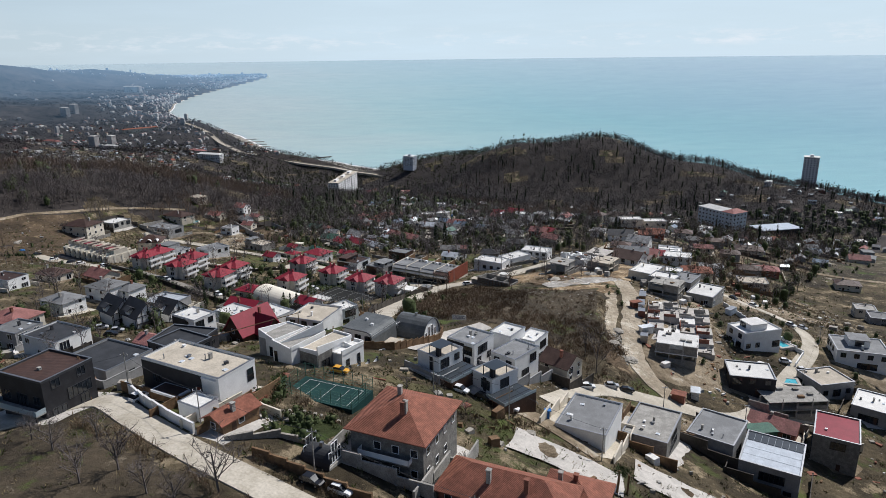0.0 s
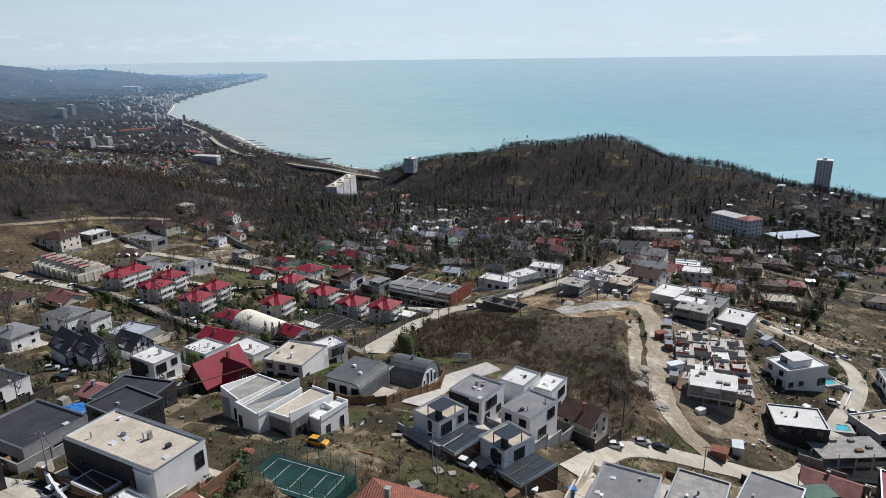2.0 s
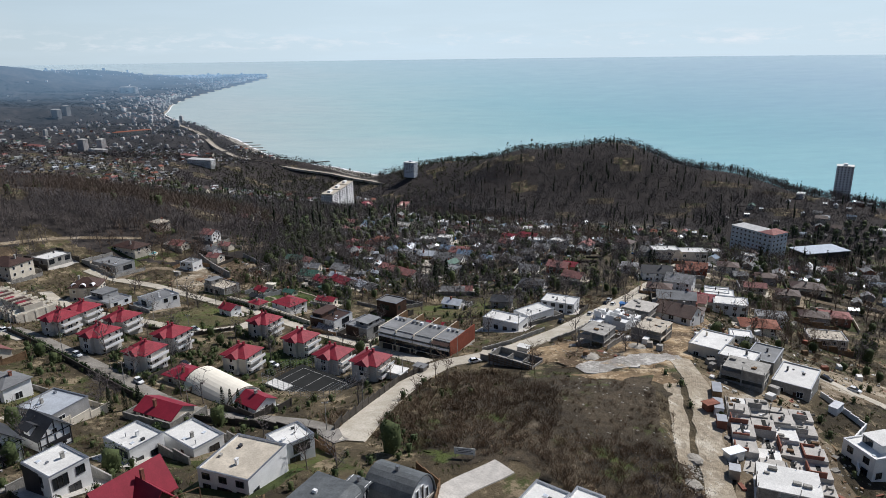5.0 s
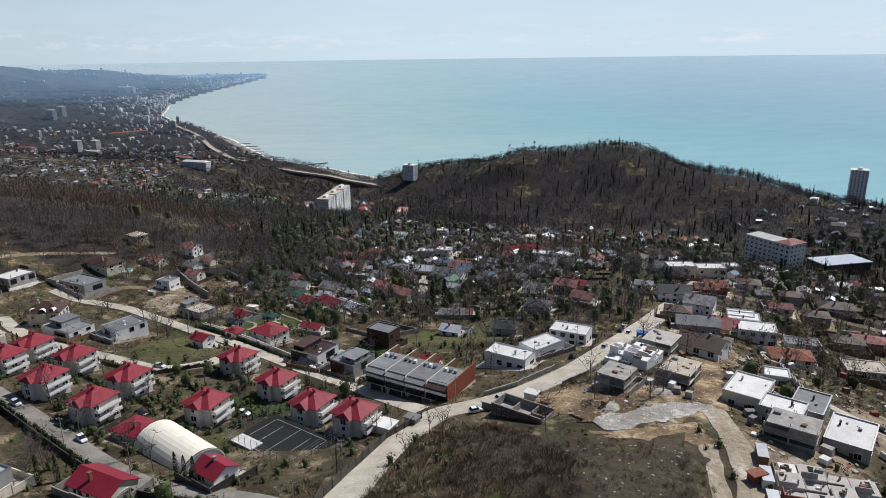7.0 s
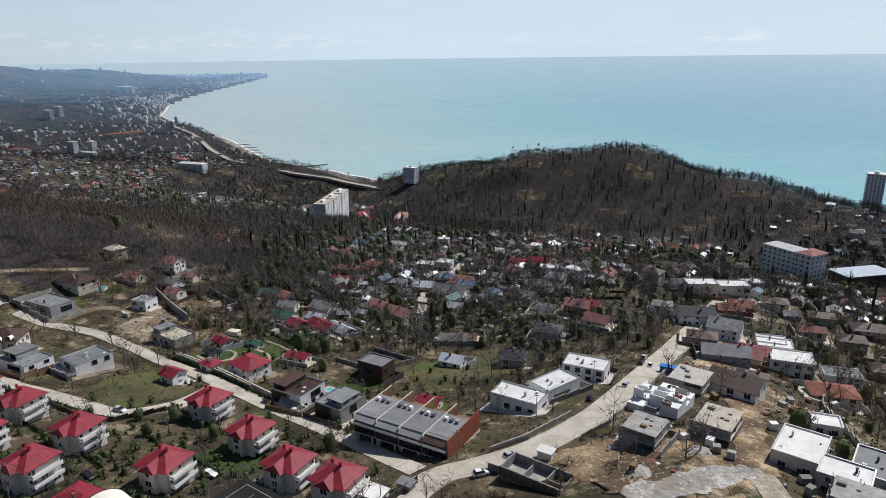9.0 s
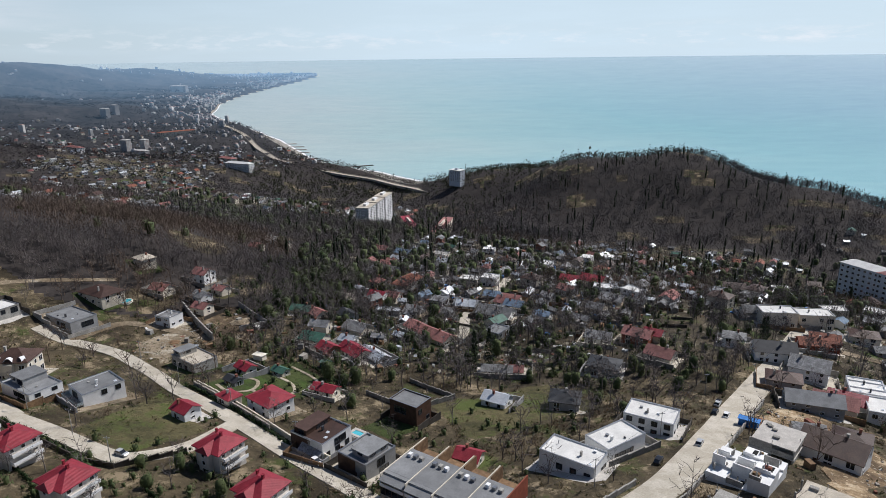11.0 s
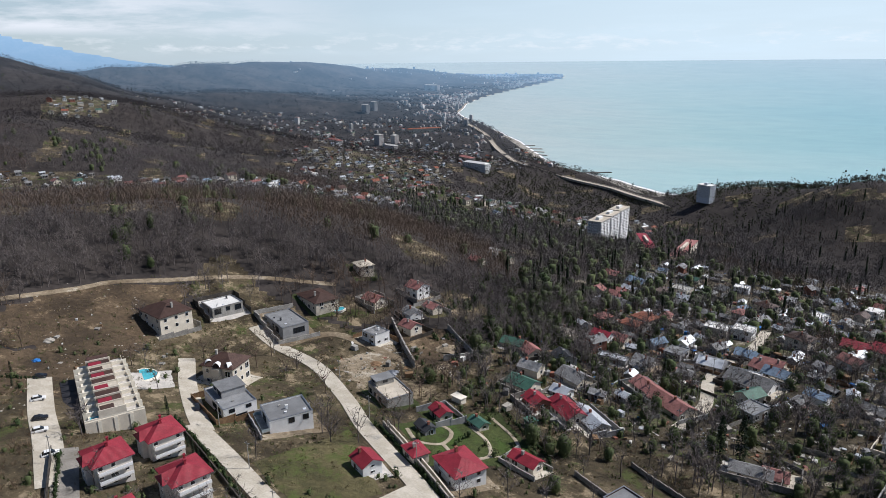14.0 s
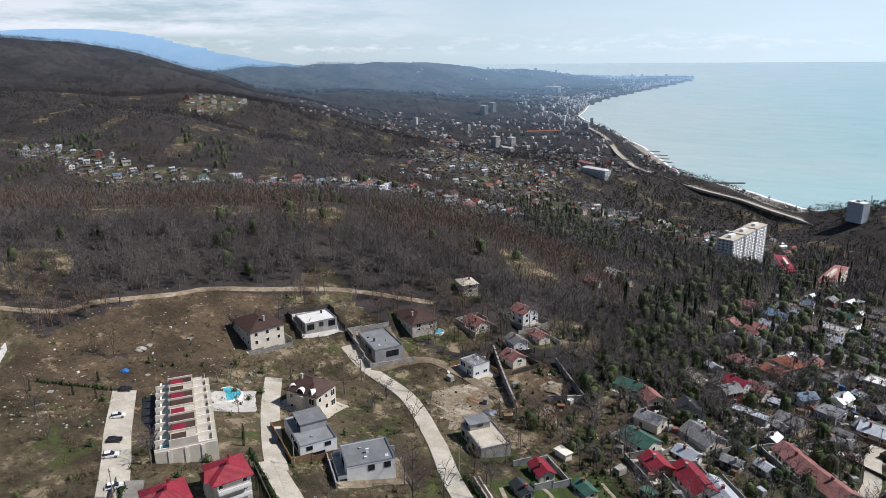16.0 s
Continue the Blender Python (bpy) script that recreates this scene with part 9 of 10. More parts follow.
def settle(cx, cy, rx, ry, count, turn=0.0, gap=2.5, small=0.3, plain=False):
    """Fills an ellipse with village houses that keep clear of each other and of the lanes."""
    spots = free_spots(sprinkle(rng_v, cx, cy, rx, ry, count * 5, turn=turn), 4, 3)
    made = 0
    for x, y, s in spots:
        k = rng_v.randrange(12, 14) if rng_v.random() < small else rng_v.choice((0, 0, 0, 1, 2, 3, 3, 4, 5, 5, 6, 7, 7, 7, 8, 9, 10, 11, 11))
        ob, r = MAKES[k]
        if made >= count:
            break
        if any((x - a) ** 2 + (y - b_) ** 2 < (r + q + gap) ** 2 for a, b_, q in TAKEN if abs(x - a) < 40):
            continue
        rot = rng_v.choice((0, 90)) - 25 + rng_v.uniform(-20, 20)
        if plain:
            PLAIN.append((x, y, k, rot))
        else:
            copy_thing(ob, pose(x, y, gz(x, y) + 0.3, 0, 0, rot))
        TAKEN.append((x, y, r))
        made += 1


settle(40, 560, 110, 90, 46, gap=0.5)
settle(10, 500, 70, 60, 16, gap=0.5)
settle(-50, 480, 40, 60, 12, gap=0.5)
settle(200, 520, 80, 80, 22, gap=0.5)
for q in ((40, 570, 130, 100, 70), (70, 690, 150, 110, 120), (160, 790, 120, 80, 60), (220, 520, 110, 100, 40), (300, 600, 110, 90, 50), (430, 800, 120, 90, 40), *[(*q[:4], n, q[4]) for q, n in zip(HAMLETS, (22, 28, 20, 46, 26, 34, 34))],
          (-420, 1010, 160, 110, 90), (-250, 1120, 130, 140, 90), (-640, 1230, 180, 140, 110), (-700, 1550, 250, 200, 170), (-1000, 1750, 260, 250, 170), (-1350, 1450, 220, 160, 60), (-560, 1050, 120, 90, 50), (-1500, 2000, 500, 400, 260), (-500, 1800, 200, 250, 120)):
    settle(*q, gap=0.5, small=0.45, plain=True)


def plain_houses(name, spots, label):
    V, F, I, slots = [], [], [], []
    walls = ("cream", "white", "cream", "white", "brick", "cream", "white", "grey", "cream", "white", "cream", "grey", "grey", "block")
    roofs = ("roof_slate", "roof_pink", "roof_pink", "sheet", "roof_slate", "roof_brown", "roof_white", "roof_slate", "roof_clay", "roof_blue", "roof_green", "roof_grey", "sheet", "roof_slate")
    size = ((9, 7, 3.4), (10, 8, 3.6), (8, 7, 3.2), (9, 6, 3.2), (8, 7, 5.4), (11, 9, 5.6), (11, 8, 5.5), (7, 6, 3), (10, 9, 5.4), (8, 6, 3.2), (9, 7, 3.4), (10, 8, 3.6), (5, 4, 2.6), (6, 4, 2.6))
    rng = random.Random(77)
    for x, y, k, rot in spots:
        w, d, h = [q * rng.uniform(0.7, 1.2) for q in size[k]]
        m = pose(x, y, gz(x, y), 0, 0, rot)
        rise, o = (0.15, 0.2) if k in (6, 11) else (d * 0.27, 0.5)
        for mat in (walls[k], roofs[k], "glass"):
            if mat not in slots:
                slots.append(mat)
        a, c = w / 2, d / 2
        n = len(V)
        v = [(-a, -c, -1.5), (a, -c, -1.5), (a, c, -1.5), (-a, c, -1.5), (-a, -c, h), (a, -c, h), (a, c, h), (-a, c, h), (-a, 0, h + rise), (a, 0, h + rise)]
        f = [(0, 1, 5, 4), (1, 2, 6, 9, 5), (2, 3, 7, 6), (3, 0, 4, 8, 7)]
        F += [[n + i for i in q] for q in f]
        I += [slots.index(walls[k])] * 4
        e = h - o * rise / c
        v += [(-a - o, -c - o, e + 0.1), (a + o, -c - o, e + 0.1), (a + o, 0, h + rise + 0.1), (-a - o, 0, h + rise + 0.1), (a + o, c + o, e + 0.1), (-a - o, c + o, e + 0.1)]
        F += [[n + i for i in q] for q in ((10, 11, 12, 13), (13, 12, 14, 15))]
        I += [slots.index(roofs[k])] * 2
        for z in (1.0, 3.6)[:1 if h < 4.6 else 2]:
            for u in (-0.28, 0.25):
                b0 = n + len(v)
                v += [(w * u - 0.6, -c - 0.05, z), (w * u + 0.6, -c - 0.05, z), (w * u + 0.6, -c - 0.05, z + 1.3), (w * u - 0.6, -c - 0.05, z + 1.3)]
                v += [(a + 0.05, d * u - 0.6, z), (a + 0.05, d * u + 0.6, z), (a + 0.05, d * u + 0.6, z + 1.3), (a + 0.05, d * u - 0.6, z + 1.3)]
                F += [[b0, b0 + 1, b0 + 2, b0 + 3], [b0 + 4, b0 + 5, b0 + 6, b0 + 7]]
                I += [slots.index("glass")] * 2
        V += [tuple(m @ Vector(q)) for q in v]
    A = np.array(V)
    A = np.stack(draw_in(A[:, 0], A[:, 1], A[:, 2]), 1)
    me = bpy.data.meshes.new(name)
    me.from_pydata(A.tolist(), [], F)
    for k in slots:
        me.materials.append(M[k])
    me.polygons.foreach_set("material_index", I)
    return tagged(new(name, me), label, "houses", kind="stuff")


plain_houses("distant_houses", PLAIN, "scattered distant village houses with mixed roofs")
for ob, r in MAKES:
    for o in (*ob.children_recursive, ob):
        bpy.data.objects.remove(o)

# ---- woods, scrub and single trees ----
rng_w = np.random.RandomState(5)


def wave_noise(x, y, s, k=0.0):
    return (np.sin(x / s + 1.7 * np.sin(y / (s * 1.3) + k)) + np.sin(y / (s * 0.8) + 1.9 * np.sin(x / (s * 1.1) + 2 + k)) + np.sin((x + y) / (s * 0.53) + k) * 0.7) / 2.7


def sector(r0, r1, per_tree):
    """Spots over the seen quarter of the land between two distances, about one for so many square metres."""
    n = int((r1 * r1 - r0 * r0) / 2 * radians(118) / per_tree)
    r, a = np.sqrt(rng_w.uniform(r0 * r0, r1 * r1, n)), np.radians(rng_w.uniform(-40, 78, n))
    return np.stack([EYE_X - np.sin(a) * r, EYE_Y + np.cos(a) * r, rng_w.uniform(0.7, 1.25, n)], 1)


def ellipse(s, cx, cy, rx, ry, turn=0.0):
    c, n = math.cos(radians(turn)), math.sin(radians(turn))
    u, w = (s[:, 0] - cx) * c + (s[:, 1] - cy) * n, -(s[:, 0] - cx) * n + (s[:, 1] - cy) * c
    return (u / rx) ** 2 + (w / ry) ** 2 < 1 + 0.3 * wave_noise(s[:, 0], s[:, 1], 35)


def wooded(s):
    """How thick the wood stands at each spot, 0 to 1."""
    x, y = s[:, 0], s[:, 1]
    d = np.full(len(s), 1.0)
    near = (y < 440) & (x > -235) & ~((x < -225) & (y > 395))
    d[near] = 0.075
    d[(y > 385) & (y < 470) & (x > -110) & (x < 135)] = 0.55
    d[(y > 345) & (y <= 400) & (x > 0) & (x < 70)] = 0.4
    d[(y < 330) & (x < -180)] = 0.07
    d[(x > 130) & (y < 560)] = 0.5
    d[(x > 130) & (y < 330)] = 0.14
    for e in ((60, 640, 165, 165, 0), (150, 780, 130, 95, 0), (10, 520, 85, 85, 0), (230, 520, 100, 100, 0), (300, 640, 120, 80, 0)):
        d[ellipse(s, *e)] = 0.62
    for e in HAMLETS:
        d[ellipse(s, *e)] = 0.3
    for e in ((-420, 1010, 160, 110, 0), (-250, 1120, 130, 130, 0), (-640, 1230, 160, 130, 0)):
        d[ellipse(s, *e)] = 0.5
    for e in ((-110, 575, 75, 90, 0), (-60, 620, 45, 60, 0)):
        d[ellipse(s, *e)] = 1.0
    coast = np.interp(x, COAST_X, COAST_Y) - y
    d[coast < 22] = 0.0
    return d * np.clip(0.9 + 0.5 * wave_noise(x, y, 24, 1.0), 0.4, 1.0)


def stand(r0, r1, per_tree):
    s = sector(r0, r1, per_tree)
    s = s[rng_w.uniform(0, 1, len(s)) < wooded(s)]
    return free_spots(s, 1.8, -1.0) if r0 < 1000 else free_spots(s, 2.0, -2.0, False)


def fuzzy_tree(seed, height, width, twigs, r, sides=3):
    """A leafless tree far off: a trunk, and a crown of thin forked twigs that point up and out."""
    rng = random.Random(seed)
    v, f = [], []
    if sides:
        limb_faces(v, f, np.array((0, 0, -0.5)), np.array((rng.uniform(-0.5, 0.5), rng.uniform(-0.5, 0.5), height * 0.7)), 0.13, 0.06, sides)
    for i in range(twigs):
        a, h = rng.uniform(0, 6.283), rng.uniform(0.18, 0.85)
        q = width / 2 * math.sqrt(rng.random()) * (1.05 - abs(h - 0.55))
        p = np.array((math.cos(a) * q, math.sin(a) * q, h * height))
        e = p + np.array((math.cos(a) * rng.uniform(-0.5, 1.0), math.sin(a) * rng.uniform(-0.5, 1.0), rng.uniform(0.0, 1.1))) * height * 0.2
        blade(v, f, p, e, r * rng.uniform(0.6, 1.4), rng)
    return np.array(v), np.array(f)


NEAR_BARE = [bare_tree(i, 11.5 + i % 3, 5, 4, 4, 0.28, 0.055, 0.17) for i in range(6)]
MID_BARE = [fuzzy_tree(20 + i, 10.5, 7.5, 42, 0.12) for i in range(7)]
DEEP_BARE = [fuzzy_tree(30 + i, 9.5 + i % 3, 9, 29, 0.2, 0) for i in range(9)]
HILL_BARE = [fuzzy_tree(130 + i, 9.5 + i % 3, 9, 38, 0.22, 0) for i in range(9)]
FAR_BARE = [fuzzy_tree(40 + i, 10, 11, 11, 0.5, 0) for i in range(8)]
LEAFY = [leaf_clump(60 + i, 7, 6, 300, 0.3, round_shape, 0.18, (4, 6, 0.68)) for i in range(6)]
LEAFY_FAR = [leaf_clump(70 + i, 8, 7.5, 34, 0.6, round_shape, 0.0, (3, 5, 0.72)) for i in range(8)]
CYPRESS = [leaf_clump(80 + i, 13, 2.6, 230, 0.42, cypress_shape, 0.2, (5, 6, 0.7)) for i in range(3)]
CYPRESS_FAR = [leaf_clump(90 + i, 14, 3.0, 34, 0.55, cypress_shape, 0.0, (3, 4, 0.7)) for i in range(3)]

near = stand(60, 440, 17)
mid = stand(440, 690, 19)
deep = stand(690, 1050, 27)
far = np.concatenate([stand(1050, 1700, 60), stand(1700, 2850, 140)])


def shares(s, evergreen, cypress):
    k = rng_w.uniform(0, 1, len(s)) + 0.12 * wave_noise(s[:, 0], s[:, 1], 40, 3.0)
    left = (s[:, 0] < -130) & (s[:, 1] > 300) & ((s[:, 1] < 720) | (s[:, 0] < 50 - 0.55 * s[:, 1]))
    k = np.where(left, k + 0.09 + 0.9 * cypress, k)
    k = np.where((s[:, 0] > -70) & (s[:, 1] > 780), k - 0.34, k)
    k = np.where((s[:, 0] > -110) & (s[:, 0] < 420) & (s[:, 1] > 380) & (s[:, 1] <= 780), k - 0.05, k)
    k = np.where(ellipse(s, -85, 520, 50, 100, 10), k - 0.10, k)
    k = np.where(ellipse(s, -330, 1370, 190, 120, -30) | ellipse(s, 0, 1330, 110, 80, 0), k - 0.45, k)
    k = np.where((k < 0.0) & (rng_w.uniform(0, 1, len(s)) < 0.985), cypress + 0.005, k)
    return s[k < cypress], s[(k >= cypress) & (k < cypress + evergreen)], s[k >= cypress + evergreen]


def far_merge(name, templates, s, mat, label, category, seed):
    ob = merged(name, templates, s, mat, label, category, seed)
    n = len(ob.data.vertices)
    co = np.empty(n * 3, np.float32)
    ob.data.vertices.foreach_get("co", co)
    co = co.reshape(-1, 3).astype(float)
    x, y, z = draw_in(co[:, 0], co[:, 1], co[:, 2])
    ob.data.vertices.foreach_set("co", np.stack([x, y, z], 1).astype(np.float32).ravel())
    ob.data.update()
    return ob


c, e, b_ = shares(near, 0.05, 0.01)
red = wave_noise(b_[:, 0], b_[:, 1], 55, 5.0) > 0.45
merged("bare_trees", NEAR_BARE, b_[~red], "bark", "leafless grey-brown trees on the slope", "trees", 1)
merged("bare_trees", NEAR_BARE, b_[red], "bark_red", "leafless reddish-brown trees on the slope", "trees", 2)
merged("evergreen_trees", LEAFY, e, "evergreen", "dark evergreen trees between the houses", "trees", 3)
c1 = c
for q, kinds, seed, dark, warm in ((mid, MID_BARE, 4, "bark", "bark_red"), (deep, DEEP_BARE, 14, "crowns", "crowns_red")):
    c, e, b_ = shares(q, 0.12, 0.04)
    red = wave_noise(b_[:, 0], b_[:, 1], 75, 5.0) > 0.3
    merged("bare_woods", kinds, b_[~red], dark, "leafless grey-brown winter wood", "trees", seed)
    merged("bare_woods", kinds, b_[red], warm, "leafless reddish winter wood", "trees", seed + 1)
    hill = (e[:, 0] > -70) & (e[:, 1] > 780)
    merged("evergreen_trees", LEAFY_FAR, e[~hill], "evergreen", "dark evergreen trees in the wood", "trees", seed + 2)
    merged("hill_woods", HILL_BARE, e[hill], "mixed_wood", "dark ivy-clad oaks on the wooded hill", "trees", seed + 4)
    merged("cypresses", CYPRESS_FAR, c, "conifer", "slim dark cypresses over the village", "trees", seed + 3)
haze = stand(2850, 5600, 900)
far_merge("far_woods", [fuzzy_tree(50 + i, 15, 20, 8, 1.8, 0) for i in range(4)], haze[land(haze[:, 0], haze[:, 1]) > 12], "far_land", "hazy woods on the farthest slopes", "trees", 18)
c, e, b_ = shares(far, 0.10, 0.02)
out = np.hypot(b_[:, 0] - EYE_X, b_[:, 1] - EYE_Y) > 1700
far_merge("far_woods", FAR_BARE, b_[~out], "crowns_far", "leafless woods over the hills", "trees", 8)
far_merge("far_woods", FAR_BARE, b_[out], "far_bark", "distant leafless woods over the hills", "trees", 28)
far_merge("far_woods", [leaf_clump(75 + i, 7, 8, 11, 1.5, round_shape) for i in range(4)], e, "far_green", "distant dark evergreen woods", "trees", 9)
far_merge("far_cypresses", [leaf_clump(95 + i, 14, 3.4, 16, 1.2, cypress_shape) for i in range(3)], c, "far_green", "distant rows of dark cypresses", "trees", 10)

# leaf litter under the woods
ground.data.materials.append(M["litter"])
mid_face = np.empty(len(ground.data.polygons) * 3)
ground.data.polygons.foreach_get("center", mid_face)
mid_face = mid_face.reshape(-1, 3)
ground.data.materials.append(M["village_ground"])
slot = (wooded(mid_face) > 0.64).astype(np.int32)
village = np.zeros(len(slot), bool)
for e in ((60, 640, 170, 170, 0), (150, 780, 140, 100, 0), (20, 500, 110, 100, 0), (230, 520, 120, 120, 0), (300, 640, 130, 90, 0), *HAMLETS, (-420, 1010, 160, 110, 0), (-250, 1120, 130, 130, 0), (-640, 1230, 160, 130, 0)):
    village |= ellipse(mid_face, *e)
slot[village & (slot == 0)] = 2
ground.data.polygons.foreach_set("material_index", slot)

# the mound of dry scrub, and bushes by the lanes
def bush(seed, height, stems):
    rng = random.Random(seed)
    v, f = [], []
    for i in range(stems):
        a, s = rng.uniform(0, 6.28), rng.uniform(0.15, 0.6)
        p = np.array((rng.gauss(0, 0.35), rng.gauss(0, 0.35), -0.1))
        q = p + np.array((math.cos(a) * s * height, math.sin(a) * s * height, height * rng.uniform(0.6, 1.0)))
        blade(v, f, p, q, 0.045, rng)
        for j in range(2):
            r = p + (q - p) * rng.uniform(0.4, 0.9)
            blade(v, f, r, r + np.array((rng.gauss(0, 0.4), rng.gauss(0, 0.4), rng.uniform(0.2, 0.7))) * height * 0.5, 0.03, rng)
    return np.array(v), np.array(f)


BUSH = [bush(i, 1.6, 16) for i in range(6)]
rng_b = random.Random(8)
s = free_spots(sprinkle(rng_b, 6, 236, 26, 32, 950, 0.6, 1.7) + sprinkle(rng_b, 40, 202, 20, 13, 420, 0.6, 1.6) + sprinkle(rng_b, 40, 232, 22, 24, 260, 0.5, 1.2) + sprinkle(rng_b, -26, 224, 14, 12, 160, 0.7, 1.5), 0.5, 0.5, False)
merged("scrub", BUSH, s, "scrub", "dense dry brown scrub on the mound", "scrub", 11)
s = []
for q in ((-60, 82, 50, 20, 1000), (-66, 98, 16, 8, 160), (-112, 225, 40, 30, 160), (-20, 300, 26, 20, 120), (-150, 300, 30, 20, 120), (60, 372, 30, 20, 240), (175, 285, 40, 60, 260), (10, 345, 22, 14, 100), (-20, 120, 20, 12, 90), (0, 130, 18, 8, 120), (20, 128, 14, 7, 60), (40, 180, 20, 10, 120), (-200, 300, 40, 40, 160), (-240, 340, 40, 60, 240), (-110, 350, 22, 18, 60), (60, 300, 20, 12, 90), (20, 370, 30, 25, 220), (-60, 410, 60, 30, 260), (-120, 440, 60, 30, 200), (150, 330, 60, 60, 300), (100, 120, 40, 20, 120), (-120, 200, 40, 40, 160), (-20, 60, 80, 20, 300)):
    s += sprinkle(rng_b, *q[:4], q[4], 0.5, 1.3)
merged("scrub", BUSH, free_spots(s, 0.5, 0.5), "scrub", "dry brown bushes along the slope", "scrub", 12)
SHRUB = [leaf_clump(110 + i, 1.6, 2.0, 44, 0.22, round_shape, 0.0, (2, 5, 0.55)) for i in range(6)]
s = []
for q in ((-70, 278, 48, 26, 190), (-112, 285, 34, 22, 110), (-60, 250, 70, 30, 150), (-120, 290, 60, 40, 150), (-45, 300, 40, 40, 120), (-80, 370, 30, 30, 80), (-60, 200, 60, 30, 120), (-27, 108, 9, 6, 26), (-36, 122, 4, 7, 22), (0, 340, 40, 30, 60), (-70, 450, 60, 60, 300), (-100, 520, 50, 60, 300), (20, 450, 80, 60, 300), (-180, 350, 50, 50, 60), (60, 560, 150, 120, 500), (200, 480, 120, 80, 250), (120, 240, 60, 50, 80)):
    s += sprinkle(rng_b, *q[:4], q[4], 0.6, 1.7)
merged("shrubs", SHRUB, free_spots(s, 0.4, 0.3, False), "evergreen", "green shrubs in the gardens", "shrubs", 13)

# dry grass and weeds over the open slope
def tuft(seed, height, blades, r):
    rng = random.Random(seed)
    v, f = [], []
    for i in range(blades):
        a, q = rng.uniform(0, 6.283), rng.uniform(0, 0.7)
        p = np.array((math.cos(a) * q, math.sin(a) * q, -0.05))
        blade(v, f, p, p + np.array((rng.gauss(0, 0.3), rng.gauss(0, 0.3), height * rng.uniform(0.5, 1.0))), r, rng)
    return np.array(v), np.array(f)


TUFT = [tuft(300 + i, 0.7, 8, 0.09) for i in range(5)]
s = []
for q in ((-60, 110, 130, 60, 2600), (60, 130, 110, 50, 1600), (-110, 210, 130, 60, 1600), (140, 240, 60, 90, 1500), (-60, 300, 120, 70, 1700), (-180, 350, 80, 70, 1600), (60, 330, 90, 60, 1300), (-60, 420, 120, 50, 1800), (170, 400, 80, 80, 1500), (-225, 370, 40, 60, 700)):
    s += sprinkle(rng_b, *q[:4], q[4], 0.6, 1.6)
s = free_spots(s, 0.3, 0.2, False)
merged("dry_grass", TUFT, s[::2], "straw", "tufts of dry straw-coloured grass", "grass", 31)
merged("weeds", TUFT, s[1::2], "weed", "low green weeds on the slope", "weeds", 32)
s = []
for q in ((-85, 500, 35, 45, 80), (-60, 440, 60, 50, 70), (20, 440, 80, 45, 70), (-30, 500, 70, 60, 80), (130, 430, 60, 60, 40), (-80, 290, 75, 36, 40), (-130, 200, 60, 40, 14), (150, 300, 50, 70, 24)):
    s += sprinkle(rng_b, *q[:4], q[4], 0.3, 0.95)
merged("evergreen_trees", LEAFY, free_spots(s, 1.5, 0.5), "evergreen", "broad evergreen garden trees and bushes", "trees", 33)

# dark hedges along the villa lanes and between the plots
s = []
for line in (((-160, 338), (-130, 323.5), (-108, 312.5), (-98, 311.5), (-84, 323.5)), ((-163, 303), (-134, 281), (-105, 260), (-86, 246), (-68, 234), (-47, 228)), ((-134, 312), (-110, 297), (-88, 284)), ((-110, 281), (-88, 268), (-70, 262)),
             ((-61, 311), (-46, 291), (-31, 281)), ((-84, 301), (-62, 288)), ((-86, 323), (-64, 307)), ((-106, 370), (-79, 350), (-57, 332)), ((-236, 316), (-216, 332)), ((-60, 372), (-52, 380), (-76, 405))):
    c = spline([list(q) for q in line], 1.1)
    s += [(q[0] + rng_b.uniform(-0.3, 0.3), q[1] + rng_b.uniform(-0.3, 0.3), rng_b.uniform(0.6, 1.05)) for q in c]
merged("hedges", SHRUB, s, "hedge", "dark clipped hedges along lanes and plots", "hedge", 41)

# ---- single trees near the walk ----
def single_tree(x, y, template, mat, label, name="tree", scale=1.0, turn=0.0, foliage=False):
    """Trunk and crown as parts: the first twelve faces of a template are its trunk."""
    tv, tf = template
    ob = thing(name, x, y, turn, label, "tree", "", 0)
    k = 8
    for nm, f, mm in (("trunk", tf[:k], "bark"), ("crown", tf[k:], mat)):
        ids, inv = np.unique(f, return_inverse=True)
        p = new(nm, mesh_from(nm, tv[ids] * scale, inv.reshape(f.shape), M[mm]))
        p.parent = ob
    return ob


BIG = [bare_tree(200 + i, 11, 9, 6, 5, 0.36, 0.035, 0.2) for i in range(3)]
for i, (x, y, s) in enumerate(((-35, 86, 1.25), (-52, 90, 0.9), (-60, 99, 0.7), (-66, 96, 0.8), (-72, 100, 0.6), (-56, 86, 0.8), (-80, 98, 0.7), (-45, 84, 0.8), (-90, 96, 0.6), (-40, 82, 0.7), (-112, 352, 1.1), (-2, 131, 0.6), (-9, 133, 0.55), (4, 128, 0.5), (66, 284, 1.3), (61, 280, 1.0), (45, 281, 0.8), (-100, 372, 0.8), (-160, 398, 0.9), (-158, 388, 0.7), (-28, 300, 0.7), (-96, 238, 0.9), (-94, 243, 0.8), (-100, 246, 0.9), (-232, 388, 1.0), (30, 372, 1.1), (36, 380, 1.0), (24, 376, 1.1), (48, 392, 1.2), (20, 402, 1.1), (-20, 62, 0.9), (-70, 80, 0.8), (-45, 70, 0.8))):
    single_tree(x, y, BIG[i % 3], "bark", "tall leafless tree with fine spreading twigs", "bare_tree", s, i * 47)
TALL = [leaf_clump(220 + i, 14, 3.0, 900, 0.3, cypress_shape, 0.2) for i in range(2)]
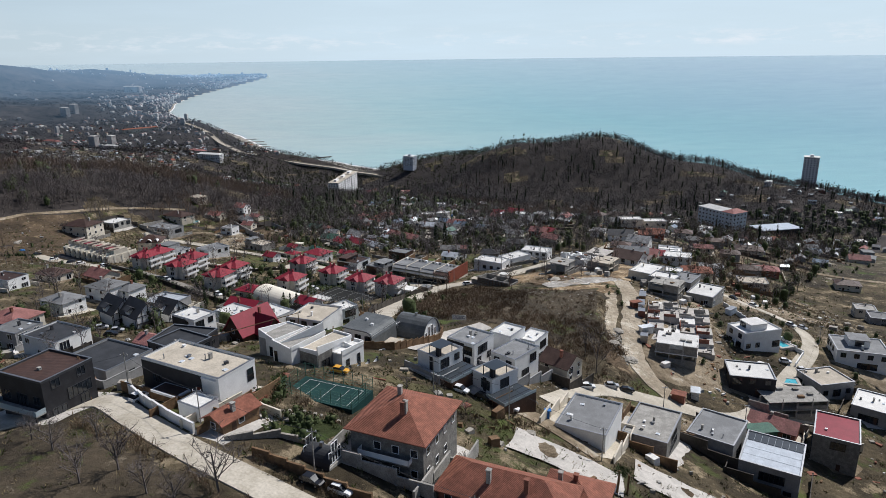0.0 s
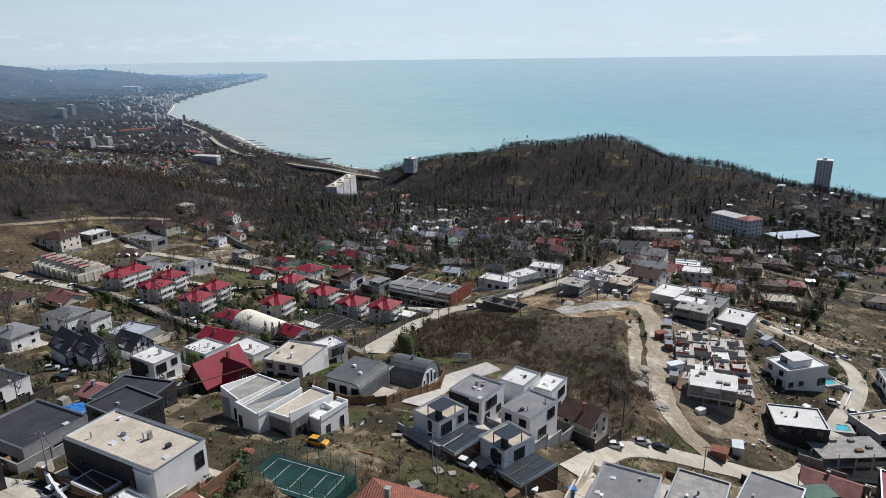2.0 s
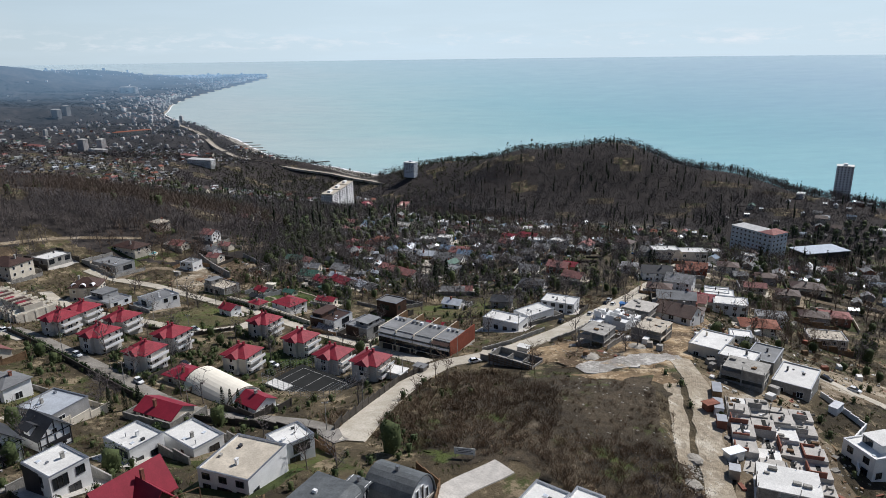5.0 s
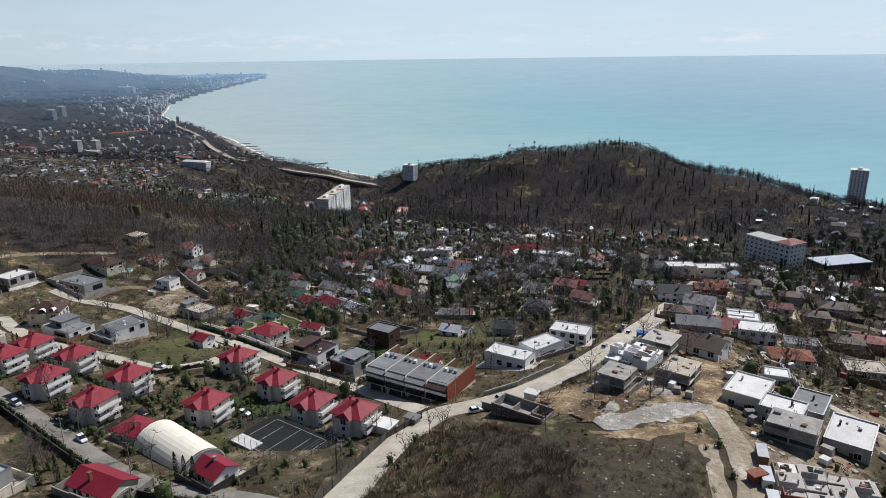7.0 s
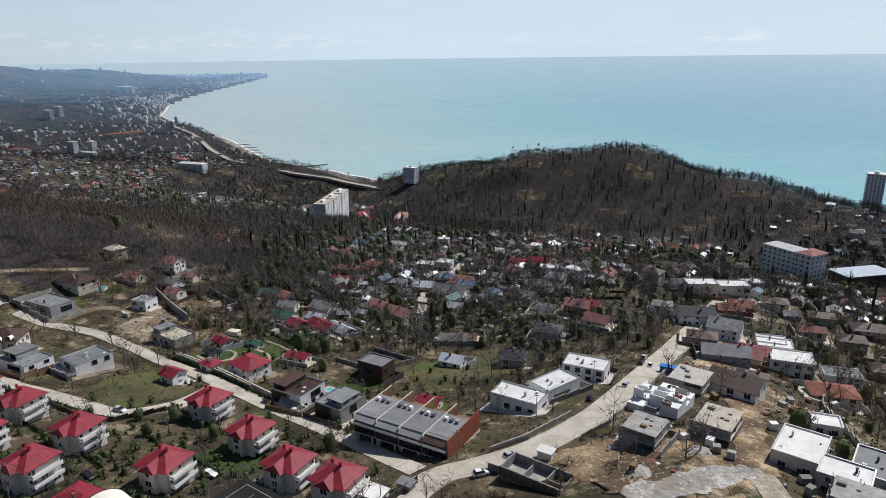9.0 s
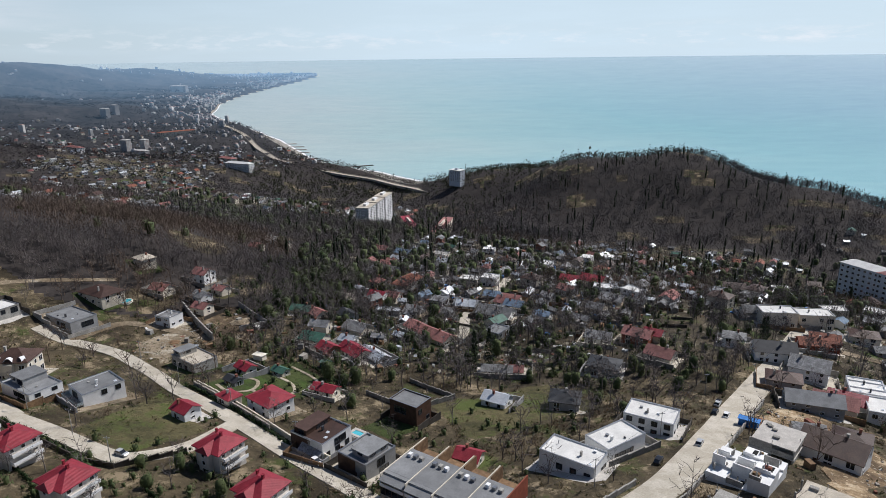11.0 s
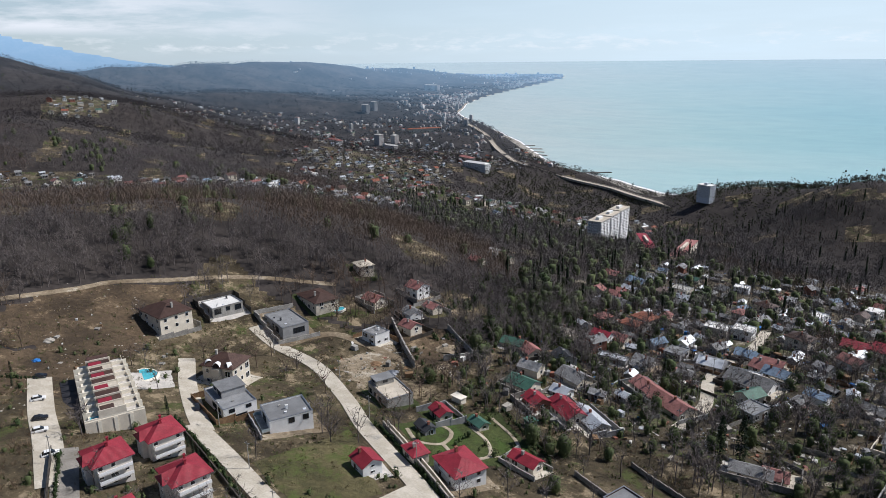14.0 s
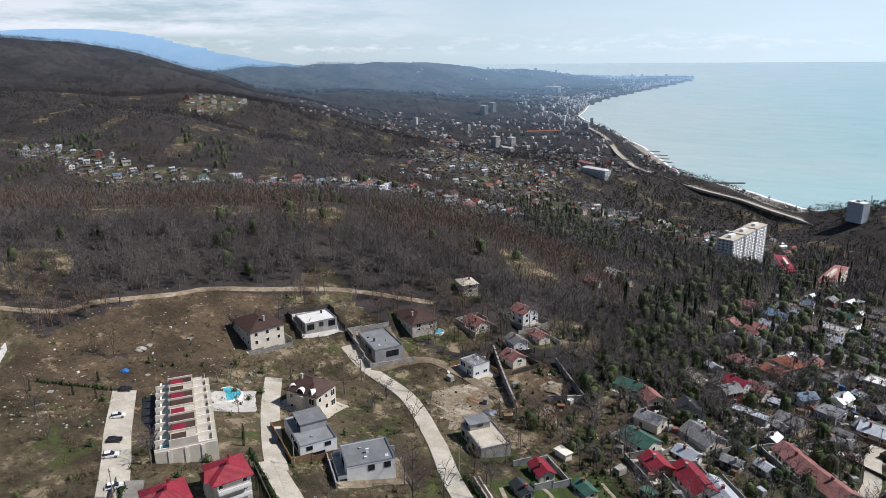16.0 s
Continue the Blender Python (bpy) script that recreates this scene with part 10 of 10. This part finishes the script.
for i, (x, y, s) in enumerate(((-6, 412, 1.2), (0, 412, 1.3), (118, 440, 1.0), (122, 446, 0.9), (-92, 236, 0.55), (-89, 238, 0.5), (-86, 240, 0.55), (-64, 244, 0.45), (-61, 242, 0.45), (-58, 240, 0.5), (-26, 276, 0.6), (-150, 330, 0.3), (-146, 328, 0.3), (-142, 326, 0.3), (-138, 324, 0.3), (-134, 322, 0.3), (-126, 318, 0.3), (-232, 312, 0.3), (-222, 320, 0.3), (-226, 330, 0.3), (-216, 324, 0.3), (-168, 342, 0.35), (-164, 339, 0.35), (-110, 440, 0.7), (60, 520, 0.9), (-30, 470, 0.8))):
    single_tree(x, y, TALL[i % 2], "conifer", "slim dark green cypress", "cypress", s, i * 71)


def palm(x, y, h):
    ob = thing("palm", x, y, 0, "fan palm with a shaggy trunk", "palm", "palms", 0)
    bm = bmesh.new()
    tube(bm, (0, 0, -0.5), (0.2, 0.1, h), 0.24, 0.2, 8)
    part("trunk", bm, "wood", ob)
    rng = random.Random(int(x * 10))
    v, f = [], []
    for i in range(34):
        a, e = rng.uniform(0, 6.28), rng.uniform(-0.6, 1.3)
        d = np.array((math.cos(a) * math.cos(e), math.sin(a) * math.cos(e), math.sin(e)))
        p = np.array((0.2, 0.1, h))
        for k in range(7):
            q = p + d * rng.uniform(0.5, 0.9)
            blade(v, f, q, q + d * 0.8 + np.array((rng.gauss(0, 0.3), rng.gauss(0, 0.3), rng.gauss(-0.1, 0.25))), 0.05, rng)
    c = new("crown", mesh_from("crown", np.array(v), np.array(f), M["evergreen"]))
    c.parent = ob


for x, y, h in ((34, 113, 5.5), (36.5, 114.5, 4.5), (35, 116, 3.5), (-63, 172, 2.0), (-60.5, 173, 1.8), (-30, 322, 1.8)):
    palm(x, y, h)


# ---- the far town along the bay, too small to pick apart ----
def far_town():
    rng = np.random.RandomState(9)
    V, F, I = [], [], []
    slots = ["far_wall", "far_roof"]
    n = 60000
    x, y, u = rng.uniform(-4200, -700, n), rng.uniform(1700, 9000, n), rng.uniform(0, 1, n)
    gap = np.interp(x, COAST_X, COAST_Y) - y
    clusters = 0.5 + 0.5 * np.sin(x / 130 + 2 * np.sin(y / 210)) * np.sin(y / 170 + 1)
    keep = (gap > 60) & (u < np.exp(-gap / np.where(y < 3500, 420, 900)) * clusters * 0.8)
    x, y = x[keep][:3600], y[keep][:3600]
    z = land(x, y)
    for px, py, pz in zip(x, y, z):
        far = 1.5 if math.hypot(px, py) > 3200 else 1.0
        w, d, h = rng.uniform(7, 13) * far, rng.uniform(6, 10) * far, rng.uniform(3, 7) * far
        if rng.uniform() < 0.02:
            w, h = w * 1.4, rng.uniform(16, 28)
        a = rng.uniform(-0.5, 0.3)
        n = len(V)
        for zz, k in ((-3, 1.0), (h, 1.0), (h + 2.5, 0.4)):
            for i, j in ((-1, -1), (1, -1), (1, 1), (-1, 1)):
                V.append((px + (i * w * math.cos(a) - j * d * math.sin(a)) * k / 2, py + (i * w * math.sin(a) + j * d * math.cos(a)) * k / 2, pz + zz))
        F += [[n + q for q in s] for s in ((0, 1, 5, 4), (1, 2, 6, 5), (2, 3, 7, 6), (3, 0, 4, 7), (4, 5, 9, 8), (5, 6, 10, 9), (6, 7, 11, 10), (7, 4, 8, 11), (8, 9, 10, 11))]
        I += [0] * 4 + [int(rng.uniform() < 0.6)] * 5
    A = np.array(V)
    A = np.stack(draw_in(A[:, 0], A[:, 1], A[:, 2]), 1)
    me = bpy.data.meshes.new("far_town")
    me.from_pydata(A.tolist(), [], F)
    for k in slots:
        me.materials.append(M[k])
    me.polygons.foreach_set("material_index", I)
    tagged(new("far_town", me), "distant seaside town of pale buildings", "town", kind="stuff")


far_town()


def far_block(x, y, w, d, rot, h, label, wall, roof, storeys, bays):
    """A large building of the distant town: walls, roof and rows of dark windows."""
    m, z = pose(0, 0, 0, 0, 0, rot), gz(x, y)
    base = [float(q[0]) for q in draw_in(np.array([x]), np.array([y]), np.array([z]))]
    ob = tagged(new("building"), label, "building")
    ob.location = base

    def lay(name, bm, mat):
        me = bpy.data.meshes.new(name)
        for v in bm.verts:
            q = m @ v.co
            a, b_, c = draw_in(np.array([x + q.x]), np.array([y + q.y]), np.array([z + q.z]))
            v.co = (a[0] - base[0], b_[0] - base[1], c[0] - base[2])
        bm.to_mesh(me)
        bm.free()
        me.materials.append(M[mat])
        p = new(name, me)
        p.parent = ob
        return p

    lay("wall", boxes((-w / 2, w / 2, -d / 2, d / 2, -14, h)), wall)
    lay("roof", hip_roof(w, d, h + 0.1, 3.0, 0.8), roof)
    sh = h / storeys
    cells = [(-w / 2 + w * (i + 0.25) / bays, -w / 2 + w * (i + 0.75) / bays, -d / 2 - 0.15, -d / 2 + 0.1, s * sh + sh * 0.3, s * sh + sh * 0.78) for s in range(storeys) for i in range(bays)]
    cells += [(w / 2 - 0.1, w / 2 + 0.15, -d / 2 + d * (i + 0.25) / 3, -d / 2 + d * (i + 0.75) / 3, s * sh + sh * 0.3, s * sh + sh * 0.78) for s in range(storeys) for i in range(3)]
    tagged(lay("window_panes", boxes(*cells), "far_roof" if wall == "far_wall" else "glass"), kind="stuff")


far_block(-981, 1848, 22, 16, -20, 30, "pale grey block of flats in the town", "far_wall", "far_wall", 9, 5)
far_block(-949, 1883, 18, 16, -20, 27, "pale block of flats in the town", "far_wall", "far_wall", 8, 4)
far_block(-889, 1757, 40, 14, -25, 14, "white four-storey block by the wooded slope", "far_wall", "far_wall", 4, 8)
far_block(-1519, 2663, 36, 18, -25, 34, "grey block of flats on the slope", "far_wall", "far_wall", 10, 6)
far_block(-1526, 2745, 30, 18, -25, 36, "grey block of flats on the slope", "far_wall", "far_wall", 10, 5)
far_block(-980, 2135, 115, 14, 47, 12, "long building under a terracotta roof", "cream", "roof_clay", 3, 18)
far_block(-851, 1438, 48, 13, -30, 10, "white block under a long red roof", "white", "roof_pink", 3, 8)
far_block(-2140, 4590, 130, 30, -15, 40, "long pale teal apartment complex by the bay", "far_wall", "far_wall", 10, 16)
far_block(-505, 1420, 60, 14, -20, 13, "white sanatorium block below the slope", "white", "roof_white", 4, 10)
far_block(-560, 1500, 44, 14, -35, 12, "cream terraced block near the shore", "cream", "roof_pink", 4, 8)
